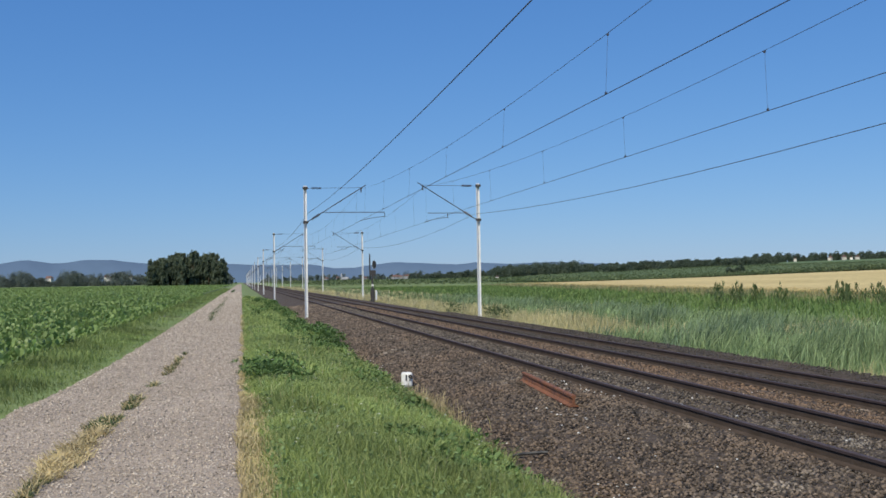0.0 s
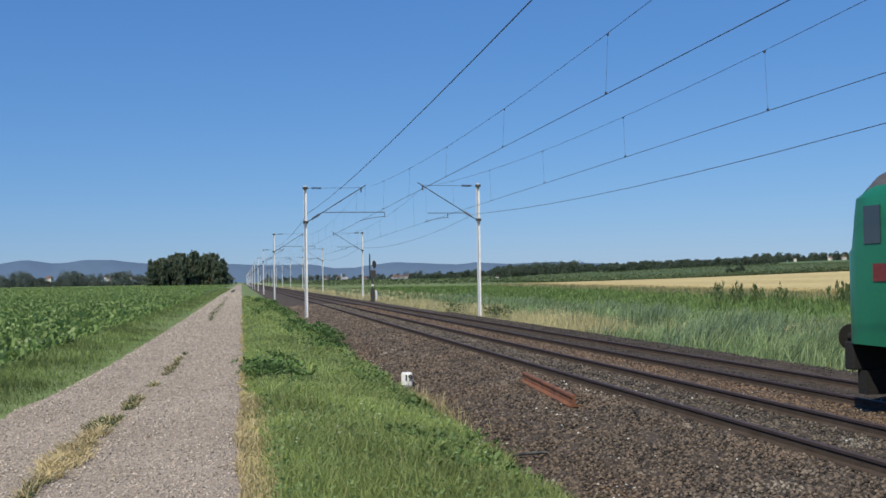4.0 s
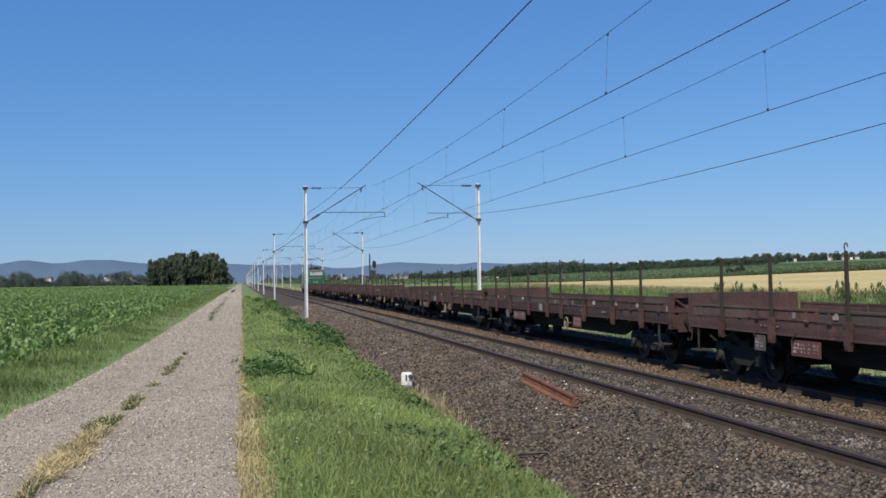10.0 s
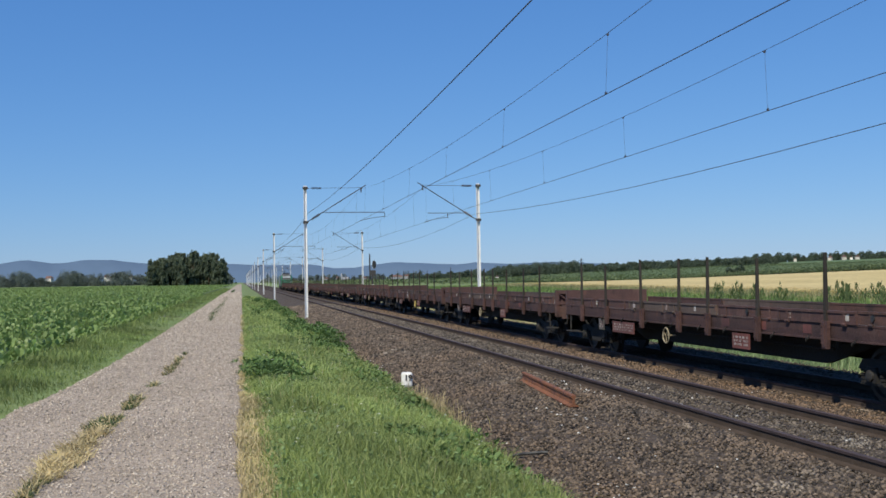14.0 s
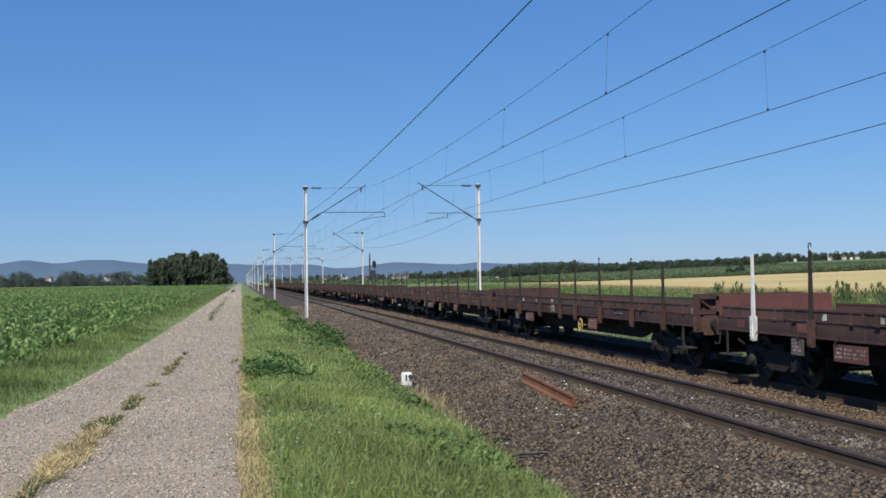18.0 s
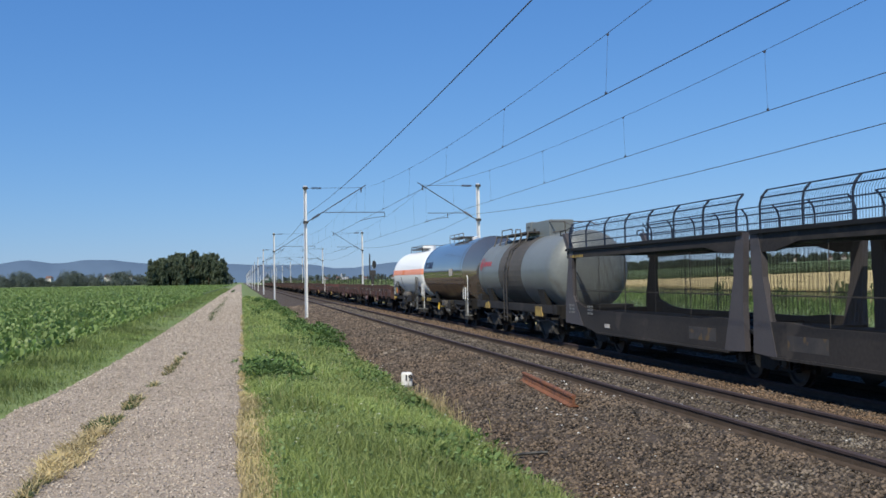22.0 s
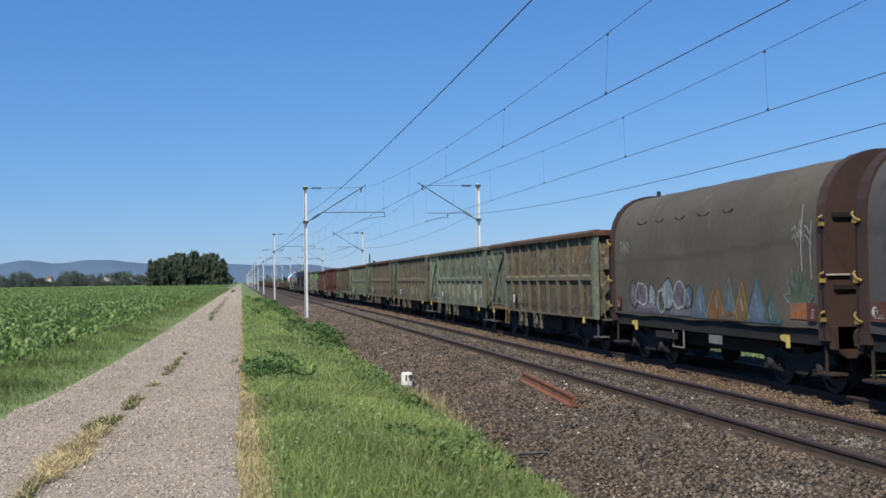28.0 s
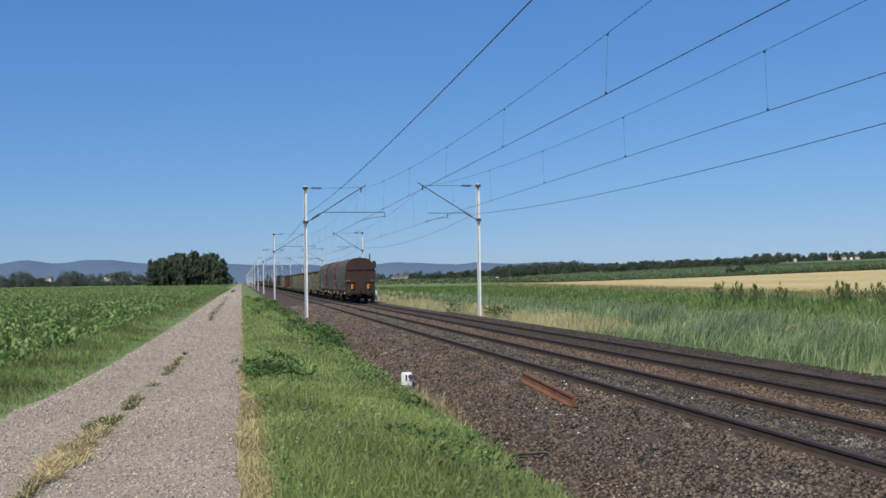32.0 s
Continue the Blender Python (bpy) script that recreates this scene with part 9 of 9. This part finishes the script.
def tarp_wagon(tarp, wall, label, seed=0, lead_wall=None, crown=None):
    t = thing("covered_wagon", label, "railway wagon", "tarpaulin-hooded wagons of the train")
    half = 5.4
    underside(t, half)
    part("side_sill", boxes((-1.32, -1.2, -half, half, 0.9, 1.18), (1.2, 1.32, -half, half, 0.9, 1.18)), M["under"], t)
    prof = hood_profile()
    rings = []
    ys = np.linspace(-half + 0.12, half - 0.12, 27)
    for k, y in enumerate(ys):
        ring = []
        for j, (x, z) in enumerate(prof):
            sag = 0.045 * abs(math.sin(math.pi * k * 6 / 26)) * (1.0 if 1.5 < z else 0.4)
            low = 0.016 * math.sin(k * 0.8) + 0.01 * math.sin(k * 1.7) if z < 1.3 else 0
            ring.append((x * (1 - sag / 1.4), y, z - sag * 0.3 + low))
        rings.append(ring)
    bm = B()
    grid = [[bm.verts.new(p) for p in ring] for ring in rings]
    for a, b in zip(grid, grid[1:]):
        for k in range(len(prof) - 1):
            bm.faces.new((a[k], a[k + 1], b[k + 1], b[k]))
    hood = smooth(part("tarpaulin", bm, M[tarp], t, "sagging grey tarpaulin hood"), 60)
    if seed != 2:
        for y in (3.3, 2.2, 1.0, -0.3, -1.5):
            pts = [(hood_x(y + 0.26 * u, 3.52) - 0.014, y + 0.26 * u, 3.52 - 0.07 * (1 - u * u) * (1 if seed == 1 else 0.7)) for u in np.linspace(-1, 1, 9)]
            part("strap_loop", poly_tube(B(), pts, 0.012, 5), M["under"], t, "dark drooping mark on the hood")
    for s in (1, -1):
        w = lead_wall if (s > 0 and lead_wall) else wall
        y = s * (half - 0.06)
        a, b = min(y, y + 0.06 * s), max(y, y + 0.06 * s)
        big = hood_profile(1.43, 1.0, 2.97, 4.33)
        e = part("end_wall", prism(B(), big, a, b), M[w], t)
        part("end_arch", prism(B(), big, min(y - 0.22 * s, y - 0.004 * s), max(y - 0.22 * s, y - 0.004 * s)), M[w], t)
        o = y + 0.06 * s
        oo = o + 0.03 * s
        la, lb = min(o, oo), max(o, oo)
        for x in (-1.05, -0.36, 0.36, 1.05)[1:3]:
            part("end_stiffener", boxes((x - 0.03, x + 0.03, la, lb, 1.15, 4.0)), M[w], e)
        for x0, x1 in ((-1.3, -0.45), (-0.3, 0.3), (0.45, 1.3)):
            part("ledge", boxes((x0, x1, la - 0.03, lb + 0.03, 3.12, 3.2)), M["under"], e)
        for x0, x1 in ((-1.3, -0.45), (0.45, 1.3)):
            part("ledge", boxes((x0, x1, la - 0.03, lb + 0.03, 1.88, 1.96)), M["under"], e)
        for gx in (-1.43, 1.0):
            part("grab_rail", boxes((gx, gx + 0.43, oo - 0.02, oo + 0.02, 2.12, 2.15)), M["plate"], e, "pale grab rail")
        part("cross_beam", boxes((-1.36, 1.36, la - 0.02, lb + 0.06, 0.85, 1.25), bevel=0.01), M[w], t)
        for x in (-0.9, 0.9):
            part("buffer_plate", prism(B(), [(x - 0.36, 1.3), (x + 0.36, 1.3), (x + 0.34, 0.82), (x + 0.2, 0.7), (x - 0.2, 0.7), (x - 0.34, 0.82)], lb - 0.05, lb + 0.06), M[w], t)
        bogie(t, s * (half - 1.75))
        if s < 0 and crown:
            edge = [p for p in big if p[1] > 3.98]
            strip = B()
            for (xa, za), (xb, zb) in zip(edge, edge[1:]):
                if seed != 3 or abs(xa + xb) > 0.5:
                    loft(strip, [[(xa, a - 0.01, za), (xa, a + 0.12, za), (xa, a + 0.12, za + 0.02), (xa, a - 0.01, za + 0.02)], [(xb, a - 0.01, zb), (xb, a + 0.12, zb), (xb, a + 0.12, zb + 0.02), (xb, a - 0.01, zb + 0.02)]])
            part("crown_strip", strip, M[crown], t, "pale strip over the crown of the end wall")
        part("roof_peg", boxes((-0.05, 0.05, a, b, 4.3, 4.46)), M["black"], t)
        for z in (1.38, 2.05, 3.02):
            lat = poly_tube(B(), [(-1.44, y - 0.10 * s, z - 0.02), (-1.50, y - 0.04 * s, z + 0.02), (-1.51, y + 0.03 * s, z + 0.10), (-1.46, y + 0.06 * s, z + 0.13)], 0.022)
            box(lat, -1.50, -1.42, y - 0.05, y + 0.05, z - 0.05, z + 0.02)
            part("latch", lat, M["dull_yellow"], t, "yellow tarpaulin latch")
        part("latch_rod", tube(B(), (-1.465, y, 1.1), (-1.465, y, 3.1), 0.014, 6), M["under"], t)
    ends(t, half, mat="bogie_dust", flat=True)
    for y in (-half, half - 0.45):
        common("foot_step", "tarp_step", lambda: boxes((-1.38, -1.05, 0, 0.45, 0.4, 0.44), (-1.34, -1.3, 0.2, 0.24, 0.42, 0.9)), M["buffer_brown"], t, pose(0, y, 0))
    for y in (half - 1.58, -half + 1.57):
        h = prism(B(), [(y - 0.14, 0.80), (y - 0.10, 0.78), (y - 0.06, 0.90), (y + 0.10, 0.93), (y + 0.14, 1.0), (y + 0.08, 1.03), (y - 0.12, 1.03)], -1.39, -1.33, axis="x")
        part("rope_hook", h, M["pale_yellow"], t, "yellow rope hook")
    if seed == 2:
        panels = ((-5.25, -4.47, 1.34, 1.84), (4.62, 5.05, 1.38, 1.70))
    elif seed == 3:
        panels = ((4.27, 5.02, 1.55, 1.84), (-5.0, -4.7, 1.32, 1.6))
    else:
        panels = ((4.65, 4.95, 1.32, 1.64), (-5.05, -4.75, 1.32, 1.64))
    for k, (y0, y1, z0, z1) in enumerate(panels):
        lp = part("label_panel", boxes((-1.432, -1.418, y0, y1, z0, z1)), M["g_red" if seed != 3 else "end_brown"], t, "dull red label panel")
        bars(lp, -1.438, y0 + 0.05, y1 - 0.32 * (y1 - y0), z0 + 0.04, z1 - 0.1, 4, mat="worn_mark", seed=k + 20)
        if seed == 2:
            part("label_disc", lathe(B(), [(0, 0.085), (-0.004, 0.085)], (-1.434, y1 - 0.14, (z0 + z1) / 2), 14, "x"), M["plate"], lp, "white disc")
    part("data_plate", boxes((-1.38, -1.36, 1.1, 2.4, 0.68, 0.84)), M["g_red" if seed == 2 else "under"], t, "hanging data plate")
    if seed == 2:
        red = poly_tube(B(), [(-1.3, 0.95, 0.9), (-1.3, 0.55, 0.58), (-1.3, -1.5, 0.58), (-1.3, -2.05, 0.9)], 0.04)
        poly_tube(red, [(-1.3, 0.3, 0.9), (-1.3, 0.1, 0.6)], 0.03)
        poly_tube(red, [(-1.3, -0.5, 0.6), (-1.3, -0.9, 0.88), (-1.3, -1.3, 0.6)], 0.03)
        part("brake_frame", red, M["g_red"], t, "dull red brake frame")
        part("brake_handle", poly_tube(B(), [(-1.38, 0.55, 0.9), (-1.42, 0.5, 0.8), (-1.42, 0.3, 0.72)], 0.025), M["pale_yellow"], t, "yellow brake handle")
    else:
        part("brake_frame", poly_tube(B(), [(-1.3, 0.9, 0.9), (-1.3, 0.9, 0.5), (-1.3, 1.5, 0.5), (-1.3, 1.5, 0.9)], 0.022), M["tube"], t)
        part("data_plate", boxes((-1.38, -1.36, -1.2, -0.6, 0.7, 0.88)), M["tube"], t, "pale data plate")
    return t


# ---- the consist, front to rear: (thing, distance behind the point that passes y = 0 at 0 s, length) ----
CONSIST = []


def couple(t, head, length):
    CONSIST.append((t, head + length / 2))
    return head + length


def place(t, front, rear):
    """Sets a thing into the train by the distances of its body's two ends."""
    CONSIST.append((t, (front + rear) / 2))


def make_up_train():
    head = 91.5
    CONSIST.append((locomotive(), 101.25))
    head += 19.5
    flats = [flat_wagon(k) for k in range(6)]
    pitch = (529.9 - head) / 21
    for k in range(21):
        w = flats[k] if k < 6 else copy_thing(flats[(k * 5 + k // 6) % 6], pose(0, 0, 0))
        CONSIST.append((w, head + (8.7 if k < 20 else 8.45)))
        head += pitch
        if k == 18:
            for o in list(w.children):
                if o.name.startswith("stake") and o.location.x < -1 and abs(o.location.y - 7.64) < 0.2:
                    o.data = o.data.copy()
                    o.data.materials[0] = M["white"]
                    o["label"] = "white painted stake"
            wall = [o for o in w.children if o.name.startswith("end_wall") and o.location.y > 0][0]
            wall.data = wall.data.copy()
            wall.data.materials[0] = M["flat_red"]
            wall["label"] = "dull red end wall"
    CONSIST.append((white_tank(), 535.75))
    head += 12.4
    CONSIST.append((steel_tank(), 547.85))
    CONSIST.append((grey_tank(), 560.75))
    head += 25.4
    CONSIST.append((car_carrier(), 579.9))
    head += 26.0
    a = gondola(12.40, "g_rust", "g_olive", "slots", "rusty open hopper wagon with olive ribs and low slots", seed=1, corner="g_rust", door_leaf="g_olive")
    panel_mark(a, 1.55, 1.85, 2.3, 2.75, "g_teal", -1.425)
    panel_mark(a, 4.75, 5.6, 2.25, 2.75, "g_dark_teal", -1.425, "dark green data panel")
    bars(a, -1.43, 4.85, 5.5, 2.32, 2.68, 4, mat="plate", seed=31)
    place(a, 594.31, 606.71)
    b = gondola(13.0, "g_flake", "g_rib_tag", "belt", "weathered open wagon with a teal door and graffiti", top="g_olive", seed=2, door_leaf="g_teal", door_post="g_pale_teal", corner="g_pale_green", low="g_flake_tag", sill="g_olive")
    painted_letters(b, "E71", 3.9, 2.52, 0.44, -1.44)
    panel_mark(b, 2.0, 2.75, 2.28, 2.68, "g_dark_teal", -1.435, "dark green data panel")
    bars(b, -1.442, 2.05, 2.5, 2.36, 2.62, 4, mat="plate", seed=32)
    part("green_paint", boxes((-1.475, -1.44, -6.53, -6.425, 2.42, 3.30), (-1.445, -1.42, -6.425, -6.20, 2.42, 3.30), (-1.475, -1.36, -6.535, -6.52, 2.42, 3.30)), M["g_bright"], b, "bright green paint on the corner post")
    place(b, 607.73, 620.73)
    c = gondola(13.06, "g_red", "g_red", "plain", "red-brown open wagon with flush doors and yellow grab rails", top="g_red", seed=3, height=3.36, grab="pale_yellow")
    for k in range(3):
        u = 2 * math.pi * (k / 3 + 0.25)
        cy, cz = 5.88 + 0.11 * math.cos(u), 2.66 + 0.11 * math.sin(u)
        du, dv = math.cos(u), math.sin(u)
        bm = B()
        bm.faces.new([bm.verts.new((-1.452, cy + 0.10 * p * du - 0.055 * q * dv, cz + 0.10 * p * dv + 0.055 * q * du)) for p, q in ((-1.0, -0.6), (-1.0, 0.6), (0.7, 1.0), (1.0, 0.0), (0.7, -1.0))])
        part("emblem", bm, M["white"], c, "white emblem")
    for y0 in (5.30, 5.03, 4.76):
        panel_mark(c, y0 - 0.01, y0 + 0.17, 2.50, 2.78, "white", -1.445, "white painted letter bar")
    panel_mark(c, 4.80, 5.42, 1.74, 1.88, "end_red", -1.445, "red paint bar")
    bars(c, -1.448, 4.85, 5.4, 1.92, 2.0, 1, mat="worn_mark", seed=41)
    bars(c, -1.448, 4.85, 5.4, 1.60, 1.70, 1, mat="worn_mark", seed=42)
    place(c, 622.25, 635.31)
    d = gondola(13.83, "g_red_bright", "g_red", "slots", "red open hopper wagon with low slots and a ladder", top="g_red", seed=4, door_leaf="g_red_bright", sill="g_red")
    painted_letters(d, "74", 6.15, 2.75, 0.42, -1.43)
    bars(d, -1.43, 5.5, 6.2, 2.2, 2.6, 4, mat="worn_mark", seed=33)
    panel_mark(d, -6.85, -6.45, 2.4, 2.6, "plate", -1.46, "pale plate")
    place(d, 636.51, 650.34)
    e = gondola(12.36, "g_brown", "g_olive", "slots", "rusty open hopper wagon with a teal corner and sill", seed=5, height=3.41, corner="g_teal", door_leaf="g_olive", door_post="g_olive", sill="g_olive", step="g_teal")
    painted_letters(e, "E", 5.50, 2.66, 0.5, -1.44)
    bars(e, -1.43, 4.72, 5.05, 2.70, 3.0, 1, mat="white", seed=40)
    for y0, y1 in ((-3.36, -2.34), (-5.45, -4.50), (2.72, 3.2), (4.6, 5.9)):
        panel_mark(e, y0, y1, 0.97, 1.17, "g_teal", -1.396, "teal painted sill")
    panel_mark(e, 2.75, 3.45, 1.2, 1.62, "g_teal", -1.438, "teal paint on the door")
    panel_mark(e, 4.6, 4.72, 1.2, 3.25, "g_teal", -1.468, "teal paint on the door post")
    rr = random.Random(8)
    for cx, cz, w, h, key in ((-1.14, 2.92, 0.16, 0.13, "fresh_green"), (-0.93, 2.82, 0.13, 0.10, "fresh_green"), (-1.0, 2.64, 0.09, 0.12, "g_pale_teal")):
        bm = B()
        bm.faces.new([bm.verts.new((x, -6.348, z)) for x, z in blob(rr, cx, cz, w, h, 16, 0.25)])
        part("paint_splash", bm, M[key], e, "green paint splash")
    panel_mark(e, -6.1, -5.6, 3.26, 3.34, "g_pale_teal", -1.525)
    place(e, 651.69, 664.05)
    f = gondola(12.86, "g_olive_flake", "g_green", "belt", "olive open wagon with green ribs and a mid rail", top="g_rust", seed=6, height=3.43, door_leaf="g_green", door_post="g_pale_green")
    place(f, 665.34, 678.2)
    g = gondola(12.86, "g_brown", "g_olive", "belt", "dark weathered open wagon with a mid rail", top="g_rust", seed=7, door_leaf="g_green", door_post="g_green", corner="g_green")
    place(g, 679.45, 692.31)
    h = gondola(12.86, "g_brown_tag2", "g_olive", "belt", "brown open wagon with pale graffiti on the lower side", top="g_olive", seed=8, door_leaf="g_brown", door_post="g_green")
    place(h, 693.55, 706.41)
    i = gondola(12.86, "g_green_tag", "g_green", "belt", "pale green open wagon with graffiti", top="g_olive", seed=9, door_leaf="g_pale_green", door_post="g_pale_green")
    place(i, 707.65, 720.51)
    j = gondola(12.79, "g_brown_pale", "g_olive_green", "belt", "olive brown open wagon with a mid rail", top="g_rust", seed=10, low="g_brown_low", door_leaf="g_green", door_post="g_green", corner="g_pale_green", step="ochre_rust")
    place(j, 721.66, 734.45)
    head = 735.1
    k = tarp_wagon("tarp_tag", "end_brown", "grey tarpaulin-hooded wagon with graffiti along the hem", 1)
    hem_lettering(k)
    head = couple(k, head, 11.75)
    l = tarp_wagon("tarp2", "end_red", "dark grey tarpaulin-hooded wagon with a red rear wall", 2, lead_wall="end_brown", crown="white")
    rr = random.Random(3)
    for y, z, w, h in ((1.6, 2.80, 1.0, 0.24), (2.2, 2.74, 0.5, 0.3), (-0.4, 2.72, 1.5, 0.14)):
        sprayed_shape(l, blob(rr, y, z, w, h, 16, 0.12), "faint_red", 0)
    for z, n in ((2.81, 3), (2.62, 3), (2.44, 14)):
        part("warning_sign", prism(B(), [(-0.99 + 0.095 * math.sin(2 * math.pi * k / n), z + 0.095 * math.cos(2 * math.pi * k / n)) for k in range(n)], -5.412, -5.402), M["yellow"], l, "small yellow warning sign")
    part("white_hook", poly_tube(B(), [(-1.33, -5.46, 2.62), (-1.33, -5.46, 2.88), (-1.25, -5.46, 2.88)], 0.02), M["white"], l, "white hook")
    part("yellow_loop", poly_tube(B(), [(-1.40, -5.42, 1.18), (-1.40, -5.42, 1.42), (-1.28, -5.42, 1.42), (-1.28, -5.42, 1.18), (-1.40, -5.42, 1.18)], 0.022), M["pale_yellow"], l, "yellow loop")
    head = couple(l, head, 11.7)
    m = tarp_wagon("tarp_tag2", "end_brown", "grey tarpaulin-hooded last wagon with two yellow tail lamps", 3, lead_wall="end_red", crown="brass_dull")
    blue_scrawl(m)
    for x in (-0.78, 0.78):
        y = -5.4 - 0.14
        lamp = part("tail_lamp", boxes((x - 0.1, x + 0.1, y - 0.08, y + 0.06, 1.34, 1.76), bevel=0.02), M["yellow"], m, "yellow tail lamp housing")
        lens = B()
        lathe(lens, [(0, 0.09), (-0.03, 0.08)], (x, y - 0.08, 1.62), 16)
        part("lens", lens, M["lamp_red"], lamp, "red lens")
        low = B()
        lathe(low, [(0, 0.05), (-0.03, 0.045)], (x, y - 0.08, 1.43), 12)
        part("lens", low, M["orange"], lamp)
    for x0, x1, z0, z1 in ((-1.32, -0.62, 0.92, 1.22), (0.62, 1.0, 0.98, 1.22), (-1.1, -0.7, 1.24, 1.34)):
        part("primer_patch", boxes((x0, x1, -5.47, -5.44, z0, z1), bevel=0.01), M["primer"], m, "dull red primer patch")
    head = couple(m, head, 11.8)


make_up_train()


def motions():
    for t, behind in CONSIST:
        walk(t, [(s, pose(X2, SPEED * s - behind, Z2)) for s in (0, 8, 16, 24, 32)])


motions()
